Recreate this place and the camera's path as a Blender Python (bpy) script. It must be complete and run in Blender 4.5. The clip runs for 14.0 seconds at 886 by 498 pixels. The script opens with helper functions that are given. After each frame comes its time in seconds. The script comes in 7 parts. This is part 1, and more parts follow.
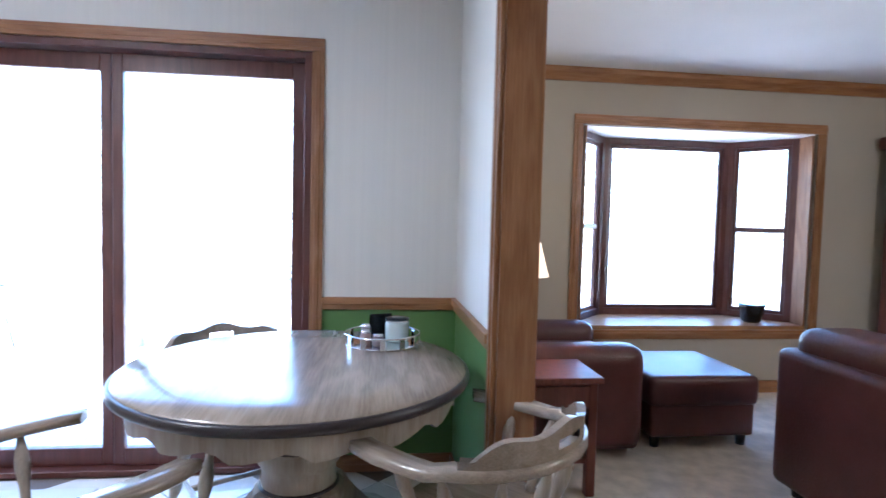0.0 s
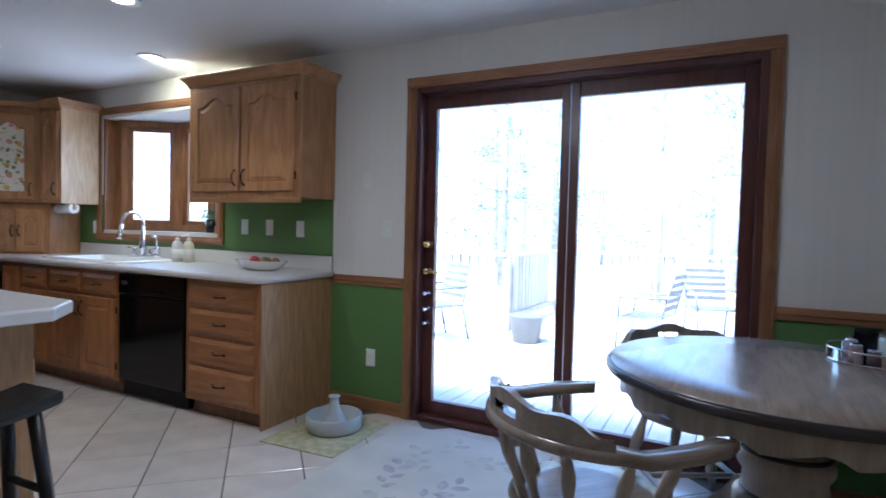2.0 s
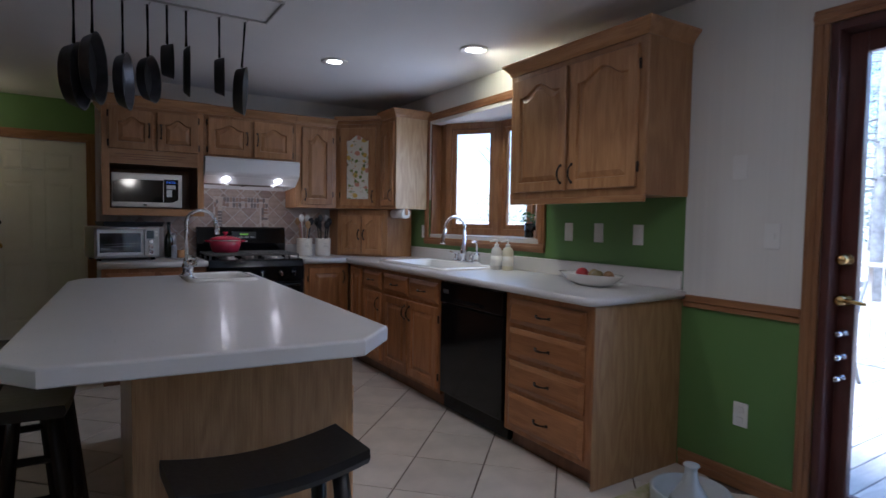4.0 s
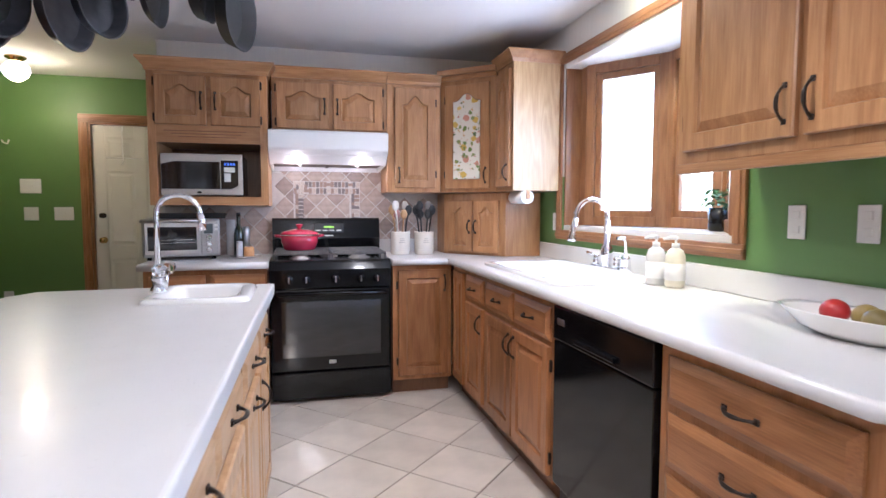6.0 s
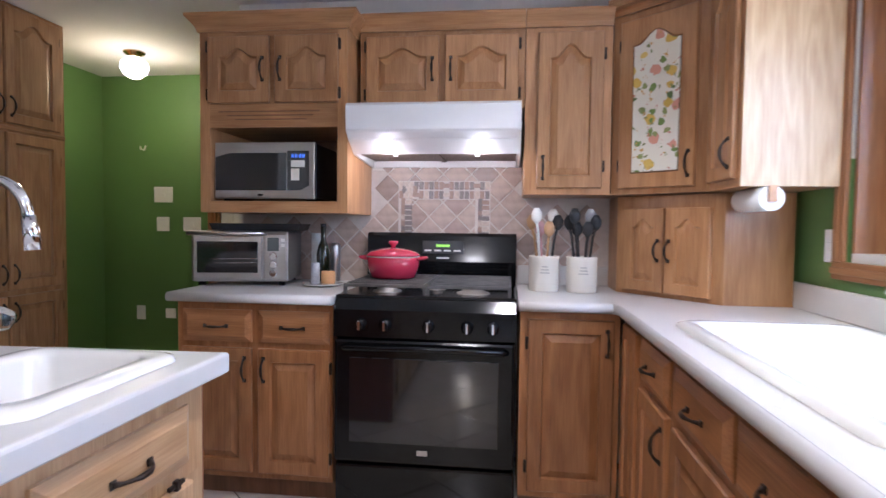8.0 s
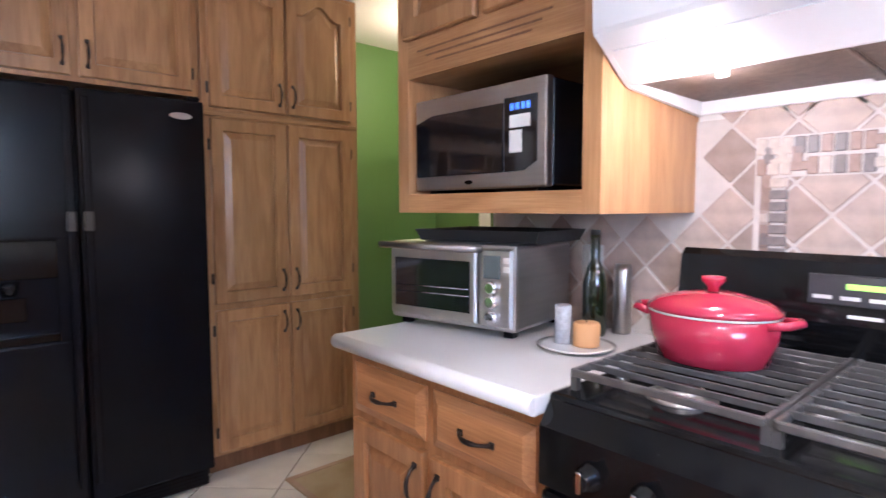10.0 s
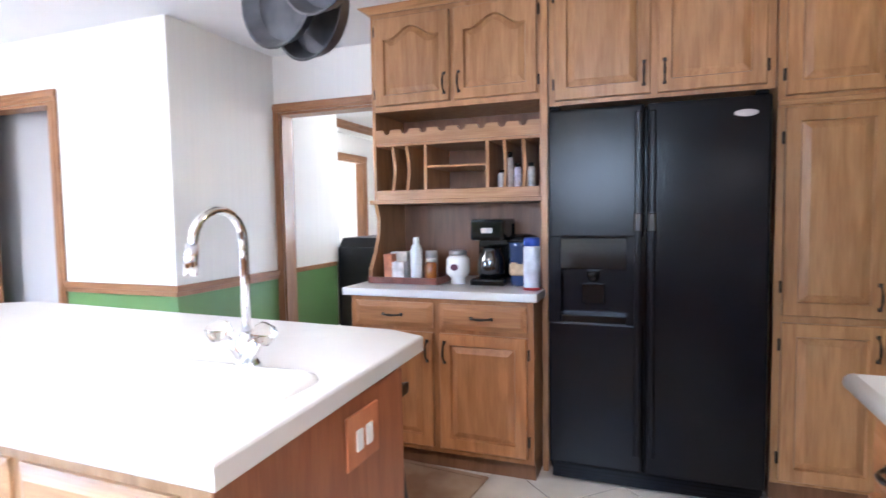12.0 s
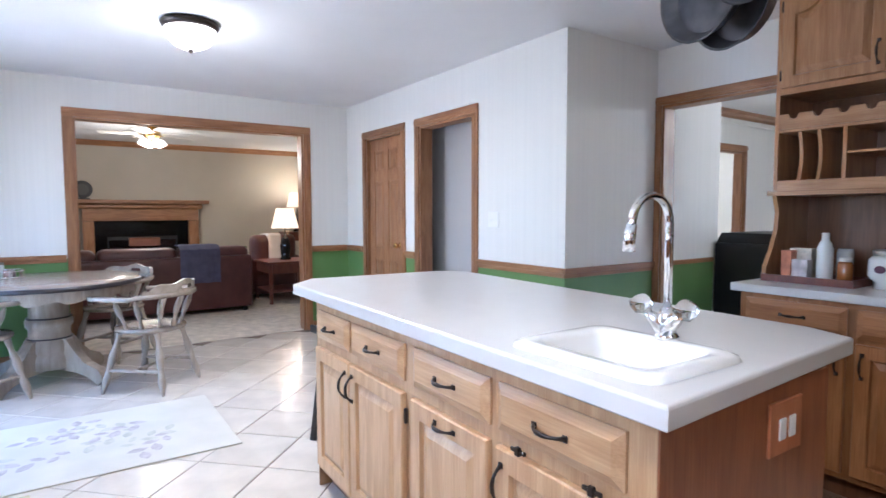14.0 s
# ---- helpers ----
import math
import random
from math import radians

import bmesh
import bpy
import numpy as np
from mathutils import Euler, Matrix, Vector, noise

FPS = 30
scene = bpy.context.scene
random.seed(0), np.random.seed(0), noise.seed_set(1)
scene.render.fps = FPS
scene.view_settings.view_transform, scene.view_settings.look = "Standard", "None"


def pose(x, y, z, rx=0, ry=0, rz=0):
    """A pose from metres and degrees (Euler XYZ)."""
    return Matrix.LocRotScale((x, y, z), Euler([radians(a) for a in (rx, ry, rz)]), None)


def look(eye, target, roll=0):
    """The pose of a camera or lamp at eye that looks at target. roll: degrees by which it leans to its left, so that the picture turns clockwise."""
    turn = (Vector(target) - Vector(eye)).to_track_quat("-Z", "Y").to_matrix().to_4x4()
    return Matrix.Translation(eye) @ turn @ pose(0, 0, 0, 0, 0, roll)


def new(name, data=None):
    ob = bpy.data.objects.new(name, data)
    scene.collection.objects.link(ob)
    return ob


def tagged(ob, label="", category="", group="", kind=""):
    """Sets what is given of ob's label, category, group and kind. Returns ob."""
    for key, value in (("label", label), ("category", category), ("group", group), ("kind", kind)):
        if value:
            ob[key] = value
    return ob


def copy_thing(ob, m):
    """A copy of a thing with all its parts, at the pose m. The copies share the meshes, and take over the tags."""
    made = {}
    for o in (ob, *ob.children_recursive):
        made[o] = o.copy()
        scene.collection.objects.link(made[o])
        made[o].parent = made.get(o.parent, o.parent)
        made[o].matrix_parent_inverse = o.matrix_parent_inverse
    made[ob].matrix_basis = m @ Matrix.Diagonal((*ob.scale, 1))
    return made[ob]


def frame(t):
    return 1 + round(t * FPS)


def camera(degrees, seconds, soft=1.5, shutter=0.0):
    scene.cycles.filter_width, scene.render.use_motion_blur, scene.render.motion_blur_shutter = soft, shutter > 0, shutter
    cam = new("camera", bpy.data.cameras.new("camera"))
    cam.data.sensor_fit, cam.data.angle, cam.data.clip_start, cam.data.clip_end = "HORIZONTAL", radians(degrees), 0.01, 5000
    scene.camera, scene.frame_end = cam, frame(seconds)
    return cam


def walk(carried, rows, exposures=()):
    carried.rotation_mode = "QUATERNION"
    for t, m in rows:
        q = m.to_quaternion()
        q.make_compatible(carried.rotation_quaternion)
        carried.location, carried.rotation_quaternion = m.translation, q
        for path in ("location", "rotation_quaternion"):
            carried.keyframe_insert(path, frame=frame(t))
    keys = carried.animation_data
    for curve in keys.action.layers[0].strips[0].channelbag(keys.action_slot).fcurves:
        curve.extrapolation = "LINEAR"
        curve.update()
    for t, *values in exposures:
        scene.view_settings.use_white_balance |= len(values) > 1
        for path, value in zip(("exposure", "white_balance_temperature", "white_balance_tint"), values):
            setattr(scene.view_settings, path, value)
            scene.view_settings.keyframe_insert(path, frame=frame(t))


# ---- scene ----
cam = camera(76.9, 14.0, shutter=0.25)
PATH = [
    (0, (0.842, 0.292, 1.29), (1.075, 2.276, 1.189), 1.4),
    (0.5, (0.733, 0.258, 1.298), (0.694, 2.255, 1.189), 1.4),
    (1, (0.626, 0.219, 1.27), (0.255, 2.182, 1.175), 1.3),
    (1.5, (0.517, 0.143, 1.243), (-0.151, 2.026, 1.161), 1.4),
    (2, (0.381, 0.066, 1.223), (-0.537, 1.842, 1.15), 1.4),
    (2.5, (0.24, 0.081, 1.221), (-0.888, 1.73, 1.146), 1.3),
    (3, (0.117, 0.226, 1.267), (-1.223, 1.707, 1.187), 1.1),
    (3.5, (-0.012, 0.381, 1.274), (-1.573, 1.628, 1.182), 0.9),
    (4, (-0.257, 0.512, 1.253), (-1.949, 1.574, 1.155), 0.9),
    (4.2, (-0.355, 0.582, 1.251), (-2.085, 1.58, 1.139), 0.8),
    (6.3, (-1.502, 1.615, 1.241), (-3.462, 1.99, 1.117), 0.4),
    (6.5, (-1.623, 1.699, 1.219), (-3.598, 1.99, 1.11), 0.7),
    (7, (-1.951, 1.831, 1.221), (-3.942, 1.992, 1.118), 0.7),
    (7.5, (-2.281, 1.966, 1.218), (-4.279, 1.976, 1.126), 0.9),
    (7.7, (-2.421, 1.999, 1.216), (-4.418, 1.916, 1.126), 0.8),
    (9.8, (-4.007, 1.948, 1.272), (-5.481, 0.603, 1.14), 0.2),
    (10, (-4.074, 1.935, 1.277), (-5.402, 0.446, 1.131), -0.1),
    (10.5, (-4.25, 1.882, 1.253), (-5.047, 0.048, 1.126), 0.2),
    (11, (-4.415, 1.872, 1.262), (-4.568, -0.118, 1.142), -0.3),
    (11.5, (-4.511, 1.913, 1.286), (-4.176, -0.055, 1.161), -0.8),
    (12, (-4.496, 1.984, 1.28), (-3.786, 0.119, 1.153), -0.9),
    (12.5, (-4.456, 2.039, 1.272), (-3.385, 0.354, 1.156), -0.6),
    (13, (-4.447, 2.107, 1.267), (-3.094, 0.638, 1.156), -0.4),
    (13.5, (-4.445, 2.157, 1.259), (-2.921, 0.867, 1.141), -0.3),
    (14, (-4.451, 2.214, 1.255), (-2.802, 1.089, 1.123), -0.1),
]
EXPOSURES = [(0.0, 4.15, 4850, 10), (1.0, 3.4, 4850, 10), (1.5, 3.0, 4850, 10), (2.5, 2.2, 4850, 10), (3.0, 1.9, 4850, 10), (3.5, 1.9, 4950, 13), (4.2, 1.95, 5100, 15), (6.3, 4.05, 5200, 17), (7.0, 3.85, 5200, 17), (7.7, 3.68, 5200, 17), (10.0, 4.55, 5300, 20), (10.5, 4.82, 5350, 20), (11.0, 5.18, 5350, 18), (11.5, 5.2, 5300, 15), (12.5, 4.8, 5150, 13), (14.0, 4.12, 5050, 12)]
walk(cam, [(t, look(eye, target, roll)) for t, eye, target, roll in PATH], EXPOSURES)

# ---------------------------------------------------------------- light
world = bpy.data.worlds.new("world")
scene.world = world
world.use_nodes = True
_n = world.node_tree.nodes
_sky = _n.new("ShaderNodeTexSky")
_sky.sky_type, _sky.sun_disc = "NISHITA", False
_sky.sun_elevation, _sky.sun_rotation = radians(62), radians(200)
_sky.dust_density, _sky.air_density = 1.5, 1.0
world.node_tree.links.new(_sky.outputs[0], _n["Background"].inputs[0])
_n["Background"].inputs[1].default_value = 0.15
sun_data = bpy.data.lights.new("sun", "SUN")
sun_data.energy, sun_data.angle, sun_data.color = 3.0, radians(20), (1, 0.96, 0.9)
sun = new("sun", sun_data)
sun.matrix_world = look((-5, -14, 30), (0, 0, 0))


def lamp(kind, name, energy, m, color=(1, 0.88, 0.72), size=0.1, spread=None):
    d = bpy.data.lights.new(name, kind)
    d.energy, d.color = energy, color
    if kind == "AREA":
        d.shape, d.size = "DISK", size
    else:
        d.shadow_soft_size = size
    if kind == "SPOT":
        d.spot_size, d.spot_blend = radians(spread), 0.6
    o = new(name, d)
    o.matrix_world = m
    return o


# ---------------------------------------------------------------- materials
def mat(name, color, rough=0.5, metal=0.0, var=0.12, scale=6.0, bump=0.0, bscale=80.0, spec=0.5, coat=0.0, stretch=(1, 1, 1)):
    """A painted, plastic, metal or cloth surface: colour varied at two scales, with fine relief."""
    m = bpy.data.materials.new(name)
    m.use_nodes = True
    t = m.node_tree
    n, l = t.nodes, t.links
    b = n["Principled BSDF"]
    tc = n.new("ShaderNodeTexCoord")
    mp = n.new("ShaderNodeMapping")
    mp.inputs["Scale"].default_value = stretch
    l.new(tc.outputs["Object"], mp.inputs["Vector"])
    big = n.new("ShaderNodeTexNoise")
    big.inputs["Scale"].default_value, big.inputs["Detail"].default_value = scale, 4
    l.new(mp.outputs[0], big.inputs["Vector"])
    r = n.new("ShaderNodeValToRGB")
    c = Vector(color[:3])
    r.color_ramp.elements[0].position, r.color_ramp.elements[1].position = 0.3, 0.7
    r.color_ramp.elements[0].color = (*(c * (1 - var)), 1)
    r.color_ramp.elements[1].color = (*[min(1, v * (1 + var * 0.6)) for v in c], 1)
    l.new(big.outputs["Fac"], r.inputs["Fac"])
    l.new(r.outputs["Color"], b.inputs["Base Color"])
    rr = n.new("ShaderNodeMapRange")
    rr.inputs["To Min"].default_value, rr.inputs["To Max"].default_value = max(0.02, rough * 0.8), min(1, rough * 1.2)
    fine = n.new("ShaderNodeTexNoise")
    fine.inputs["Scale"].default_value, fine.inputs["Detail"].default_value = bscale, 3
    l.new(mp.outputs[0], fine.inputs["Vector"])
    l.new(fine.outputs["Fac"], rr.inputs["Value"])
    l.new(rr.outputs[0], b.inputs["Roughness"])
    b.inputs["Metallic"].default_value = metal
    b.inputs["Specular IOR Level"].default_value = spec
    b.inputs["Coat Weight"].default_value = coat
    b.inputs["Coat Roughness"].default_value = 0.08
    if bump:
        bp = n.new("ShaderNodeBump")
        bp.inputs["Strength"].default_value, bp.inputs["Distance"].default_value = bump, 0.004
        l.new(fine.outputs["Fac"], bp.inputs["Height"])
        l.new(bp.outputs[0], b.inputs["Normal"])
    return m


def wood(name, light, dark, axis="z", rough=0.38, fig=1.0, coat=0.15):
    """Oak with long grain along one axis of the part, flame figure, pores and board-to-board change."""
    m = bpy.data.materials.new(name)
    m.use_nodes = True
    t = m.node_tree
    n, l = t.nodes, t.links
    b = n["Principled BSDF"]
    tc = n.new("ShaderNodeTexCoord")
    oi = n.new("ShaderNodeObjectInfo")
    add = n.new("ShaderNodeVectorMath")
    add.operation = "ADD"
    mul = n.new("ShaderNodeVectorMath")
    mul.operation = "SCALE"
    mul.inputs[0].default_value = (7.3, 3.1, 5.7)
    l.new(oi.outputs["Random"], mul.inputs["Scale"])
    l.new(tc.outputs["Object"], add.inputs[0])
    l.new(mul.outputs[0], add.inputs[1])

    def mapped(along, across):
        mp = n.new("ShaderNodeMapping")
        mp.inputs["Scale"].default_value = tuple(along if a == axis else across for a in "xyz")
        l.new(add.outputs[0], mp.inputs["Vector"])
        return mp.outputs[0]

    warp = n.new("ShaderNodeTexNoise")
    warp.inputs["Scale"].default_value, warp.inputs["Detail"].default_value = 1.0, 2
    l.new(mapped(1.6, 9.0), warp.inputs["Vector"])
    rings = n.new("ShaderNodeMath")
    rings.operation = "MULTIPLY"
    rings.inputs[1].default_value = 26.0 * fig
    l.new(warp.outputs["Fac"], rings.inputs[0])
    wave = n.new("ShaderNodeMath")
    wave.operation = "SINE"
    l.new(rings.outputs[0], wave.inputs[0])
    r = n.new("ShaderNodeMapRange")
    r.inputs["From Min"].default_value = -1
    l.new(wave.outputs[0], r.inputs["Value"])
    pores = n.new("ShaderNodeTexNoise")
    pores.inputs["Scale"].default_value, pores.inputs["Detail"].default_value = 1.0, 5
    pores.inputs["Roughness"].default_value = 0.7
    l.new(mapped(7.0, 190.0), pores.inputs["Vector"])
    mix = n.new("ShaderNodeMath")
    mix.operation = "MULTIPLY_ADD"
    mix.inputs[1].default_value = 0.22
    l.new(r.outputs[0], mix.inputs[0])
    half = n.new("ShaderNodeMath")
    half.operation = "MULTIPLY"
    half.inputs[1].default_value = 0.95
    l.new(pores.outputs["Fac"], half.inputs[0])
    l.new(half.outputs[0], mix.inputs[2])
    ramp = n.new("ShaderNodeValToRGB")
    ramp.color_ramp.elements[0].position, ramp.color_ramp.elements[1].position = 0.28, 0.8
    ramp.color_ramp.elements[0].color, ramp.color_ramp.elements[1].color = (*dark, 1), (*light, 1)
    l.new(mix.outputs[0], ramp.inputs["Fac"])
    hue = n.new("ShaderNodeHueSaturation")
    vr = n.new("ShaderNodeMapRange")
    vr.inputs["To Min"].default_value, vr.inputs["To Max"].default_value = 0.84, 1.12
    l.new(oi.outputs["Random"], vr.inputs["Value"])
    l.new(vr.outputs[0], hue.inputs["Value"])
    l.new(ramp.outputs["Color"], hue.inputs["Color"])
    l.new(hue.outputs["Color"], b.inputs["Base Color"])
    b.inputs["Roughness"].default_value = rough
    b.inputs["Coat Weight"].default_value = coat
    b.inputs["Coat Roughness"].default_value = 0.2
    bp = n.new("ShaderNodeBump")
    bp.inputs["Strength"].default_value, bp.inputs["Distance"].default_value = 0.12, 0.001
    l.new(pores.outputs["Fac"], bp.inputs["Height"])
    l.new(bp.outputs[0], b.inputs["Normal"])
    return m


def glow(name, color, strength):
    m = bpy.data.materials.new(name)
    m.use_nodes = True
    b = m.node_tree.nodes["Principled BSDF"]
    b.inputs["Base Color"].default_value = (*color, 1)
    b.inputs["Emission Color"].default_value = (*color, 1)
    b.inputs["Emission Strength"].default_value = strength
    return m


def glassy(name, color=(1, 1, 1), rough=0.0, ior=1.45, alpha=None):
    m = bpy.data.materials.new(name)
    m.use_nodes = True
    b = m.node_tree.nodes["Principled BSDF"]
    b.inputs["Base Color"].default_value = (*color, 1)
    b.inputs["Transmission Weight"].default_value = 1.0
    b.inputs["Roughness"].default_value = rough
    b.inputs["IOR"].default_value = ior
    return m


OAK_L, OAK_D = (0.49, 0.265, 0.115), (0.29, 0.128, 0.044)
oak_v = wood("oak_upright", OAK_L, OAK_D, "z")
oak_h = wood("oak_level", OAK_L, OAK_D, "x")
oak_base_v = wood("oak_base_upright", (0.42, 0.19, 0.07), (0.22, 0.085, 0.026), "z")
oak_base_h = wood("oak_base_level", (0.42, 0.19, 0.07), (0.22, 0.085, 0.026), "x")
oak_light_v = wood("oak_island_upright", (0.60, 0.385, 0.205), (0.40, 0.225, 0.10), "z")
oak_light_h = wood("oak_island_level", (0.60, 0.385, 0.205), (0.40, 0.225, 0.10), "x")
# paler oak: window light on the wall cabinet's end is put into the colour
oak_window_lit = wood("oak_window_lit_panel", (0.60, 0.43, 0.24), (0.40, 0.25, 0.12), "z", fig=1.6)
# east end panels: their backlit shade is painted in as a darker oak
oak_end = wood("oak_backlit_end_panel", (0.40, 0.235, 0.105), (0.24, 0.125, 0.048), "z", fig=1.5)
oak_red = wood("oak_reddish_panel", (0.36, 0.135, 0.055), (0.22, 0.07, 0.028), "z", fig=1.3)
# same oak with the shade of toe kicks, backs and slots in its colour
oak_painted_shade = wood("oak_painted_shade_interior", (0.22, 0.10, 0.045), (0.12, 0.05, 0.02), "z")
trim_v = wood("oak_trim_upright", (0.36, 0.175, 0.075), (0.20, 0.08, 0.028), "z")
trim_h = wood("oak_trim_level", (0.36, 0.175, 0.075), (0.20, 0.08, 0.028), "x")
trim_y = wood("oak_trim_deep", (0.36, 0.175, 0.075), (0.20, 0.08, 0.028), "y")
redwood = wood("red_stained_wood", (0.11, 0.034, 0.026), (0.055, 0.016, 0.012), "z")
cherry = wood("cherry_wood", (0.15, 0.04, 0.024), (0.07, 0.016, 0.01), "z")
grey_wood = wood("grey_washed_wood", (0.36, 0.30, 0.24), (0.20, 0.16, 0.125), "y", rough=0.25, coat=0.3)
grey_wood_v = wood("grey_washed_wood_upright", (0.40, 0.34, 0.27), (0.24, 0.19, 0.15), "z", rough=0.4)
dark_edge = mat("dark_table_edge", (0.035, 0.028, 0.03), 0.3)
cream = mat("cream_striped_wallpaper", (0.74, 0.72, 0.68), 0.75, var=0.028, scale=1.2, bump=0.045, bscale=1.0, stretch=(38, 38, 0.4))
green = mat("green_wall_paint", (0.125, 0.235, 0.07), 0.45, var=0.06, scale=2.5, bump=0.12, bscale=140)
taupe = mat("taupe_wall_paint", (0.46, 0.41, 0.33), 0.7, var=0.05, scale=2, bump=0.1)
hallgrey = mat("grey_hall_paint", (0.46, 0.44, 0.43), 0.7, var=0.05, scale=2, bump=0.1)
ceil_white = mat("white_ceiling_paint", (0.78, 0.77, 0.77), 0.85, var=0.04, scale=1.5, bump=0.25, bscale=60)
laminate = mat("white_laminate_worktop", (0.65, 0.63, 0.61), 0.3, var=0.025, scale=9, bump=0.012, bscale=160, coat=0.15)
enamel = mat("white_enamel", (0.82, 0.80, 0.76), 0.12, var=0.02, coat=0.5)
black_gloss = mat("black_gloss_enamel", (0.006, 0.006, 0.0065), 0.12, var=0.2, spec=0.3, coat=0.15)
black_satin = mat("black_textured_steel", (0.006, 0.006, 0.008), 0.2, var=0.15, bump=0.03, bscale=300, spec=0.17)
black_glass = mat("black_glass", (0.006, 0.006, 0.008), 0.04, var=0.1, coat=1.0)
black_iron = mat("cast_iron", (0.02, 0.02, 0.021), 0.5, bump=0.3, bscale=200)
black_wood = mat("black_painted_wood", (0.012, 0.011, 0.011), 0.35, var=0.3, bump=0.1)
bronze = mat("dark_bronze", (0.045, 0.035, 0.03), 0.35, 0.8)
brass = mat("polished_brass", (0.72, 0.48, 0.18), 0.22, 1.0)
chrome = mat("polished_chrome", (0.82, 0.82, 0.84), 0.07, 1.0, var=0.03)
steel = mat("brushed_steel", (0.52, 0.51, 0.50), 0.32, 1.0, var=0.06, bump=0.05, bscale=40, stretch=(1, 1, 14))
white_plastic = mat("white_plastic", (0.78, 0.77, 0.74), 0.35, var=0.03)
white_paint = mat("white_door_paint", (0.74, 0.72, 0.66), 0.4, var=0.04)
leather = mat("oxblood_leather", (0.085, 0.027, 0.024), 0.38, var=0.3, scale=5, bump=0.4, bscale=90)
carpet = mat("beige_carpet", (0.66, 0.59, 0.49), 0.95, var=0.2, scale=10, bump=1.0, bscale=240)
pane_glass = glassy("window_glass", (0.97, 0.99, 0.98), 0.0, 1.1)


# ---------------------------------------------------------------- mesh helpers
def bx(bm, x0, x1, y0, y1, z0, z1, bevel=0.0, seg=1):
    """A box, its edges rounded by bevel."""
    c = bmesh.ops.create_cube(bm, size=1.0)["verts"]
    for v in c:
        v.co = Vector(((x0 + x1) / 2 + v.co.x * (x1 - x0), (y0 + y1) / 2 + v.co.y * (y1 - y0), (z0 + z1) / 2 + v.co.z * (z1 - z0)))
    if bevel:
        es = list({e for v in c for e in v.link_edges})
        bmesh.ops.bevel(bm, geom=es, offset=bevel, segments=seg, affect="EDGES", profile=0.6)
    return bm


def box(*a, **k):
    return bx(bmesh.new(), *a, **k)


def lathe(bm, profile, segs=24, at=(0, 0, 0), flat=(1, 1)):
    """Turns (radius, height) pairs round the z axis."""
    rings = []
    for r, z in profile:
        rings.append([bm.verts.new((at[0] + flat[0] * r * math.cos(2 * math.pi * i / segs), at[1] + flat[1] * r * math.sin(2 * math.pi * i / segs), at[2] + z)) for i in range(segs)])
    for a, b in zip(rings, rings[1:]):
        for i in range(segs):
            f = bm.faces.new((a[i], a[(i + 1) % segs], b[(i + 1) % segs], b[i]))
            f.smooth = True
    bm.faces.new(rings[0][::-1])
    bm.faces.new(rings[-1])
    return bm


def tube(bm, pts, radii, segs=10, squash=1.0):
    """Sweeps a circle along points; radii: one or one each."""
    pts = [Vector(p) for p in pts]
    if not isinstance(radii, (list, tuple)):
        radii = [radii] * len(pts)
    rings = []
    up = None
    for i, p in enumerate(pts):
        d = (pts[min(i + 1, len(pts) - 1)] - pts[max(i - 1, 0)]).normalized()
        if up is None:
            up = Vector((0, 0, 1)) if abs(d.z) < 0.9 else Vector((1, 0, 0))
        s = d.cross(up).normalized()
        up = s.cross(d).normalized()
        rings.append([bm.verts.new(p + radii[i] * (math.cos(2 * math.pi * k / segs) * s + squash * math.sin(2 * math.pi * k / segs) * up)) for k in range(segs)])
    for a, b in zip(rings, rings[1:]):
        for k in range(segs):
            f = bm.faces.new((a[k], a[(k + 1) % segs], b[(k + 1) % segs], b[k]))
            f.smooth = True
    bm.faces.new(rings[0][::-1])
    bm.faces.new(rings[-1])
    return bm


def prism(bm, outline, z0, z1, place=lambda x, y, z: (x, y, z)):
    """Pulls a flat outline up from z0 to z1."""
    a = [bm.verts.new(place(x, y, z0)) for x, y in outline]
    b = [bm.verts.new(place(x, y, z1)) for x, y in outline]
    k = len(outline)
    for i in range(k):
        bm.faces.new((a[i], a[(i + 1) % k], b[(i + 1) % k], b[i]))
    bm.faces.new(a[::-1])
    bm.faces.new(b)
    bmesh.ops.recalc_face_normals(bm, faces=bm.faces)
    return bm


def part(name, bm, material, parent=None, label="", at=None, kind=""):
    """Links a bmesh as one mesh object, under a thing or a part."""
    me = bpy.data.meshes.new(name)
    bm.to_mesh(me)
    bm.free()
    me.materials.append(material)
    o = new(name, me)
    if parent is not None:
        o.parent = parent
    if at is not None:
        o.matrix_basis = at
    return tagged(o, label, kind=kind)


def thing(name, m, label, category, group="", kind=""):
    o = new(name)
    o.empty_display_size = 0.05
    o.matrix_basis = m
    return tagged(o, label, category, group, kind)


def again(ob, parent, m):
    """A part once more, on the same mesh."""
    o = ob.copy()
    scene.collection.objects.link(o)
    o.parent, o.matrix_basis = parent, m
    for c in ob.children:
        again(c, o, c.matrix_basis.copy())
    return o

# ---------------------------------------------------------------- the plan
NY, WX, EX, SY, BY, JX, CZ, RAIL = 3.11, -5.57, 1.245, -0.40, -1.315, -1.985, 2.39, 0.87
FY, FX, FS, HX = 4.3, 6.2, -3.2, -6.9


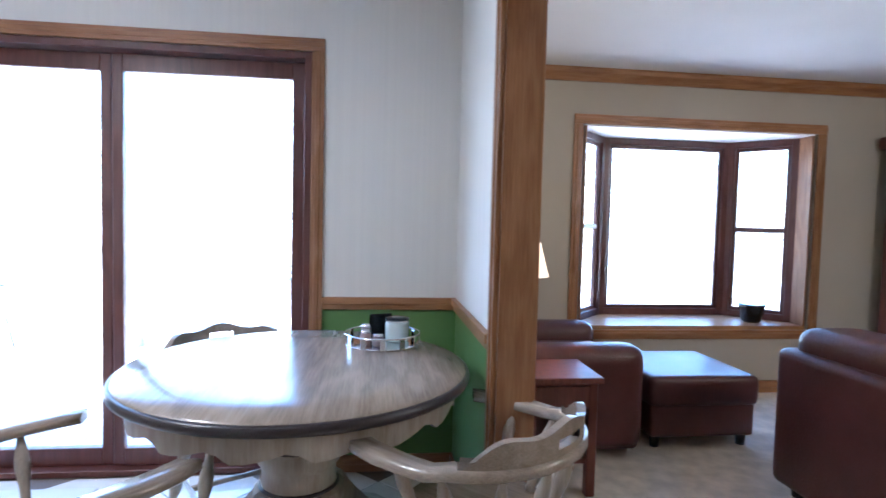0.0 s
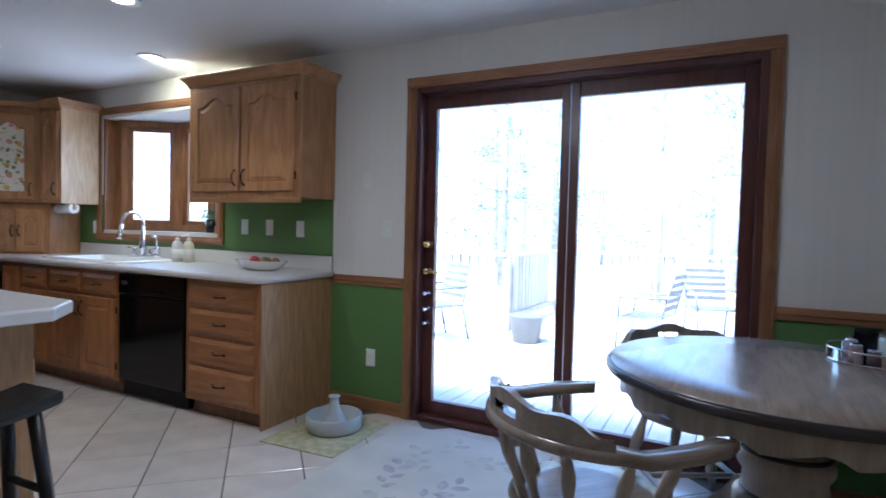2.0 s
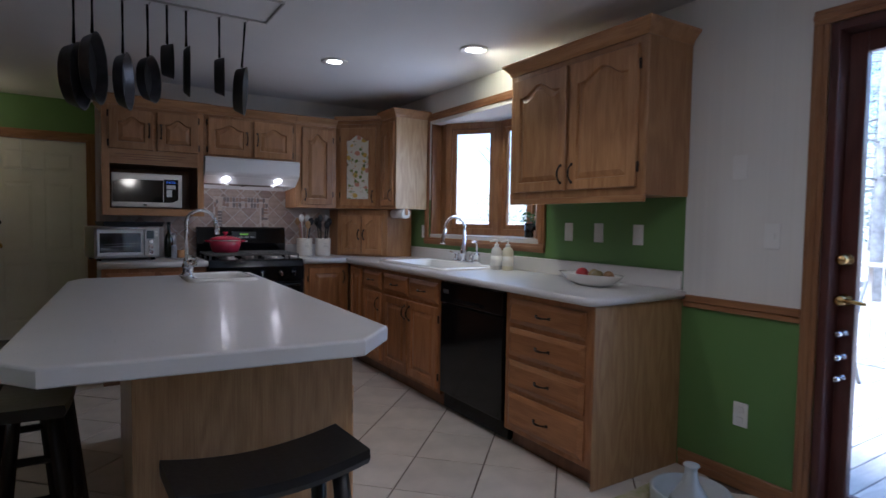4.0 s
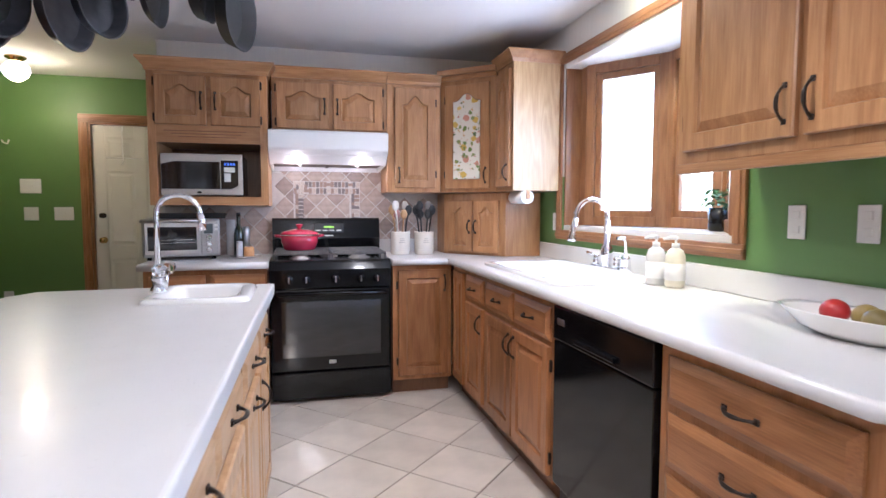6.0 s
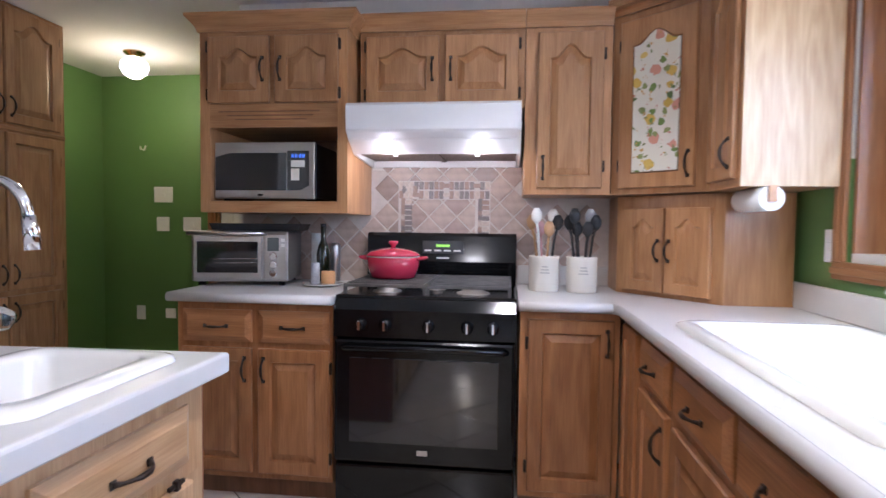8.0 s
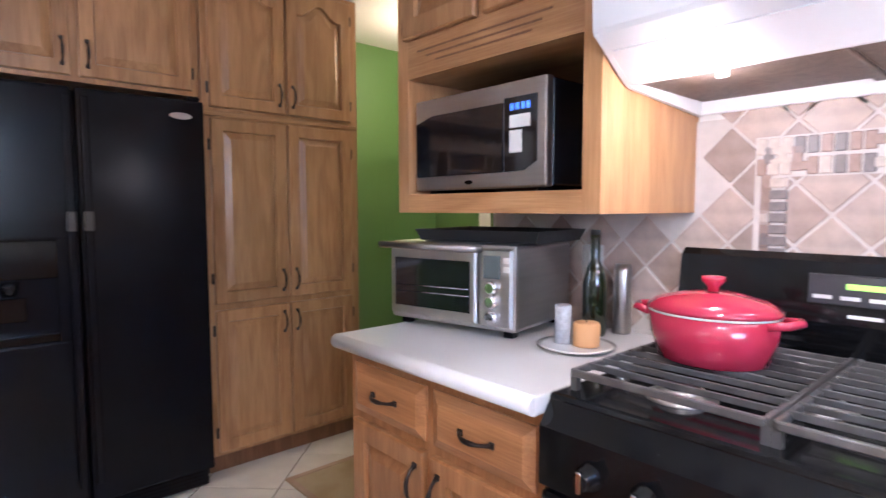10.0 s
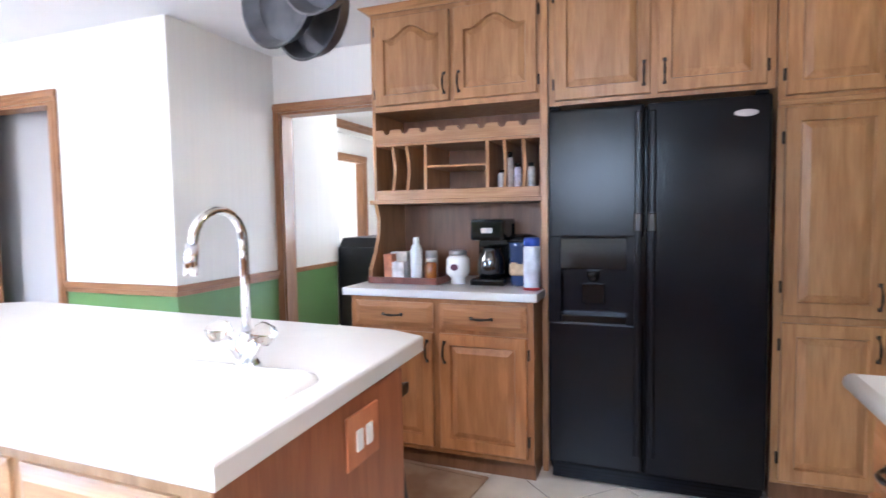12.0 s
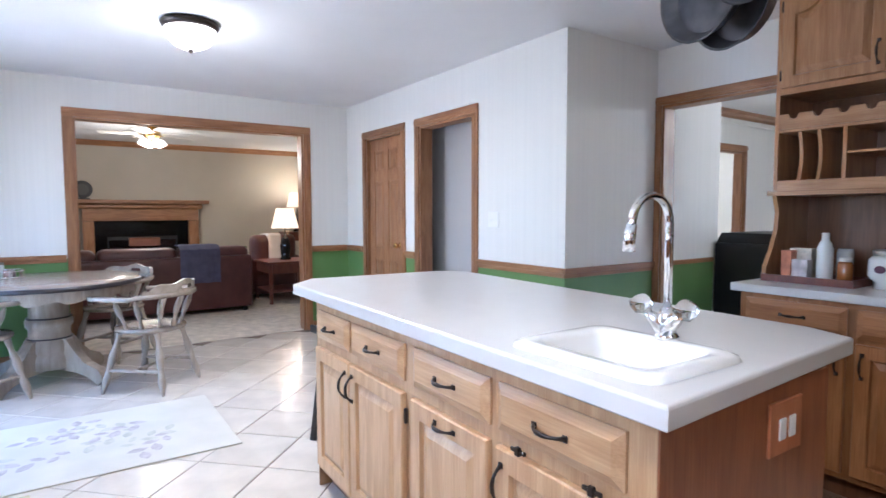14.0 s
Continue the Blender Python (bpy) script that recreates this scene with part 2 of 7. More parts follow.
def wall(name, axis, pos, a0, a1, thick, z0, z1, material, openings=(), label=""):
    """A wall along an axis, its inner face at pos, thick outwards (signed); openings: (b0, b1, c0, c1)."""
    bm = bmesh.new()
    cuts = sorted({a0, a1, *[v for o in openings for v in o[:2] if a0 < v < a1]})
    for u, v in zip(cuts, cuts[1:]):
        spans = [(z0, z1)]
        for b0, b1, c0, c1 in openings:
            if b0 <= u and v <= b1:
                spans = [s for z, y in spans for s in ((z, min(y, c0)), (max(z, c1), y)) if s[1] - s[0] > 1e-4]
        for s, e in spans:
            p, q = sorted((pos, pos + thick))
            if axis == "x":
                bx(bm, u, v, p, q, s, e)
            else:
                bx(bm, p, q, u, v, s, e)
    bmesh.ops.remove_doubles(bm, verts=bm.verts, dist=1e-5)
    return part(name, bm, material, None, label, kind="structure")


DOOR = (-1.40, 0.51, 0.0, 2.095)
KWIN = (-4.64, -3.15, 1.11, 2.155)
FOPEN = (0.10, 2.11, 0.0, 2.065)
SIX = (0.055, 0.775, 0.0, 2.0)
HALL = (-1.03, -0.26, 0.0, 2.0)
DIN = (-2.99, -2.03, 0.0, 2.0)
BAY = (2.33, 4.22, 0.50, 2.03)

wall("wall_north_lower", "x", NY, WX - 0.15, EX + 0.12, 0.15, 0, RAIL, green, [DOOR, KWIN], "green painted dado of the kitchen wall")
wall("wall_north_splash", "x", NY, WX - 0.15, -2.04, 0.15, RAIL, 1.45, green, [KWIN], "green painted wall above the worktop")
wall("wall_north_side", "x", NY, -2.04, EX + 0.12, 0.15, RAIL, 1.45, cream, [DOOR], "cream striped wallpaper beside the patio door")
wall("wall_north_upper", "x", NY, WX - 0.15, EX + 0.12, 0.15, 1.45, CZ, cream, [DOOR, KWIN], "cream striped wallpaper over the patio door")
wall("wall_east_lower", "y", EX, SY - 0.12, NY, 0.12, 0, RAIL, green, [FOPEN], "green painted dado beside the wide opening")
wall("wall_east_upper", "y", EX, SY - 0.12, NY, 0.12, RAIL, CZ, cream, [FOPEN], "cream striped wallpaper round the wide opening")
wall("wall_south_lower", "x", SY, JX, EX, -0.12, 0, RAIL, green, [SIX, HALL], "green painted dado beside the doors")
wall("wall_south_upper", "x", SY, JX, EX, -0.12, RAIL, CZ, cream, [SIX, HALL], "cream striped wallpaper over the doors")
wall("wall_jog_lower", "y", JX, BY - 0.12, SY - 0.12, 0.12, 0, RAIL, green, [], "green painted dado of the short return wall")
wall("wall_jog_upper", "y", JX, BY - 0.12, SY - 0.12, 0.12, RAIL, CZ, cream, [], "cream striped wallpaper on the short return wall")
wall("wall_entry_south", "x", BY, HX, -5.58, -0.12, 0, CZ, green, [], "green side wall of the entry")
wall("wall_back", "x", BY, -5.58, JX, -0.12, 0, CZ, cream, [DIN], "cream wall behind the hutch and the fridge")
wall("wall_west", "y", WX, 0.535, NY, -0.15, 0, CZ, cream, [], "off-white kitchen wall behind the range")
wall("wall_entry", "y", HX, BY, 0.75, -0.12, 0, CZ, green, [(-0.33, 0.48, 0, 2.0)], "green entry wall with a white door")
wall("wall_entry_north", "x", 0.62, HX, WX - 0.15, 0.13, 0, CZ, green, [], "green side wall of the entry")

# family room, dining room, back hall
wall("wall_family_north", "x", FY, EX, FX, 0.15, 0, CZ + 0.03, taupe, [BAY], "taupe wall with a bay window")
wall("wall_family_west", "y", EX + 0.12, FS, FY, -0.004, 0, CZ + 0.03, taupe, [FOPEN], "taupe wall round the wide opening")
wall("wall_family_stub", "y", EX, NY + 0.15, FY, 0.116, 0, CZ + 0.03, taupe, [], "outer return wall")
wall("wall_family_southwest", "y", EX, FS, SY - 0.12, 0.116, 0, CZ + 0.03, taupe, [], "inner wall of the family room")
wall("wall_family_east", "y", FX, FS, FY, 0.15, 0, CZ + 0.03, taupe, [], "taupe fireplace wall")
wall("wall_family_south", "x", FS, EX, FX, -0.15, 0, CZ + 0.03, taupe, [], "taupe end wall")
wall("wall_hall_back", "x", SY - 0.28, -1.82, EX, -0.1, 0, CZ, hallgrey, [], "plain grey wall of the back hall")
wall("wall_hall_side", "y", -1.16, SY - 0.28, SY - 0.12, -0.06, 0, CZ, hallgrey, [], "plain grey side wall of the back hall")
wall("wall_dining_east", "y", -2.02, -2.02, BY - 0.12, 0.1, 0, CZ, cream, [], "cream dining room wall beside the doorway")
wall("wall_dining_east_dado", "y", -2.024, -2.02, BY - 0.12, -0.006, 0, RAIL, green, [], "green dado in the dining room")
wall("wall_dining_return", "x", -2.02, -2.0, -0.9, -0.1, 0, CZ, cream, [], "cream dining room return wall")
DEX = -1.0
wall("wall_dining_south", "x", -5.6, -6.7, -0.9, -0.1, 0, CZ, cream, [(-5.6, -4.4, 0.8, 2.1)], "cream dining room wall with a bright window")
wall("wall_dining_end", "y", DEX, -5.6, -2.12, 0.1, 0, CZ, cream, [(-4.38, -3.40, 0, 1.95)], "cream dining room wall with a cased opening")
wall("wall_dining_far", "y", -6.7, -5.6, BY - 0.12, -0.1, 0, CZ, cream, [], "cream dining room end wall")
part("ceiling_dining", box(-6.7, 2.6, -5.7, BY - 0.12, CZ, CZ + 0.1), ceil_white, kind="structure")
part("floor_dining", box(-6.7, 2.6, -5.7, BY - 0.12, -0.06, 0.0), carpet, kind="structure")
wall("wall_beyond", "y", 2.4, -5.6, -2.1, 0.1, 0, CZ, taupe, [], "pale wall of the room beyond")
wall("wall_beyond_south", "x", -5.6, -0.9, 2.4, -0.1, 0, CZ, cream, [(0.2, 1.3, 0.6, 2.0)], "pale wall with a window in the room beyond")
wall("wall_beyond_north", "x", -2.1, -0.9, 2.5, 0.06, 0, CZ, cream, [], "pale wall of the room beyond")

part("ceiling", box(HX, EX + 0.12, BY - 0.12, NY + 0.15, CZ, CZ + 0.12), ceil_white, kind="structure", label="white textured kitchen ceiling")
part("ceiling_family", box(EX + 0.12, FX + 0.15, FS, FY + 0.15, CZ + 0.03, CZ + 0.15), ceil_white, kind="structure", label="white family room ceiling")
part("floor", box(HX, EX + 0.03, BY - 0.12, NY + 0.1, -0.06, -0.004), mat("grout", (0.16, 0.12, 0.09), 0.9, bump=0.4), kind="structure", label="brown grout bed under the tiles")
part("floor_family", box(EX + 0.03, FX + 0.15, FS, FY + 0.3, -0.06, 0.004), carpet, kind="structure", label="beige cut-pile carpet")


# ---------------------------------------------------------------- trim
def rail_run(name, axis, pos, a0, a1, out, z0, z1, depth, label, mats=(trim_h, trim_y)):
    """A moulded strip along a wall: a thick band with a thinner lip."""
    bm = bmesh.new()
    for d, c0, c1 in ((depth, z0 + (z1 - z0) * 0.45, z1), (depth * 0.6, z0, z0 + (z1 - z0) * 0.45)):
        p, q = sorted((pos, pos + out * d))
        if axis == "x":
            bx(bm, a0, a1, p, q, c0, c1, 0.003)
        else:
            bx(bm, p, q, a0, a1, c0, c1, 0.003)
    return part(name, bm, mats[0] if axis == "x" else mats[1], None, label, kind="structure")


RUNS = [("x", NY, -2.03, -1.46, -1), ("x", NY, 0.57, EX, -1), ("y", EX, 2.19, NY - 0.02, -1), ("y", EX, SY + 0.02, 0.02, -1),
        ("x", SY, 0.86, EX, 1), ("x", SY, -0.19, -0.02, 1), ("x", SY, JX, -1.1, 1), ("y", JX, BY, SY + 0.022, -1)]
for ax, p, a, b_, o in RUNS:
    rail_run("trim_chair_rail", ax, p, a, b_, o, 0.835, 0.898, 0.026, "oak chair rail between paint and wallpaper")
    rail_run("baseboard", ax, p, a, b_, o, 0.0, 0.09, 0.016, "oak baseboard")
rail_run("trim_chair_rail", "y", -2.01, -2.02, BY - 0.14, -1, 0.835, 0.898, 0.026, "oak chair rail in the dining room")
rail_run("baseboard", "x", FY, EX + 0.12, FX, -1, 0.0, 0.1, 0.016, "oak baseboard of the family room")


def crown_run(axis, pos, a0, a1, out, z1, size=0.085):
    bm = bmesh.new()
    prof = [(0, 0), (0.25, 0), (0.4, 0.35), (0.75, 0.6), (0.85, 0.9), (1, 1), (0, 1)]
    pl = (lambda x, y, z: (z, pos + out * size * x, z1 - size + size * y)) if axis == "x" else (lambda x, y, z: (pos + out * size * x, z, z1 - size + size * y))
    prism(bm, prof, a0, a1, pl)
    return part("trim_crown", bm, trim_h if axis == "x" else trim_y, None, "oak crown moulding under the ceiling", kind="structure")


crown_run("x", FY, EX + 0.12, FX, -1, CZ + 0.03)
crown_run("y", FX, FS, FY, -1, CZ + 0.03)
crown_run("y", DEX, -5.6, -2.12, -1, CZ)
crown_run("x", -2.02, -2.0, DEX, -1, CZ)


def casing(axis, pos, a0, a1, z1, out, w=0.062, z0=0.0, sill=False, lining=0.0, label="oak door casing"):
    """Casing round an opening: two uprights and a head, each moulded, and the lining of the opening."""
    def strip(c0, c1, e0, e1):
        bm = bmesh.new()
        p, q = sorted((pos, pos + out * 0.018))
        r, s = sorted((pos, pos + out * 0.024))
        up = e1 - e0 > c1 - c0
        lo, hi = (c0, c1) if up else (e0, e1)
        k = (hi - lo) * 0.3
        args = [(p, q, c0, c1, e0, e1)]
        args.append((r, s, c0 + (k if up else 0), c1 - (k if up else 0), e0 + (0 if up else k), e1 - (0 if up else k)))
        for g in args:
            if axis == "x":
                bx(bm, g[2], g[3], g[0], g[1], g[4], g[5], 0.003)
            else:
                bx(bm, g[0], g[1], g[2], g[3], g[4], g[5], 0.003)
        return bm
    head = part("trim_casing", strip(a0 - w, a1 + w, z1, z1 + w), trim_h if axis == "x" else trim_y, None, label, kind="structure")
    part("upright", strip(a0 - w, a0, z0, z1), trim_v, head)
    part("upright", strip(a1, a1 + w, z0, z1), trim_v, head)
    if sill:
        part("apron", strip(a0 - w, a1 + w, z0 - w, z0), trim_h if axis == "x" else trim_y, head)
    if lining:
        p, q = sorted((pos + out * 0.001, pos - out * lining))
        for nm, c0, c1, e0, e1 in (("jamb", a0, a0 + 0.018, z0, z1), ("jamb", a1 - 0.018, a1, z0, z1), ("jamb_head", a0 + 0.018, a1 - 0.018, z1 - 0.018, z1)):
            bm = box(c0, c1, p, q, e0, e1) if axis == "x" else box(p, q, c0, c1, e0, e1)
            part(nm, bm, trim_v, head)
    return head


casing("x", NY, DOOR[0], DOOR[1], DOOR[3], -1, label="oak casing round the patio door")
casing("y", EX, FOPEN[0], FOPEN[1], FOPEN[3], -1, 0.075, lining=0.125, label="oak casing of the wide opening")
casing("y", EX + 0.12, FOPEN[0], FOPEN[1], FOPEN[3], 1, 0.075, label="oak casing on the family room side")
casing("x", SY, SIX[0], SIX[1], SIX[3], 1, 0.07, lining=0.12, label="oak casing round a closed door")
casing("x", SY, HALL[0], HALL[1], HALL[3], 1, 0.07, lining=0.12, label="oak casing of an open doorway")
casing("x", BY, DIN[0], DIN[1], DIN[3], 1, 0.06, lining=0.12, label="oak casing of the dining room doorway")
casing("y", DEX, -4.38, -3.40, 1.95, -1, 0.07, lining=0.1, label="oak casing of a far doorway")
casing("y", HX, -0.33, 0.48, 2.0, 1, 0.07, lining=0.12, label="oak casing round the white entry door")
casing("x", NY, KWIN[0], KWIN[1], KWIN[3], -1, 0.06, z0=KWIN[2], sill=True, label="oak casing round the sink window")
casing("x", FY, BAY[0], BAY[1], BAY[3], -1, 0.07, z0=BAY[2], sill=True, label="oak casing round the bay window")


# ---------------------------------------------------------------- doors
def six_panel(name, m, w, h, face, label, arched=False):
    """A panel door, x along its width, front towards -y."""
    t = thing(name, m, label, "door", kind="structure")
    part("slab", box(0, w, 0.008, 0.035, 0, h), face, t)
    bm = bmesh.new()
    sw, mid = 0.105, 0.09
    rows = [(0.22, 0.78), (0.90, 1.56), (1.67, h - 0.11)]
    bx(bm, 0, sw, 0, 0.008, 0, h, 0.002)
    bx(bm, w - sw, w, 0, 0.008, 0, h, 0.002)
    bx(bm, w / 2 - mid / 2, w / 2 + mid / 2, 0, 0.008, 0, h, 0.002)
    prev = 0
    for z0, z1 in rows + [(h, h)]:
        for x0, x1 in ((sw, w / 2 - mid / 2), (w / 2 + mid / 2, w - sw)):
            bx(bm, x0, x1, 0, 0.008, prev, z0, 0.002)
        prev = z1
    part("frame", bm, face, t)
    for z0, z1 in rows:
        for x0, x1 in ((sw, w / 2 - mid / 2), (w / 2 + mid / 2, w - sw)):
            bm = bmesh.new()
            a = [bm.verts.new((x, 0.009, z)) for x, z in ((x0 + .012, z0 + .012), (x1 - .012, z0 + .012), (x1 - .012, z1 - .012), (x0 + .012, z1 - .012))]
            b = [bm.verts.new((x, 0.001, z)) for x, z in ((x0 + .04, z0 + .04), (x1 - .04, z0 + .04), (x1 - .04, z1 - .04), (x0 + .04, z1 - .04))]
            for i in range(4):
                bm.faces.new((a[i], a[(i + 1) % 4], b[(i + 1) % 4], b[i]))
            bm.faces.new(b)
            bmesh.ops.recalc_face_normals(bm, faces=bm.faces)
            part("panel", bm, face, t)
    return t


def knob(parent, x, z, material, r=0.027, name="knob", y=0.0):
    bm = bmesh.new()
    lathe(bm, [(r * 1.1, 0), (r * 1.1, 0.006), (r * 0.4, 0.012), (r * 0.4, 0.03), (r * 0.9, 0.04), (r, 0.055), (r * 0.7, 0.068), (0.002, 0.07)], 18)
    return part(name, bm, material, parent, at=pose(x, y, z, 90, 0, 0))


six = six_panel("door_1", pose(SIX[1] - 0.018, SY - 0.03, 0, 0, 0, 180), SIX[1] - SIX[0] - 0.036, SIX[3] - 0.02, trim_v, "closed six-panel oak door with a brass knob")
knob(six, 0.62, 0.94, brass)
entry = six_panel("door_2", pose(HX - 0.03, -0.312, 0.01, 0, 0, 90), 0.774, 1.97, white_paint, "closed white six-panel entry door with brass locks")
knob(entry, 0.07, 0.95, brass, 0.026)
knob(entry, 0.07, 1.17, bronze, 0.022, "deadbolt")
bm = bmesh.new()
tube(bm, [(0.25, -0.01, 1.96), (0.25, -0.03, 1.9), (0.25, -0.025, 1.66), (0.25, -0.06, 1.62)], 0.006, 6)
tube(bm, [(0.12, -0.05, 1.68), (0.42, -0.05, 1.68)], 0.006, 6)
part("door_hanger", bm, white_plastic, entry, "white over-door hanger")

# patio door: dark red-brown frame, two tall panes
patio = thing("door_3", pose(0, 0, 0), "dark red-brown stained patio door with two tall panes", "door", kind="structure")
y0, y1 = NY - 0.004, NY + 0.15
for nm, a in (("jamb", (DOOR[0], DOOR[0] + 0.035, y0, y1, 0, DOOR[3])), ("jamb", (DOOR[1] - 0.035, DOOR[1], y0, y1, 0, DOOR[3])),
              ("jamb_head", (DOOR[0] + 0.035, DOOR[1] - 0.035, y0, y1, DOOR[3] - 0.035, DOOR[3])), ("threshold", (DOOR[0] + 0.035, DOOR[1] - 0.035, y0 + 0.02, y1, 0, 0.03))):
    part(nm, box(*a, bevel=0.003), redwood, patio)
for k, (x0, x1, g0, g1) in enumerate(((-1.365, -0.452, -1.30, -0.503), (-0.445, 0.475, -0.394, 0.408))):
    dy = NY + 0.085 - (0.0 if k == 0 else 0.012)
    leaf = part("leaf", bx(bx(bx(box(x0, g0, dy, dy + 0.045, 0.03, 2.058, bevel=0.004), g1, x1, dy, dy + 0.045, 0.03, 2.058, 0.004),
                              g0, g1, dy, dy + 0.045, 1.975, 2.058, 0.004), g0, g1, dy, dy + 0.045, 0.03, 0.118, 0.004), redwood, patio)
    pn = part("pane", box(g0 - 0.004, g1 + 0.004, dy + 0.02, dy + 0.026, 0.114, 1.979), pane_glass, leaf)
    pn.visible_shadow = False
    if k == 0:
        for z, mt, rr in ((1.12, brass, 0.03), (0.95, brass, 0.03), (0.81, chrome, 0.019), (0.71, chrome, 0.019), (0.62, chrome, 0.019)):
            knob(leaf, -1.335, z, mt, rr * 0.8, "lock", dy)
        part("lever", tube(bmesh.new(), [(-1.335, dy - 0.05, 0.95), (-1.30, dy - 0.058, 0.952), (-1.24, dy - 0.055, 0.945)], [0.011, 0.01, 0.007], 8), brass, leaf, "brass lever handle")


# ---------------------------------------------------------------- bay windows
def bay(name, x0, x1, z0, z1, wy, out, side, soffit, label, hung, inset=0.0, lip=0.15, f=0.055, rib=0.03):
    """A canted bay: a broad pane in front and a narrow sash at each side, with seat board and soffit."""
    t = thing(name, pose(0, 0, 0), label, "bay window", kind="structure")
    yb = wy + lip
    ring = [(x0 + inset, yb), (x0 + side, yb + out), (x1 - side, yb + out), (x1 - inset, yb)]
    inner = [(x0, wy + 0.002), (x0, yb + 0.05), *[(p[0], p[1] + 0.05) for p in ring], (x1, yb + 0.05), (x1, wy + 0.002)]
    part("seat_board", prism(bmesh.new(), inner, z0 - 0.03, z0), soffit[1], t)
    part("soffit", prism(bmesh.new(), inner, z1, z1 + 0.03), soffit[0], t)
    part("roof", prism(bmesh.new(), [(x0 - .1, yb - .02), (x0 + side, yb + out + .12), (x1 - side, yb + out + .12), (x1 + .1, yb - .02)], z1 + 0.03, z1 + 0.3), redwood, t)
    part("skirt", prism(bmesh.new(), [(x0 - .02, yb), (x0 + side, yb + out + .05), (x1 - side, yb + out + .05), (x1 + .02, yb)], z0 - 0.3, z0 - 0.03), redwood, t)
    for x in (x0, x1 - 0.015):
        part("jamb", box(x, x + 0.015, wy + 0.002, yb, z0, z1), trim_v, t)
    if inset:
        for a, b in ((x0, x0 + inset), (x1 - inset, x1)):
            part("cheek", box(a, b, yb, yb + 0.04, z0, z1), trim_v, t)
    for k, (a, b) in enumerate(zip(ring, ring[1:])):
        d = Vector((b[0] - a[0], b[1] - a[1], 0))
        w = d.length
        m = Matrix.Translation((a[0], a[1], 0)) @ pose(0, 0, 0, 0, 0, math.degrees(math.atan2(d.y, d.x)))
        bm = bmesh.new()
        for q in ((0, f, -0.02, 0.05, z0, z1), (w - f, w, -0.02, 0.05, z0, z1), (f, w - f, -0.02, 0.05, z1 - f, z1), (f, w - f, -0.02, 0.05, z0, z0 + f)):
            bx(bm, *q, 0.004)
        fr = part("window_frame", bm, redwood if hung else trim_v, t, at=m)
        g = f + rib
        bm = bmesh.new()
        for q in ((f, g, 0, 0.03, z0 + f, z1 - f), (w - g, w - f, 0, 0.03, z0 + f, z1 - f), (g, w - g, 0, 0.03, z1 - g, z1 - f), (g, w - g, 0, 0.03, z0 + f, z0 + g)):
            bx(bm, *q, 0.003)
        if hung and k != 1:
            zm = (z0 + z1) / 2
            bx(bm, g, w - g, -0.004, 0.034, zm - 0.02, zm + 0.02, 0.003)
        part("sash", bm, redwood if hung else trim_v, fr)
        pn = part("pane", box(g - 0.005, w - g + 0.005, 0.012, 0.018, z0 + g - 0.005, z1 - g + 0.005), pane_glass, fr)
        pn.visible_shadow = False
    return t


bay("window_1", KWIN[0] + 0.02, KWIN[1] - 0.02, KWIN[2] + 0.03, KWIN[3] - 0.03, NY, 0.30, 0.50, (ceil_white, laminate), "oak bay window over the sink", False, 0.10, 0.10, 0.058, 0.038)
bay("window_2", BAY[0] + 0.02, BAY[1] - 0.02, BAY[2] + 0.03, BAY[3] - 0.01, FY, 0.38, 0.36, (ceil_white, oak_h), "large red-brown bay window with an oak seat board", True)
q = (-5.6, -4.4, 0.8, 2.1)
t = thing("window_3", pose(0, 0, 0), "plain oak window of the dining room", "window", kind="structure")
part("window_frame", bx(bx(bx(box(q[0], q[0] + 0.06, -5.68, -5.62, q[2], q[3]), q[1] - 0.06, q[1], -5.68, -5.62, q[2], q[3]), q[0] + .06, q[1] - .06, -5.68, -5.62, q[3] - .06, q[3]), q[0] + .06, q[1] - .06, -5.68, -5.62, q[2], q[2] + .06), trim_v, t)
pn = part("pane", box(q[0] + .05, q[1] - .05, -5.655, -5.65, q[2] + .05, q[3] - .05), pane_glass, t)
pn.visible_shadow = False

part("trim_picture_rail", box(DEX - 0.022, DEX, -5.6, -2.122, 2.25, 2.31, bevel=0.006), white_paint, None, "white picture rail in the dining room", kind="structure")


# ---------------------------------------------------------------- cabinet makers
def pull(parent, x, z, upright, y=-0.02, size=0.098, material=bronze):
    """An arched dark bronze pull with flattened ends."""
    pts, rad = [], []
    for i in range(9):
        u = i / 8 * 2 - 1
        s = u * size / 2
        d = y - 0.004 - 0.026 * (1 - abs(u) ** 2.5)
        pts.append((x, d, z + s) if upright else (x + s, d, z))
        rad.append(0.0062 if abs(u) > 0.9 else 0.0042 + 0.0018 * (abs(u) < 0.3))
    bm = tube(bmesh.new(), pts, rad, 8)
    for s in (-size / 2, size / 2):
        c = (x, z + s) if upright else (x + s, z)
        bx(bm, c[0] - 0.008, c[0] + 0.008, y - 0.006, y, c[1] - 0.008, c[1] + 0.008, 0.002)
    return part("handle", bm, material, parent)


def hinge(parent, x, z):
    return part("hinge", box(x - 0.006, x + 0.006, -0.012, 0.0, z - 0.026, z + 0.026, bevel=0.003), bronze, parent)


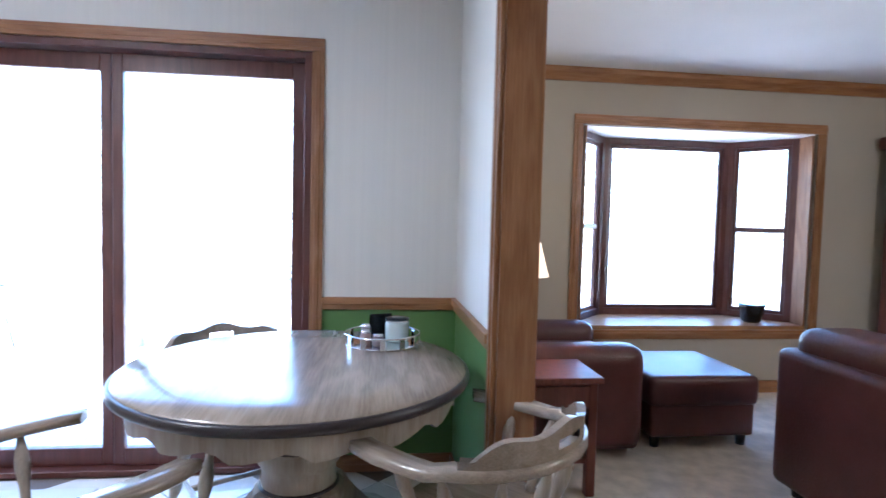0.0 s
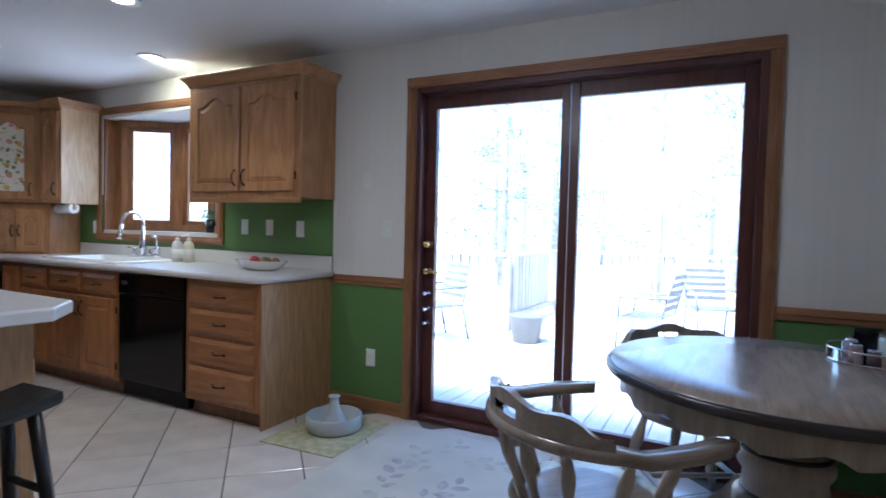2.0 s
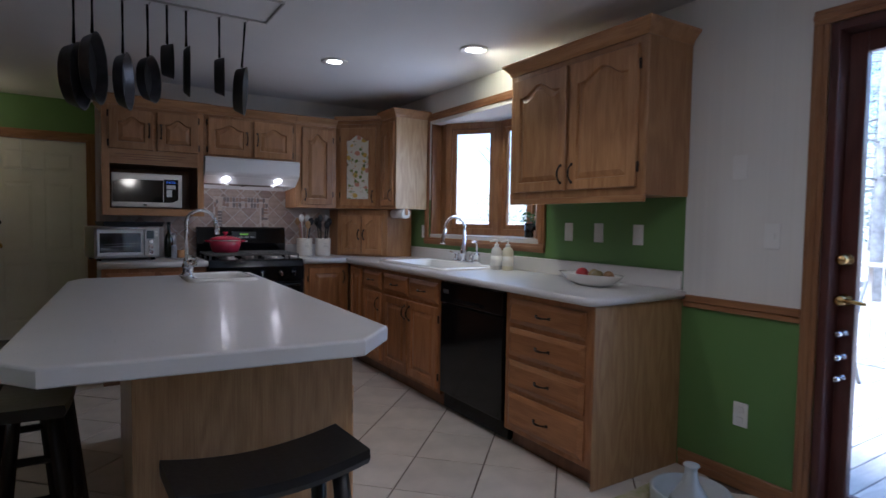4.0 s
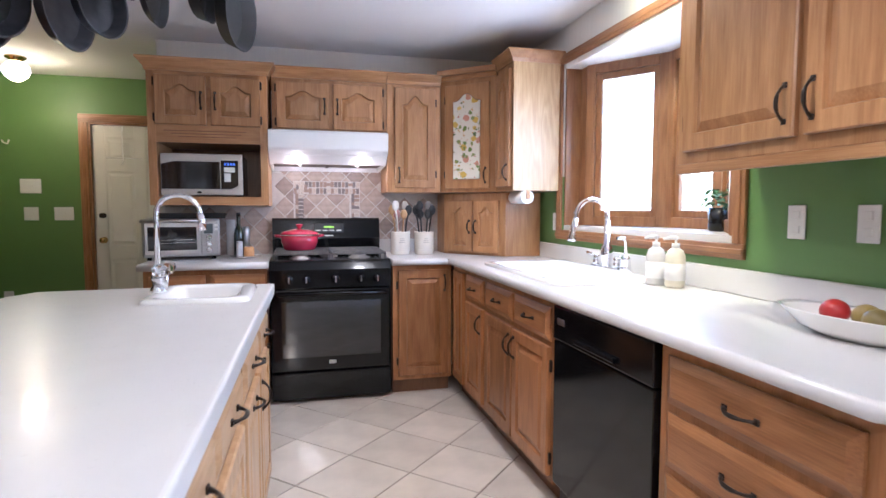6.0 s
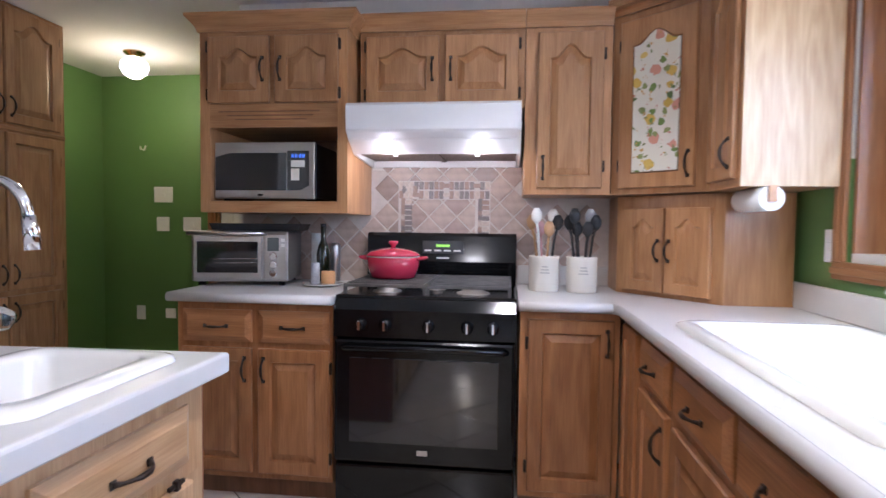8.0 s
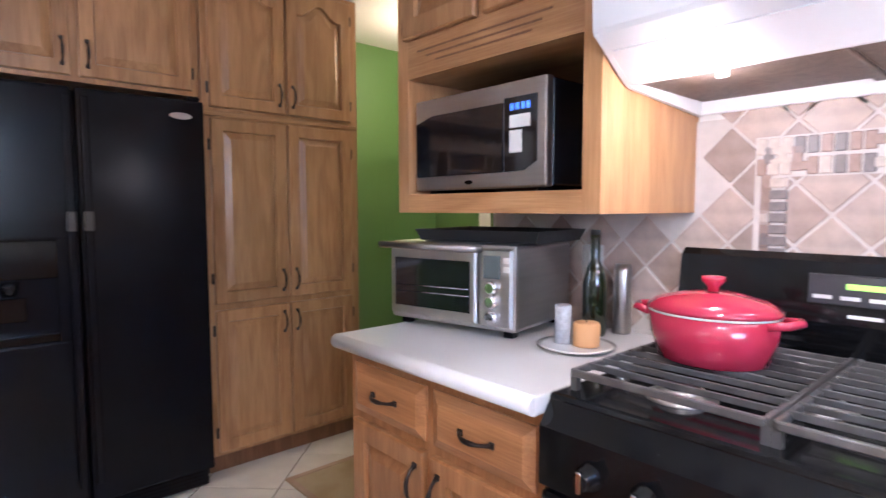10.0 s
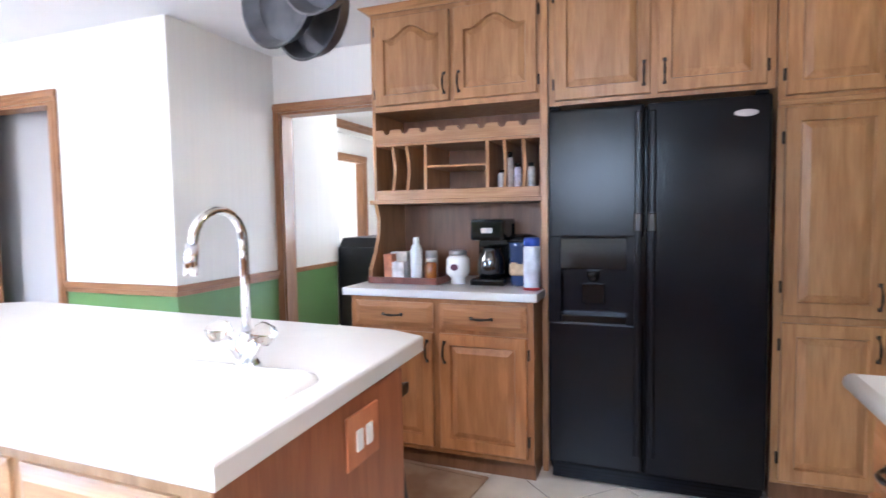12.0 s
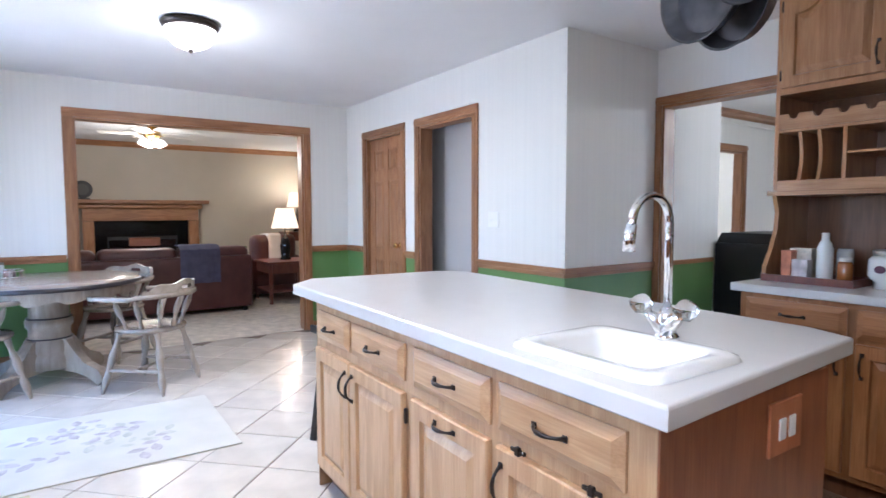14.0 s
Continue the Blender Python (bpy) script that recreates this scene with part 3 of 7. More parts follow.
def panel_mesh(w, h, arch=0.0, frame=0.055, th=0.02):
    """A raised-panel front, lower left corner at the origin, face at y = -th. arch: rise of the cathedral top."""
    bm = bmesh.new()
    k = 17 if arch else 2

    def outline(ins, y):
        a, b, c = frame + ins, w - frame - ins, frame + ins
        top = h - frame - arch - ins
        pts = [(a, c), (b, c)]
        for i in range(k):
            u = 1 - 2 * i / (k - 1)
            x = (a + b) / 2 + u * (b - a) / 2
            f = 0.5 + 0.5 * math.cos(math.pi * u / 0.82) if abs(u) < 0.82 else 0.0
            pts.append((x, top + arch * f))
        return [bm.verts.new((x, y, z)) for x, z in pts]

    outer = [bm.verts.new((x, -th, z)) for x, z in ((0.004, 0.004), (w - 0.004, 0.004), (w - 0.004, h - 0.004), (0.004, h - 0.004))]
    rim = [bm.verts.new((x, -th + 0.005, z)) for x, z in ((0, 0), (w, 0), (w, h), (0, h))]
    back = [bm.verts.new((x, 0, z)) for x, z in ((0, 0), (w, 0), (w, h), (0, h))]
    l1, l2, l3 = outline(0, -th), outline(0.005, -th + 0.013), outline(0.036, -th + 0.001)
    n = len(l1)
    for p, q in ((l1, l2), (l2, l3)):
        for i in range(n):
            bm.faces.new((p[i], p[(i + 1) % n], q[(i + 1) % n], q[i]))
    bm.faces.new(l3)
    for p, q in ((outer, rim), (rim, back)):
        for i in range(4):
            bm.faces.new((p[i], p[(i + 1) % 4], q[(i + 1) % 4], q[i]))
    bm.faces.new(back[::-1])
    o, v = outer, l1
    bm.faces.new((o[0], o[1], v[1], v[0]))
    bm.faces.new((o[1], o[2], v[2], v[1]))
    bm.faces.new((o[3], o[0], v[0], v[-1]))
    bm.faces.new((o[2], o[3], *v[:1:-1]))
    bmesh.ops.recalc_face_normals(bm, faces=bm.faces)
    bmesh.ops.triangulate(bm, faces=[f for f in bm.faces if len(f.verts) > 4])
    return bm


def drawer_mesh(w, h, th=0.02):
    bm = bmesh.new()
    rings = []
    for ins, y in ((0, 0), (0, -th + 0.012), (0.022, -th + 0.002), (0.026, -th), ):
        rings.append([bm.verts.new((x, y, z)) for x, z in ((ins, ins), (w - ins, ins), (w - ins, h - ins), (ins, h - ins))])
    for p, q in zip(rings, rings[1:]):
        for i in range(4):
            bm.faces.new((p[i], p[(i + 1) % 4], q[(i + 1) % 4], q[i]))
    bm.faces.new(rings[0][::-1])
    bm.faces.new(rings[-1])
    bmesh.ops.recalc_face_normals(bm, faces=bm.faces)
    return bm


def cabinet(name, m, w, depth, z0, z1, fronts, label, group="", toe=0.0, wide=None, hollow=None, side=None, crown=0.0, crown_side=(1, 1), category="cabinet", open_top=False):
    """A cabinet unit: x along its face, back at y = 0, face towards -y.
    fronts: (kind, x0, x1, z0, z1, handle) with kind door, arch or drawer; hollow: an open bay (x0, x1, z0, z1)."""
    t = thing(name, m, label, category, group)
    bm = bmesh.new()
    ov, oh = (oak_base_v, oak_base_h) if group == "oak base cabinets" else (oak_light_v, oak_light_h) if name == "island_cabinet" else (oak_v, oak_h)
    wide = wide or ov
    if hollow:
        a, b, c, d = hollow
        part("side_panel", box(0, a, -depth, 0, z0 + toe, z1), wide, t)
        part("side_panel", box(b, w, -depth, 0, z0 + toe, z1), wide, t)
        part("bay_floor", box(a, b, -depth, 0, z0 + toe, c), oak_h, t)
        part("body", box(a, b, -depth, 0, d, z1), oak_h, t)
        part("back_panel", box(a - .001, b + .001, -0.02, -0.004, c - .001, d + .001), oak_painted_shade, t)
    elif open_top:
        bx(bm, 0, w, -depth, 0, z0 + toe, z1 - 0.2)
        part("body", bm, wide, t)
        part("face_rail", box(0, w, -depth, -depth + 0.02, z1 - 0.2, z1), wide, t)
        part("back_rail", box(0, w, -0.02, 0, z1 - 0.2, z1), wide, t)
    else:
        bx(bm, 0, w, -depth, 0, z0 + toe, z1, 0.002)
        part("body", bm, wide, t)
    if toe:
        part("toe_kick", box(0.005, w - 0.005, -depth + 0.06, -0.02, z0, z0 + toe), oak_painted_shade, t)
    if side is not None:
        for s, mt in side:
            x = -0.006 if s == 0 else w
            part("end_panel", box(x, x + 0.006, -depth, 0, z0, z1, bevel=0.001), mt, t)
    for kind, x0, x1, a, b, hd in fronts:
        ww, hh = x1 - x0, b - a
        if kind == "drawer":
            f = part("drawer_front", drawer_mesh(ww, hh), oh, t, at=pose(x0, -depth - 0.001, a))
            if hd:
                pull(f, ww / 2, hh / 2, False)
        else:
            arch = min(0.06, hh * 0.13) if kind == "arch" else 0.0
            f = part("door", panel_mesh(ww, hh, arch, min(0.055, ww * 0.2)), ov, t, at=pose(x0, -depth - 0.001, a))
            if hd == "top":
                pull(f, ww / 2, hh - 0.03, False)
            elif hd:
                lr, tb = hd
                hx = 0.028 if lr == "l" else ww - 0.028
                hz = {"t": hh - 0.09, "b": 0.09, "m": hh / 2}[tb]
                pull(f, hx, hz, True)
                ex = ww + 0.006 if lr == "l" else -0.006
                for z in (hh * 0.14, hh * 0.86):
                    hinge(f, ex, z)
    if crown:
        bm = bmesh.new()
        prof = [(0.0, 0.0), (0.008, 0.0), (0.015, 0.3), (0.04, 0.7), (0.05, 0.85), (0.05, 1.0), (-0.02, 1.0), (-0.02, 0.0)]
        loops = []
        for px, pz in prof:
            l, r = (px if crown_side[0] else 0), (px if crown_side[1] else 0)
            loops.append([(-l, 0), (-l, -depth - px), (w + r, -depth - px), (w + r, 0)])
        vs = [[bm.verts.new((x, y, z1 + prof[i][1] * crown)) for x, y in lp] for i, lp in enumerate(loops)]
        for i in range(len(vs)):
            p, q = vs[i], vs[(i + 1) % len(vs)]
            for k in range(3):
                bm.faces.new((p[k], p[k + 1], q[k + 1], q[k]))
        bm.faces.new([v[0] for v in vs])
        bm.faces.new([v[3] for v in vs][::-1])
        bmesh.ops.recalc_face_normals(bm, faces=bm.faces)
        part("crown", bm, oak_h, t)
        part("top", box(0, w, -depth, 0, z1, z1 + 0.006), oak_h, t)
    return t


# ---------------------------------------------------------------- kitchen run: base cabinets
GB, GU = "oak base cabinets", "oak wall cabinets"
CF = 2.465           # face of the sink run
CX = -4.945          # face of the range run
dN, dW = NY - 0.004 - CF, CX - (WX + 0.004)


def north(x0):
    return pose(x0, NY - 0.004, 0)


def west(y):
    return pose(WX + 0.004, y, 0, 0, 0, 90)


def south(x, y=BY + 0.004):
    return pose(x, y, 0, 0, 0, 180)


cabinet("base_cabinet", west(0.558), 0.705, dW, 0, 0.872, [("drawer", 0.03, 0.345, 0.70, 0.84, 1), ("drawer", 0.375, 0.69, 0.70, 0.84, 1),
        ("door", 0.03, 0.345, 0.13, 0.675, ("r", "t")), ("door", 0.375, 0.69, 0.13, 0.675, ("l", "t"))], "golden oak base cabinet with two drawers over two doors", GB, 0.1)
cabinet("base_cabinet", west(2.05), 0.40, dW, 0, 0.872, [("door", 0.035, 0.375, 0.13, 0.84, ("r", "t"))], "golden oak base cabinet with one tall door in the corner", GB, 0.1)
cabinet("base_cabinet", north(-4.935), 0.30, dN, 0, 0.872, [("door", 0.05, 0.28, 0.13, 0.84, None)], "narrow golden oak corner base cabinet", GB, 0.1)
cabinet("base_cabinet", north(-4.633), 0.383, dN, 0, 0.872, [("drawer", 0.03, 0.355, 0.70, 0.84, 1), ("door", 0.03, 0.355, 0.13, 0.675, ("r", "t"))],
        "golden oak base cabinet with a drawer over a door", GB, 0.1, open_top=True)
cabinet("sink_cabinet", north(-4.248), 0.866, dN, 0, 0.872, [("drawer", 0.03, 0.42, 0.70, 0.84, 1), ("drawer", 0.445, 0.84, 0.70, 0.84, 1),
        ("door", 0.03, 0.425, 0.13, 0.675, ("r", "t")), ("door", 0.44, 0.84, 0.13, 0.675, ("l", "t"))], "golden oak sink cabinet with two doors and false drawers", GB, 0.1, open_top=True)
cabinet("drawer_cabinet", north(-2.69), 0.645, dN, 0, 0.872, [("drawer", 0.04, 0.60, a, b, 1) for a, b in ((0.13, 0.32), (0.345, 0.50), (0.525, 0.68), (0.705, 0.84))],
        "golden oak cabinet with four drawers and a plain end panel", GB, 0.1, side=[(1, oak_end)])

# dishwasher
t = thing("dishwasher", pose(-3.378, NY - 0.004, 0), "black dishwasher with a glossy door under the worktop", "dishwasher")
part("body", box(0.005, 0.68, -dN + 0.03, -0.05, 0.02, 0.868), black_satin, t)
part("door", box(0.012, 0.673, -dN - 0.012, -dN + 0.03, 0.13, 0.72, bevel=0.006, seg=2), black_gloss, t)
pnl = part("control_panel", box(0.012, 0.673, -dN - 0.016, -dN + 0.03, 0.726, 0.862, bevel=0.006, seg=2), black_gloss, t)
part("handle", box(0.2, 0.48, -dN - 0.03, -dN - 0.014, 0.745, 0.765, bevel=0.006, seg=2), black_satin, pnl)
part("label_plate", box(0.05, 0.11, -dN - 0.018, -dN - 0.0155, 0.79, 0.815), steel, pnl)
part("kick_plate", box(0.012, 0.673, -dN + 0.05, -dN + 0.07, 0.01, 0.12), black_satin, t)

# ---------------------------------------------------------------- wall cabinets
UF = 2.775
du = NY - 0.004 - UF
UWX = -5.245
duw = UWX - (WX + 0.004)
cabinet("wall_cabinet", north(-3.055), 1.02, NY - 0.004 - 2.77, 1.40, 2.165, [("arch", 0.045, 0.495, 1.44, 2.13, ("r", "b")), ("arch", 0.525, 0.975, 1.44, 2.13, ("l", "b"))],
        "golden oak wall cabinet with two cathedral doors beside the window", GU, crown=0.07, side=[(1, oak_v), (0, oak_v)])
part("light_rail", box(-3.055, -2.035, 2.765, 2.785, 1.365, 1.40, bevel=0.003), oak_h, [o for o in scene.objects if o.name == "wall_cabinet"][0], at=pose(3.055, -(NY - 0.004), 0))
cabinet("wall_cabinet", north(-4.955), 0.29, du, 1.36, 2.165, [("arch", 0.02, 0.265, 1.39, 2.13, ("r", "b"))],
        "narrow golden oak wall cabinet, its end panel coloured paler for window light", GU, crown=0.07, side=[(1, oak_window_lit)], crown_side=(0, 1))
cabinet("wall_cabinet", west(1.295), 0.765, duw, 1.752, 2.11, [("arch", 0.03, 0.37, 1.778, 2.085, ("r", "m")), ("arch", 0.40, 0.735, 1.778, 2.085, ("l", "m"))],
        "short golden oak wall cabinet over the range hood", GU, crown=0.07, crown_side=(0, 0))
cabinet("wall_cabinet", west(2.062), 0.385, duw, 1.36, 2.11, [("arch", 0.055, 0.345, 1.39, 2.085, ("l", "b"))], "golden oak wall cabinet with one cathedral door", GU, crown=0.07, crown_side=(0, 0))
mw = cabinet("microwave_cabinet", west(0.573), 0.70, 0.456, 1.264, 2.085, [("arch", 0.045, 0.338, 1.76, 2.06, ("r", "m")), ("arch", 0.365, 0.658, 1.76, 2.06, ("l", "m"))],
             "golden oak cabinet with an open microwave bay", GU, crown=0.075, hollow=(0.048, 0.654, 1.317, 1.652))
for k in range(3):
    part("vent_slot", box(0.09 + 0.04 * k, 0.57 - 0.03 * k, -0.4572, -0.4555, 1.722 - 0.018 * k, 1.727 - 0.018 * k), oak_painted_shade, mw)


def diagonal(name, a, b, z0, z1, back, fronts, label, crown=0.0, glass=False):
    """A corner cabinet whose face runs from a to b."""
    d = Vector((b[0] - a[0], b[1] - a[1], 0))
    rot = math.degrees(math.atan2(d.y, d.x))
    t = thing(name, Matrix.Translation((a[0], a[1], 0)) @ pose(0, 0, 0, 0, 0, rot), label, "cabinet", GU)
    inv = t.matrix_basis.inverted()
    loc = [(inv @ Vector((*p, 0))).to_2d() for p in back]
    part("body", prism(bmesh.new(), [(0, 0), (d.length, 0), *loc], z0, z1), oak_v, t)
    for kind, x0, x1, e, f, hd in fronts:
        if kind == "picture":
            w, h = x1 - x0, f - e
            ins = part("door", panel_mesh(w, h, 0.05, 0.062), oak_v, t, at=pose(x0, -0.001, e))
            bm = bmesh.new()
            fl = [(0.068, 0.068), (w - 0.068, 0.068)]
            for i in range(17):
                u = 1 - i / 8
                ff = 0.5 + 0.5 * math.cos(math.pi * u / 0.82) if abs(u) < 0.82 else 0.0
                fl.append((w / 2 + u * (w / 2 - 0.068), h - 0.062 - 0.056 + 0.05 * ff))
            prism(bm, fl, -0.0225, -0.0145, lambda x, y, z: (x, z, y))
            part("floral_insert", bm, floral, ins, "white insert with yellow and pink flowers")
            pull(ins, w - 0.025, 0.09, True)
            for z in (0.1, h - 0.1):
                hinge(ins, -0.006, z)
        else:
            dr = part("door", panel_mesh(x1 - x0, f - e, 0.035 if kind == "arch" else 0, 0.045), oak_v, t, at=pose(x0, -0.001, e))
            pull(dr, 0.022 if hd[0] == "l" else x1 - x0 - 0.022, (f - e) / 2, True, size=0.085)
    if crown:
        bm = bmesh.new()
        w = d.length
        for s, c0, c1 in ((0.012, z1, z1 + crown * 0.45), (0.042, z1 + crown * 0.45, z1 + crown)):
            prism(bm, [(-s * 0.2, -s), (w + s * 0.2, -s), (w, 0.05), (0, 0.05)], c0, c1)
        part("crown", bm, oak_h, t)
    return t


def floral_material():
    """White cloth print: yellow and pink blooms and green leaves, each with its own outline."""
    m = bpy.data.materials.new("floral_print")
    m.use_nodes = True
    n, l = m.node_tree.nodes, m.node_tree.links
    b = n["Principled BSDF"]
    tc = n.new("ShaderNodeTexCoord")
    col = None
    for i, (sc, thr, cols) in enumerate(((13, 0.30, ((0.62, 0.42, 0.08), (0.60, 0.28, 0.20), (0.70, 0.52, 0.14))), (19, 0.27, ((0.16, 0.24, 0.05), (0.26, 0.30, 0.10), (0.12, 0.18, 0.06))), (31, 0.22, ((0.55, 0.33, 0.08), (0.2, 0.22, 0.08), (0.5, 0.2, 0.13))))):
        v = n.new("ShaderNodeTexVoronoi")
        v.inputs["Scale"].default_value = sc
        wob = n.new("ShaderNodeTexNoise")
        wob.inputs["Scale"].default_value = sc * 2.2
        ad = n.new("ShaderNodeVectorMath")
        ad.operation = "MULTIPLY_ADD"
        ad.inputs[1].default_value = (0.035, 0.035, 0.035)
        l.new(tc.outputs["Object"], wob.inputs["Vector"])
        l.new(wob.outputs["Color"], ad.inputs[0])
        l.new(tc.outputs["Object"], ad.inputs[2])
        l.new(ad.outputs[0], v.inputs["Vector"])
        lt = n.new("ShaderNodeMath")
        lt.operation = "LESS_THAN"
        lt.inputs[1].default_value = thr
        l.new(v.outputs["Distance"], lt.inputs[0])
        rp = n.new("ShaderNodeValToRGB")
        rp.color_ramp.interpolation = "CONSTANT"
        rp.color_ramp.elements[0].color = (*cols[0], 1)
        rp.color_ramp.elements[1].position, rp.color_ramp.elements[1].color = 0.66, (*cols[2], 1)
        e = rp.color_ramp.elements.new(0.33)
        e.color = (*cols[1], 1)
        sep = n.new("ShaderNodeSeparateColor")
        l.new(v.outputs["Color"], sep.inputs[0])
        l.new(sep.outputs[0], rp.inputs["Fac"])
        mx = n.new("ShaderNodeMix")
        mx.data_type = "RGBA"
        l.new(lt.outputs[0], mx.inputs["Factor"])
        if col is None:
            mx.inputs["A"].default_value = (0.74, 0.71, 0.62, 1)
        else:
            l.new(col, mx.inputs["A"])
        l.new(rp.outputs["Color"], mx.inputs["B"])
        col = mx.outputs["Result"]
    l.new(col, b.inputs["Base Color"])
    b.inputs["Roughness"].default_value = 0.6
    return m


floral = floral_material()
diagonal("corner_cabinet", (UWX - 0.005, 2.452), (-4.957, 2.768), 1.36, 2.14, [(-4.957, NY - 0.004), (WX + 0.004, NY - 0.004), (WX + 0.004, 2.452)],
         [("picture", 0.045, 0.385, 1.385, 2.105, None)], "golden oak corner cabinet with a floral door insert", crown=0.07)
diagonal("appliance_garage", (-5.33, 2.50), (-4.93, 2.83), 0.916, 1.355, [(-4.93, NY - 0.024), (WX + 0.024, NY - 0.024), (WX + 0.024, 2.50)],
         [("arch", 0.05, 0.255, 0.935, 1.30, ("r", "m")), ("arch", 0.265, 0.47, 0.935, 1.30, ("l", "m"))], "small golden oak corner cabinet on the worktop")

# ---------------------------------------------------------------- worktops
t = thing("worktop", pose(0, 0, 0), "white laminate worktop with a rounded front edge and upstand", "worktop")
bm = bmesh.new()
prism(bm, [(WX + 0.004, 2.043), (-4.905, 2.043), (-4.905, 2.40), (-4.875, 2.43), (-4.43, 2.43), (-4.43, NY - 0.004), (WX + 0.004, NY - 0.004)], 0.874, 0.915)
prism(bm, [(-4.43, 2.43), (-3.50, 2.43), (-3.50, 2.55), (-4.43, 2.55)], 0.874, 0.915)
prism(bm, [(-4.43, 3.0), (-3.50, 3.0), (-3.50, NY - 0.004), (-4.43, NY - 0.004)], 0.874, 0.915)
prism(bm, [(-3.50, 2.43), (-2.06, 2.43), (-2.03, 2.46), (-2.03, NY - 0.004), (-3.50, NY - 0.004)], 0.874, 0.915)
part("slab", bm, laminate, t)
part("bullnose", tube(tube(bmesh.new(), [(-4.88, 2.432, 0.8945), (-2.055, 2.432, 0.8945), (-2.03, 2.462, 0.8945), (-2.03, NY - 0.01, 0.8945)], 0.0205, 12), [(-4.907, 2.045, 0.8945), (-4.907, 2.41, 0.8945)], 0.0205, 12), laminate, t)
part("upstand", bx(box(WX + 0.02, -2.04, NY - 0.022, NY - 0.004, 0.915, 1.015, bevel=0.004), WX + 0.004, WX + 0.02, 2.045, NY - 0.022, 0.915, 1.015, 0.004), laminate, t)
t = thing("worktop", pose(0, 0, 0), "short white laminate worktop beside the range", "worktop")
part("slab", box(WX + 0.004, -4.905, 0.534, 1.27, 0.874, 0.915, bevel=0.006, seg=2), laminate, t)
part("bullnose", tube(bmesh.new(), [(-4.907, 0.536, 0.8945), (-4.907, 1.268, 0.8945)], 0.0205, 12), laminate, t)


def sink(name, x0, x1, y0, y1, deep, label, top=0.915):
    """A drop-in sink: raised rolled rim, sloping bowl walls and a drain."""
    t = thing(name, pose((x0 + x1) / 2, (y0 + y1) / 2, top), label, "sink")
    bm = bmesh.new()
    w, d = (x1 - x0) / 2, (y1 - y0) / 2

    def ring(ins, z, rad):
        vs = []
        for cx, cy, a0 in ((w - ins - rad, d - ins - rad, 0), (-(w - ins - rad), d - ins - rad, 90), (-(w - ins - rad), -(d - ins - rad), 180), (w - ins - rad, -(d - ins - rad), 270)):
            for k in range(5):
                a = radians(a0 + 22.5 * k)
                vs.append(bm.verts.new((cx + rad * math.cos(a), cy + rad * math.sin(a), z)))
        return vs
    rings = [ring(0, 0.001, 0.05), ring(0.004, 0.012, 0.05), ring(0.018, 0.018, 0.05), ring(0.05, 0.016, 0.045), ring(0.058, 0.004, 0.045), ring(0.066, -0.04, 0.045), ring(0.085, -deep + 0.02, 0.05), ring(0.11, -deep, 0.05)]
    for p, q in zip(rings, rings[1:]):
        for i in range(len(p)):
            f = bm.faces.new((p[i], p[(i + 1) % len(p)], q[(i + 1) % len(p)], q[i]))
            f.smooth = True
    bm.faces.new(rings[-1])
    bmesh.ops.recalc_face_normals(bm, faces=bm.faces)
    part("basin", bm, enamel, t)
    part("drain", lathe(bmesh.new(), [(0.04, 0), (0.04, 0.004), (0.02, 0.003)], 18, (0, 0, -deep)), chrome, t)
    return t


sink("kitchen_sink", -4.47, -3.46, 2.51, 3.045, 0.16, "white double-width enamel sink set into the worktop")


def gooseneck(pts, r):
    return tube(bmesh.new(), pts, r, 14)


def arc(cx, z, rad, a0, a1, n=12):
    return [(cx + rad * math.cos(radians(a0 + (a1 - a0) * i / n)), z + rad * math.sin(radians(a0 + (a1 - a0) * i / n))) for i in range(n + 1)]


t = thing("kitchen_tap", pose(-3.93, 3.015, 0.933), "polished chrome pull-down kitchen tap with side handles", "tap")
part("base_bar", box(-0.13, 0.13, -0.022, 0.022, 0.0, 0.014, bevel=0.006, seg=2), chrome, t)
part("riser", lathe(bmesh.new(), [(0.024, 0.01), (0.022, 0.03), (0.03, 0.06), (0.03, 0.11), (0.018, 0.13), (0.015, 0.25)], 16), chrome, t)
part("spout", gooseneck([(0, 0, 0.24)] + [(-0.03 * math.sin(radians(0)) * 0, y, z) for y, z in arc(-0.09, 0.27, 0.09, 0, 180)] + [(0, -0.185, 0.22)], 0.0125), chrome, t)
part("spray_head", tube(bmesh.new(), [(0, -0.18, 0.265), (0, -0.19, 0.22), (0, -0.20, 0.16), (0, -0.202, 0.145)], [0.015, 0.017, 0.022, 0.02], 14), chrome, t)
for x in (-0.1, 0.1):
    hb = part("valve", lathe(bmesh.new(), [(0.022, 0.012), (0.02, 0.03), (0.014, 0.045), (0.02, 0.058), (0.012, 0.07)], 14, (x, 0, 0)), chrome, t)
    part("lever", tube(bmesh.new(), [(x, 0, 0.06), (x * 1.3, -0.01, 0.068), (x * 1.75, -0.015, 0.072)], [0.008, 0.007, 0.009], 8), chrome, hb)
t = thing("filter_tap", pose(-3.76, 3.02, 0.933), "small chrome soap pump beside the kitchen tap", "tap")
part("base", lathe(bmesh.new(), [(0.03, 0), (0.028, 0.02), (0.024, 0.06), (0.028, 0.065), (0.012, 0.08)], 16), chrome, t)
part("spout", tube(bmesh.new(), [(0, 0, 0.07), (0, 0, 0.15), (0, -0.01, 0.165), (0, -0.05, 0.168)], [0.008, 0.008, 0.01, 0.007], 10), chrome, t)

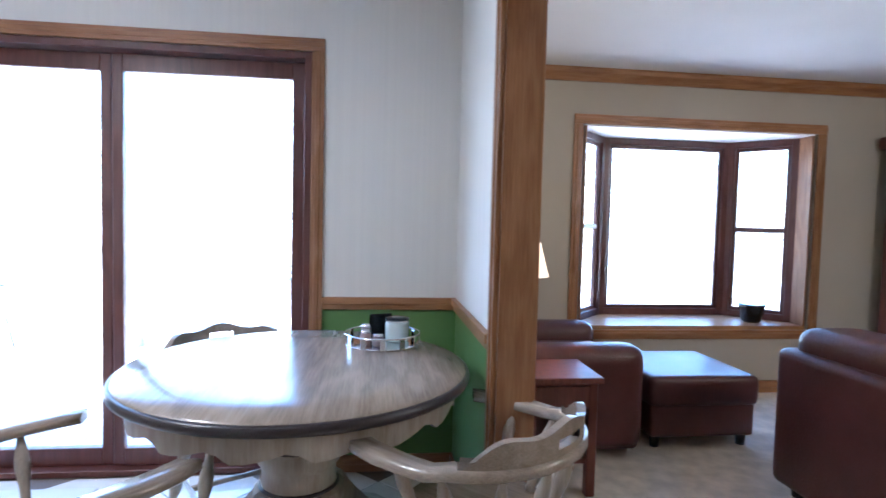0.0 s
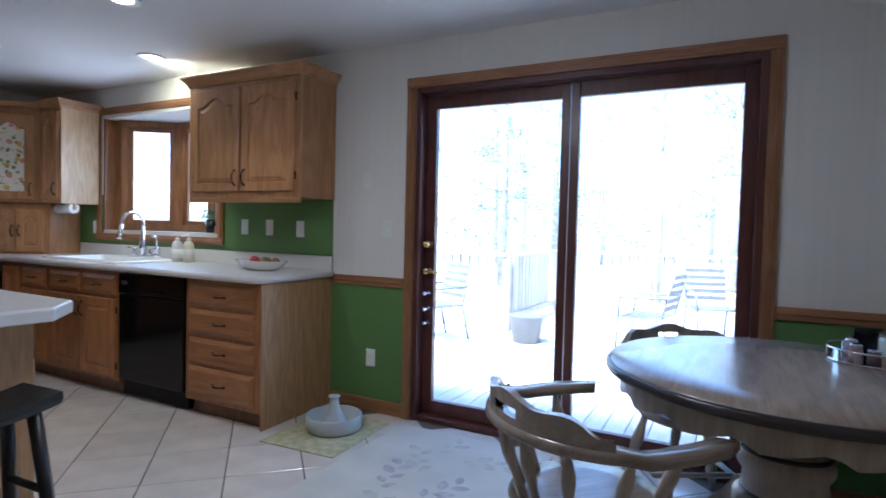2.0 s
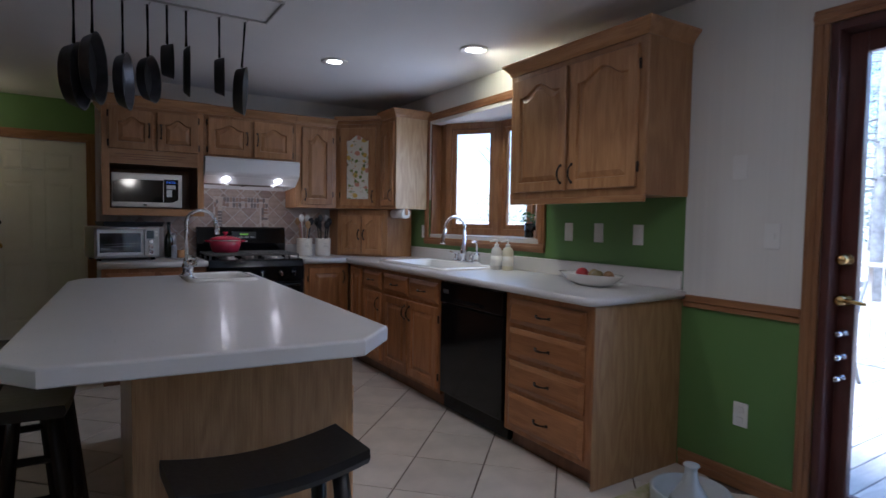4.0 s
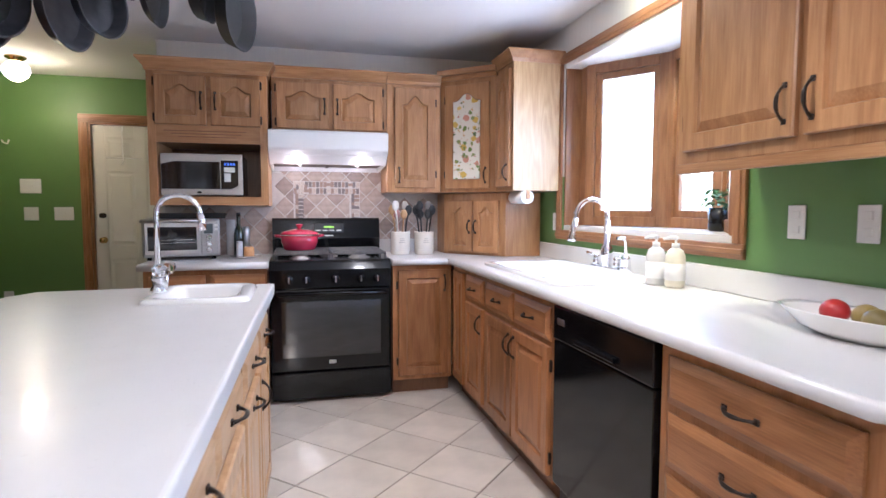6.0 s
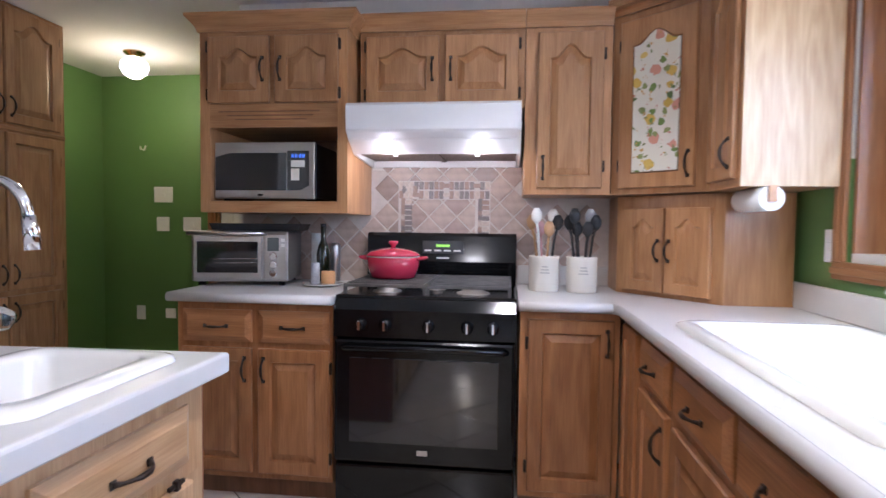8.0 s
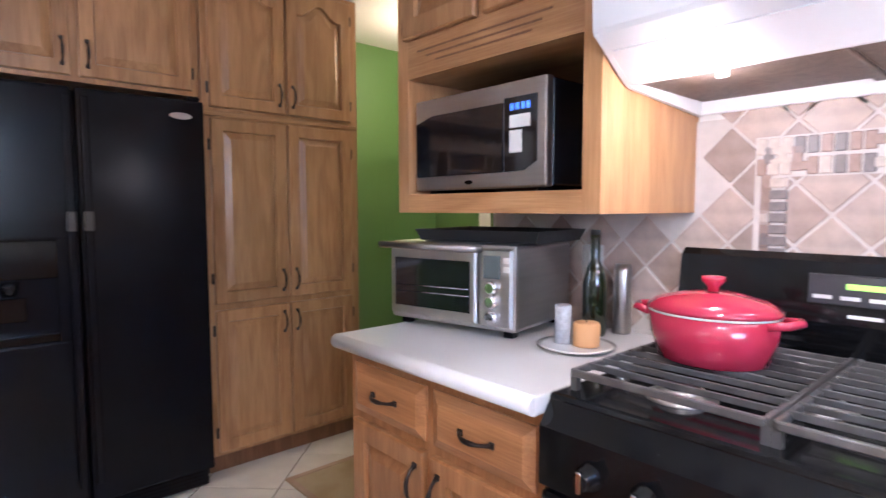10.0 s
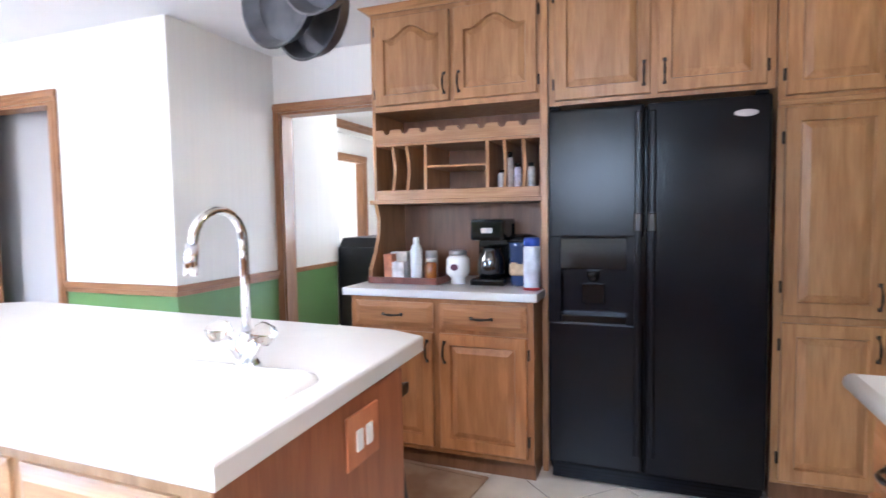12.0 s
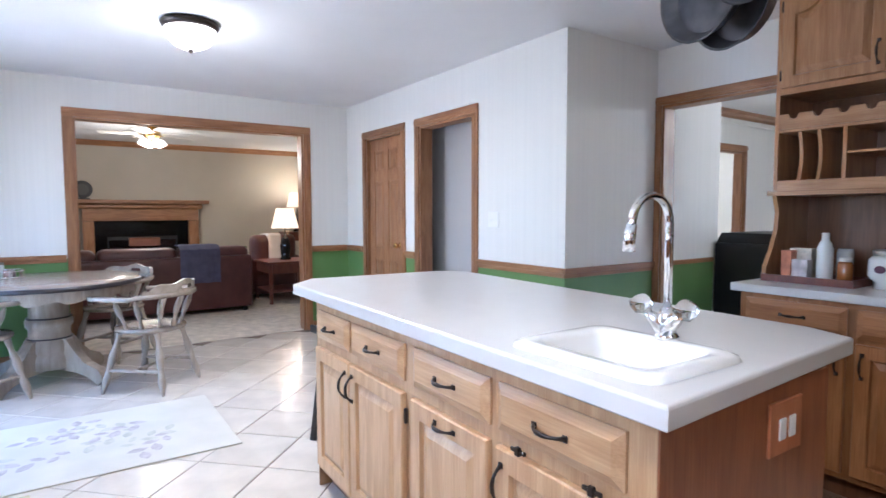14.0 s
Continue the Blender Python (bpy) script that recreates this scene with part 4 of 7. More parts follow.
# ---------------------------------------------------------------- island
t = thing("island_worktop", pose(0, 0, 0), "large white laminate island worktop with clipped corners", "worktop")
ring = [(-3.885, 1.352), (-1.865, 1.315), (-1.705, 1.165), (-1.765, 0.40), (-1.89, 0.30), (-3.71, 0.395), (-3.845, 0.455)]
HX0, HX1, HY0, HY1 = -3.78, -3.41, 0.96, 1.255      # cut-out for the prep sink


def edge_y(x, a, b):
    return a[1] + (b[1] - a[1]) * (x - a[0]) / (b[0] - a[0])


def inset(loop, d):
    """A clockwise outline drawn in by d on every side."""
    out = []
    for k, p in enumerate(loop):
        a, b, c = Vector(loop[k - 1]), Vector(p), Vector(loop[(k + 1) % len(loop)])
        e, f = (b - a).normalized(), (c - b).normalized()
        n = Vector((e.y, -e.x)) + Vector((f.y, -f.x))
        out.append(tuple(b + n * (2 * d / n.length_squared)))
    return out


bm = bmesh.new()
top = inset(ring, 0.010)
loops = [[bm.verts.new((*p, z)) for p in inset(ring, d)] for d, z in ((0.004, 0.866), (0.0, 0.870), (0.0, 0.907), (0.002, 0.9115), (0.005, 0.914), (0.010, 0.915))]
for p, q in zip(loops, loops[1:]):
    for k in range(len(p)):
        bm.faces.new((p[k], q[k], q[(k + 1) % len(p)], p[(k + 1) % len(p)]))
for z, r in ((0.915, top), (0.866, inset(ring, 0.004))):
    n0, n1 = edge_y(HX0, r[0], r[1]), edge_y(HX1, r[0], r[1])
    s0, s1 = edge_y(HX0, r[5], r[6]), edge_y(HX1, r[4], r[5])
    for pts in ([r[0], (HX0, n0), (HX0, s0), r[6]], [(HX0, n0), (HX1, n1), (HX1, HY1), (HX0, HY1)],
                [(HX0, HY0), (HX1, HY0), (HX1, s1), r[5], (HX0, s0)], [(HX1, n1), *r[1:5], (HX1, s1)]):
        bm.faces.new([bm.verts.new((x, y, z)) for x, y in pts])
bmesh.ops.remove_doubles(bm, verts=bm.verts, dist=1e-5)
part("slab", bm, laminate, t)
sink("prep_sink", -3.81, -3.375, 0.925, 1.29, 0.13, "small square white prep sink in the island")
isl = cabinet("island_cabinet", pose(-2.085, 0.60, 0, 0, 0, 179), 1.765, 0.68, 0, 0.864, [
    ("drawer", 0.03, 0.375, 0.70, 0.825, 1), ("drawer", 0.40, 0.815, 0.70, 0.825, 1), ("drawer", 0.875, 1.27, 0.70, 0.825, 1), ("drawer", 1.305, 1.70, 0.70, 0.825, 1),
    ("door", 0.03, 0.385, 0.12, 0.66, ("r", "t")), ("door", 0.395, 0.815, 0.12, 0.66, ("l", "t")), ("door", 0.875, 1.27, 0.12, 0.66, "top"), ("door", 1.305, 1.70, 0.12, 0.66, ("l", "t"))],
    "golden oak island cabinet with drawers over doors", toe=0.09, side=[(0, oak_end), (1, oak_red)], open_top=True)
for x in (1.40, 1.63):
    part("strap_hinge", bx(box(x - 0.026, x + 0.026, -0.709, -0.70, 0.675, 0.685, bevel=0.002), x - 0.008, x + 0.008, -0.712, -0.70, 0.669, 0.691, 0.002), bronze, isl, "dark bronze strap hinge over a door")
plate = part("outlet_plate", box(1.771, 1.779, -0.295, -0.15, 0.70, 0.825, bevel=0.002), wood("orange_oak_plate", (0.50, 0.19, 0.08), (0.36, 0.12, 0.045), "z"), isl, "reddish oak outlet plate")
for y in (-0.245, -0.20):
    part("socket", box(1.779, 1.783, y - 0.015, y + 0.015, 0.735, 0.785, bevel=0.003), white_plastic, plate)

t = thing("island_tap", pose(-3.61, 0.948, 0.931) @ Matrix.Diagonal((1, 1, 0.92, 1)), "chrome gooseneck bar tap with clear acrylic handles", "tap")
acrylic = glassy("clear_acrylic", (0.95, 0.93, 0.9), 0.05, 1.45)
part("base", lathe(bmesh.new(), [(0.032, 0), (0.03, 0.01), (0.02, 0.03), (0.026, 0.055), (0.024, 0.07), (0.013, 0.09)], 18), chrome, t)
part("spout", gooseneck([(0, 0, 0.06), (0, 0, 0.30)] + [(0, y, z) for y, z in arc(0.075, 0.32, 0.075, 180, 8)] + [(0, 0.157, 0.285)], 0.0105), chrome, t)
part("aerator", tube(bmesh.new(), [(0, 0.151, 0.32), (0, 0.157, 0.29), (0, 0.16, 0.25)], [0.0125, 0.0145, 0.0145], 12), chrome, t)
for s in (-1, 1):
    st = part("valve", tube(bmesh.new(), [(0, 0.01, 0.02), (s * 0.035, 0.015, 0.06), (s * 0.05, 0.02, 0.075)], [0.022, 0.016, 0.012], 12), chrome, t)
    bm = bmesh.new()
    lathe(bm, [(0.012, 0), (0.026, 0.008), (0.029, 0.03), (0.024, 0.045), (0.01, 0.05)], 8)
    part("handle", bm, acrylic, st, at=pose(s * 0.048, 0.02, 0.072, 0, s * 38, 0))

# ---------------------------------------------------------------- hutch, fridge surround, pantry
HD = BY + 0.004
hb = cabinet("sideboard", south(-3.03), 0.95, -0.525 - HD, 0, 0.866, [("drawer", 0.03, 0.455, 0.72, 0.845, 1), ("drawer", 0.49, 0.92, 0.72, 0.845, 1),
             ("door", 0.03, 0.455, 0.13, 0.70, ("r", "t")), ("door", 0.49, 0.92, 0.13, 0.70, ("l", "t"))], "golden oak hutch base with drawers over doors", GB, 0.1)
t = thing("hutch_worktop", pose(0, 0, 0), "white laminate top of the hutch base", "worktop")
part("slab", box(-4.0, -2.985, HD, -0.505, 0.868, 0.908, bevel=0.008, seg=2), laminate, t)
hu = cabinet("hutch_cabinet", south(-3.035), 0.945, -0.79 - HD, 1.835, 2.36, [("arch", 0.03, 0.46, 1.865, 2.33, ("r", "b")), ("arch", 0.485, 0.915, 1.865, 2.33, ("l", "b"))],
             "golden oak hutch with cathedral doors over open cubbies", GU, crown=0.028, crown_side=(1, 0))
hd = -0.79 - HD
for nm, a in (("side", (0, 0.02, -hd, 0, 1.36, 1.835)), ("side", (0.925, 0.945, -hd, 0, 1.36, 1.835)), ("ledge", (-0.02, 0.95, -hd - 0.02, 0, 1.335, 1.358)), ("bottom_rail", (0.02, 0.925, -hd, -hd + 0.02, 1.358, 1.41)),
              ("shelf", (0.02, 0.925, -hd + 0.005, -0.16, 1.648, 1.664)), ("floor_board", (0.02, 0.925, -hd + 0.02, -0.16, 1.385, 1.402)), ("partition", (0.30, 0.318, -hd + 0.005, -0.16, 1.40, 1.648)),
              ("partition", (0.645, 0.663, -hd + 0.005, -0.16, 1.40, 1.648)), ("small_shelf", (0.318, 0.645, -hd + 0.01, -0.16, 1.525, 1.537))):
    part(nm, box(*a, bevel=0.002), oak_h if nm in ("ledge", "bottom_rail", "shelf") else oak_v, hu)
part("back_panel", box(0.0, 0.945, -0.16, -0.15, 0.91, 1.835), oak_painted_shade, hu)
bm = bmesh.new()
pts = [(0.02, 1.664), (0.02, 1.738)]
for k in range(8):
    x = 0.06 + k * 0.108
    pts += [(x, 1.738)] + [(x + 0.026 + 0.022 * math.cos(radians(a)), 1.735 + 0.024 * math.sin(radians(a))) for a in (180, 225, 270, 315, 360)] + [(x + 0.052, 1.738)]
pts += [(0.925, 1.738), (0.925, 1.664)]
prism(bm, pts[::-1], -hd, -hd + 0.018, lambda x, y, z: (x, z, y))
bmesh.ops.triangulate(bm, faces=[f for f in bm.faces if len(f.verts) > 4])
part("glass_rail", bm, oak_h, hu, "scalloped oak rail")
for x in (0.10, 0.185, 0.73, 0.83):
    prof = [(-0.16, 1.402), (-0.16, 1.648)] + [(-hd + 0.02 + 0.03 * math.sin(math.pi * k / 8), 1.648 - k * 0.03075) for k in range(9)]
    bm = prism(bmesh.new(), prof, x, x + 0.016, lambda a, b, c: (c, a, b))
    part("plate_divider", bm, oak_v, hu)
for x in (0.0, 0.925):
    prof = [(0, 0.91), (-hd + 0.30 - 0.42, 0.91), (-0.56, 0.91), (-0.55, 1.0), (-0.50, 1.08), (-0.47, 1.18), (-0.49, 1.27), (-hd, 1.335), (0, 1.335)]
    prof = [(0, 0.91), (-0.60, 0.91), (-0.60, 0.98), (-0.545, 1.06), (-0.50, 1.16), (-0.49, 1.25), (-hd, 1.335), (0, 1.335)]
    part("bracket", prism(bmesh.new(), prof, x, x + 0.02, lambda a, b, c: (c, a, b)), oak_v, hu, "curved oak bracket")
t = cabinet("over_fridge_cabinet", south(-4.017), 0.945, -0.72 - HD, 1.78, 2.385, [("door", 0.03, 0.455, 1.80, 2.36, ("r", "b")), ("door", 0.485, 0.91, 1.80, 2.36, ("l", "b"))], "golden oak cabinet over the fridge with a tall side panel", GU)
part("side_panel", box(-0.032, -0.002, -(-0.70 - HD), 0, 0, 2.385, bevel=0.002), oak_v, t)
pantry = cabinet("pantry_cabinet", south(-4.965), 0.82, -0.70 - HD, 0, 2.385, [("arch", 0.03, 0.395, 1.74, 2.36, ("r", "b")), ("arch", 0.41, 0.775, 1.74, 2.36, ("l", "b")),
          ("door", 0.03, 0.395, 0.83, 1.69, ("r", "b")), ("door", 0.41, 0.775, 0.83, 1.69, ("l", "b")), ("door", 0.03, 0.395, 0.12, 0.80, ("r", "t")), ("door", 0.41, 0.775, 0.12, 0.80, ("l", "t"))],
          "tall golden oak pantry cabinet with three rows of doors", "", 0.1, side=[(1, oak_v)])
part("mid_rail", box(0.0, 0.82, -(-0.70 - HD) - 0.012, -(-0.70 - HD), 1.70, 1.725, bevel=0.004), oak_h, pantry)


# ---------------------------------------------------------------- range and hood
t = thing("gas_range", pose(-4.93, 1.272, 0, 0, 0, 90), "black gas range with cast iron grates and a glass oven door", "range")
RW = 0.766
part("body", box(0, RW, 0.03, 0.615, 0.03, 0.90, bevel=0.004), black_gloss, t)
part("drawer", box(0.006, RW - 0.006, -0.005, 0.04, 0.025, 0.20, bevel=0.012, seg=2), black_gloss, t)
od = part("oven_door", box(0.006, RW - 0.006, -0.018, 0.04, 0.215, 0.735, bevel=0.012, seg=2), black_gloss, t)
part("window", box(0.07, RW - 0.07, -0.021, -0.016, 0.30, 0.66, bevel=0.002), black_glass, od, "dark reflective oven glass")
part("handle", tube(bmesh.new(), [(0.04, -0.012, 0.70), (0.06, -0.05, 0.705), (RW / 2, -0.062, 0.712), (RW - 0.06, -0.05, 0.705), (RW - 0.04, -0.012, 0.70)], 0.013, 12), black_gloss, od)
part("badge", box(RW / 2 - 0.022, RW / 2 + 0.022, -0.0195, -0.017, 0.255, 0.277, bevel=0.001), steel, od)
cp = part("control_panel", prism(bmesh.new(), [(-0.02, 0.745), (0.03, 0.745), (0.06, 0.905), (0.012, 0.905), (-0.02, 0.86)], 0.004, RW - 0.004, lambda a, b, c: (c, a, b)), black_gloss, t)
for x in (0.12, 0.225, 0.405, 0.565, 0.67):
    kb = part("knob", lathe(bmesh.new(), [(0.026, 0), (0.026, 0.006), (0.021, 0.01), (0.018, 0.03), (0.014, 0.033)], 18), black_gloss, cp, at=pose(x, -0.022, 0.80, 90, 0, 0))
    part("grip", box(-0.005, 0.005, -0.02, 0.02, 0.03, 0.04, bevel=0.002), chrome, kb)
part("cooktop", box(0, RW, 0.012, 0.615, 0.895, 0.918, bevel=0.01, seg=2), black_gloss, t)
for cx, cy, r in ((0.19, 0.17, 0.045), (0.19, 0.43, 0.04), (0.575, 0.17, 0.05), (0.575, 0.43, 0.036), (0.383, 0.30, 0.04)):
    br = part("burner", lathe(bmesh.new(), [(r * 1.5, 0), (r * 1.4, 0.006), (r, 0.008), (r * 0.98, 0.018), (r * 0.8, 0.022)], 20, (cx, cy, 0.917)), mat("burner_alloy", (0.45, 0.43, 0.4), 0.4, 0.9), t)
    part("cap", lathe(bmesh.new(), [(r * 0.75, 0), (r * 0.8, 0.006), (r * 0.5, 0.009)], 18, (cx, cy, 0.939)), black_iron, br)
grate_iron = mat("worn_grate_iron", (0.16, 0.155, 0.15), 0.36, 0.65, var=0.3, scale=20, bump=0.1, bscale=160)
for x0, x1 in ((0.03, 0.375), (0.39, 0.735)):
    bm = bmesh.new()
    for y in (0.05, 0.575):
        bx(bm, x0, x1, y - 0.006, y + 0.006, 0.948, 0.962, 0.002)
    for x in (x0, x1):
        bx(bm, x - 0.006, x + 0.006, 0.05, 0.575, 0.948, 0.962, 0.002)
        for y in (0.06, 0.31, 0.565):
            bx(bm, x - 0.007, x + 0.007, y - 0.007, y + 0.007, 0.917, 0.95)
    for k in range(1, 10):
        y = 0.05 + k * 0.0525
        bx(bm, x0, x1, y - 0.003, y + 0.003, 0.953, 0.965, 0.001)
    part("grate", bm, grate_iron, t)
bg = part("backguard", prism(bmesh.new(), [(0.56, 0.915), (0.615, 0.915), (0.615, 1.165), (0.585, 1.175), (0.565, 1.16), (0.545, 1.03)], 0.0, RW, lambda a, b, c: (c, a, b)), black_gloss, t)
ds = part("display", box(0.29, 0.50, 0.548, 0.556, 1.07, 1.135, bevel=0.002), mat("grey_display_panel", (0.05, 0.05, 0.055), 0.3), bg)
part("clock_digits", box(0.36, 0.43, 0.5465, 0.549, 1.105, 1.117), glow("green_digits", (0.35, 0.75, 0.1), 0.06), ds)
for k in range(4):
    part("button", box(0.30 + 0.05 * k, 0.335 + 0.05 * k, 0.5465, 0.549, 1.082, 1.09), white_plastic, ds)
part("badge", box(0.365, 0.425, 0.5455, 0.549, 1.045, 1.052), white_plastic, bg)

t = thing("range_hood", pose(WX + 0.004, 1.278, 0, 0, 0, 90), "white under-cabinet range hood with two lit lamps", "range hood")
hood_white = mat("hood_white_enamel", (0.76, 0.75, 0.75), 0.32, var=0.03)
part("canopy", prism(bmesh.new(), [(0, 1.75), (-0.49, 1.75), (-0.506, 1.737), (-0.502, 1.632), (-0.496, 1.622), (-0.382, 1.546), (-0.374, 1.541), (-0.362, 1.541), (-0.36, 1.572), (0, 1.56)], 0.0, RW, lambda a, b, c: (c, a, b)), hood_white, t)
part("crease", prism(bmesh.new(), [(-0.46, 1.594), (-0.4585, 1.5975), (-0.4425, 1.587), (-0.444, 1.5835)], 0.02, RW - 0.02, lambda a, b, c: (c, a, b)), hood_white, t)
filter_m = mat("grease_filter", (0.13, 0.09, 0.065), 0.5, 0.4, var=0.3, scale=60, bump=0.3, bscale=300)
for x0, x1 in ((0.016, RW / 2 - 0.012), (RW / 2 + 0.012, RW - 0.016)):
    fl = part("filter", box(x0, x1, -0.356, -0.03, 1.546, 1.556, bevel=0.003), filter_m, t, "brown grease-stained filter")
    part("filter_tab", box((x0 + x1) / 2 - 0.012, (x0 + x1) / 2 + 0.012, -0.352, -0.344, 1.530, 1.547, bevel=0.002), white_plastic, fl)
part("filter_bar", box(RW / 2 - 0.012, RW / 2 + 0.012, -0.358, -0.02, 1.540, 1.55, bevel=0.002), filter_m, t)
part("back_lip", box(0.012, RW - 0.012, -0.026, -0.014, 1.514, 1.562, bevel=0.003), hood_white, t)
for x in (0.0, RW - 0.012):
    part("cheek", prism(bmesh.new(), [(-0.014, 1.512), (-0.364, 1.537), (-0.378, 1.543), (-0.500, 1.624), (-0.504, 1.735), (-0.014, 1.735)], x, x + 0.012, lambda a, b, c: (c, a, b)), hood_white, t)
hood_glow = glow("warm_hood_bulb", (1.0, 0.9, 0.82), 1.0)
for x in (0.17, RW - 0.17):
    part("bulb", lathe(bmesh.new(), [(0.036, 0), (0.034, 0.006), (0.022, 0.011), (0.004, 0.013)], 18), hood_glow, t, at=pose(x, -0.432, 1.5795, 147, 0, 0))
for y in (1.278 + 0.17, 1.278 + RW - 0.17):
    lamp("POINT", "hood_light", 0.02, Matrix.Translation((WX + 0.466, y, 1.545)), (1, 0.87, 0.76), 0.025)
    lamp("POINT", "hood_light", 0.15, Matrix.Translation((WX + 0.345, y, 1.49)), (1, 0.87, 0.76), 0.03)

# ---------------------------------------------------------------- backsplash
splash = part("backsplash", box(WX + 0.001, WX + 0.0135, 0.56, NY - 0.03, 0.90, 1.50), mat("pale_grout", (0.60, 0.55, 0.51), 0.9, var=0.08, scale=30), None, "stone tile backsplash behind the range", kind="structure")
STONE = [mat("travertine_%s" % k, c, 0.4, var=0.18, scale=25, bump=0.2, bscale=90) for k, c in (("rose", (0.40, 0.30, 0.25)), ("beige", (0.47, 0.37, 0.31)), ("taupe", (0.33, 0.25, 0.21)))]
S = 0.0975
tile_mesh = {}
for k, sm in enumerate(STONE):
    bm = box(0.0, 0.009, -S / 2, S / 2, -S / 2, S / 2, bevel=0.0025)
    tile_mesh[k] = part("tile", bm, sm, splash, at=pose(WX + 0.008, 2.6, 1.02 + 0.1 * k, 45))
for i in range(-16, 22):
    for j in range(-9, 10):
        y, z = 1.655 + i * 0.0735, 1.26 + j * 0.0735
        if (i + j) % 2 or not (0.62 < y < 2.42 and 0.96 < z < 1.58):
            continue
        if y < 1.30 and z > 1.25:
            continue
        if y > 2.03 and z > 1.32:
            continue
        o = tile_mesh[random.choice((0, 1, 1, 2))].copy()
        scene.collection.objects.link(o)
        o.matrix_basis = pose(WX + 0.008, y, z, 45)
for nm, a in (("mosaic_bed", (1.420, 1.902, 1.349, 1.445)), ("mosaic_bed", (1.420, 1.487, 1.10, 1.349)), ("mosaic_bed", (1.824, 1.902, 1.10, 1.349))):
    part(nm, box(WX + 0.009, WX + 0.0182, *a), bpy.data.materials["pale_grout"], splash)
mos = [mat("mosaic_%s" % k, c, 0.35, var=0.2, scale=40) for k, c in (("grey", (0.22, 0.19, 0.18)), ("cream", (0.58, 0.49, 0.42)), ("brown", (0.36, 0.25, 0.20)))]
chips = [part("mosaic_chip", box(0, 0.008, -0.011, 0.011, -0.02, 0.02, bevel=0.002), mm, splash, at=pose(WX + 0.0145, 1.45 + 0.03 * k, 1.40)) for k, mm in enumerate(mos)]
for z in (1.373, 1.421):
    for k in range(18):
        y = 1.435 + k * 0.0265
        again(random.choice(chips), splash, pose(WX + 0.0145, y, z, random.choice((0, 0, 90)) if k % 3 == 0 else 0))
for y0 in (1.432, 1.836):
    for r in range(9):
        for k in range(2):
            again(random.choice(chips), splash, pose(WX + 0.0145, y0 + 0.014 + k * 0.027, 1.115 + r * 0.0275, 90 if k else 0))

# ---------------------------------------------------------------- fridge
t = thing("fridge", pose(-4.035, -1.265, 0, 0, 0, 180), "black side-by-side fridge with an ice dispenser", "fridge")
FD = -(-0.65 + 1.30)
part("body", box(0.0, 0.90, FD + 0.04, 0, 0.05, 1.735, bevel=0.004), black_satin, t)
part("grille", box(0.01, 0.89, FD + 0.02, FD + 0.06, 0.015, 0.095, bevel=0.003), black_satin, t)
for k in range(4):
    part("grille_slat", box(0.03, 0.87, FD + 0.012, FD + 0.02, 0.024 + k * 0.017, 0.032 + k * 0.017), black_satin, t)
fz = part("freezer_door", bx(bx(bx(box(0.004, 0.415, FD - 0.043, FD + 0.035, 1.16, 1.735, bevel=0.012, seg=2), 0.004, 0.415, FD - 0.043, FD + 0.035, 0.11, 0.78, 0.012, 2), 0.004, 0.06, FD - 0.043, FD + 0.035, 0.775, 1.165), 0.345, 0.415, FD - 0.043, FD + 0.035, 0.775, 1.165), black_satin, t)
dp = part("dispenser", box(0.055, 0.35, FD + 0.02, FD + 0.034, 0.775, 1.165), black_satin, fz, "glossy black ice and water dispenser")
part("dispenser_panel", box(0.058, 0.347, FD - 0.046, FD + 0.02, 1.02, 1.162, bevel=0.004), black_gloss, dp)
part("drip_tray", box(0.06, 0.345, FD - 0.04, FD + 0.02, 0.778, 0.81, bevel=0.004), black_gloss, dp)
part("spout", lathe(bmesh.new(), [(0.02, 0), (0.03, 0.03), (0.03, 0.05)], 14, (0.2, FD - 0.01, 0.96)), black_gloss, dp)
part("paddle", box(0.15, 0.25, FD - 0.005, FD + 0.012, 0.86, 0.95, bevel=0.004), black_gloss, dp)
fd = part("fridge_door", box(0.425, 0.896, FD - 0.043, FD + 0.035, 0.11, 1.735, bevel=0.012, seg=2), black_satin, t)
for o, x in ((fz, 0.392), (fd, 0.448)):
    part("handle", bx(box(x - 0.015, x + 0.015, FD - 0.085, FD - 0.06, 0.20, 1.70, bevel=0.008, seg=2), x - 0.01, x + 0.01, FD - 0.065, FD - 0.04, 0.22, 1.68), black_satin, o)
    part("grip", box(x - 0.016, x + 0.016, FD - 0.088, FD - 0.062, 1.19, 1.27, bevel=0.006), mat("worn_bronze", (0.035, 0.026, 0.02), 0.45), o)
part("badge", lathe(bmesh.new(), [(0.045, 0), (0.043, 0.004)], 22, flat=(1, 0.32)), steel, fd, at=pose(0.80, FD - 0.043, 1.665, 90))
for x in (0.03, 0.86):
    part("hinge_cap", box(x - 0.025, x + 0.025, FD - 0.03, FD + 0.06, 1.735, 1.755, bevel=0.006), black_satin, t)

# ---------------------------------------------------------------- microwave, toaster oven and what stands by them
t = thing("microwave", pose(-5.135, 0.632, 1.320, 0, 0, 90) @ Matrix.Diagonal((0.965, 0.95, 0.93, 1)), "stainless microwave with a black window and blue clock", "microwave")
part("body", box(0, 0.50, 0.02, 0.34, 0.012, 0.285, bevel=0.004), black_satin, t)
fr = part("front", box(0, 0.50, -0.005, 0.022, 0.008, 0.288, bevel=0.006, seg=2), steel, t)
part("window", prism(bmesh.new(), [(0.006, 0.05), (0.36, 0.05), (0.36, 0.235), (0.08, 0.235), (0.006, 0.215)], -0.009, -0.004, lambda x, y, z: (x, z, y)), black_glass, fr)
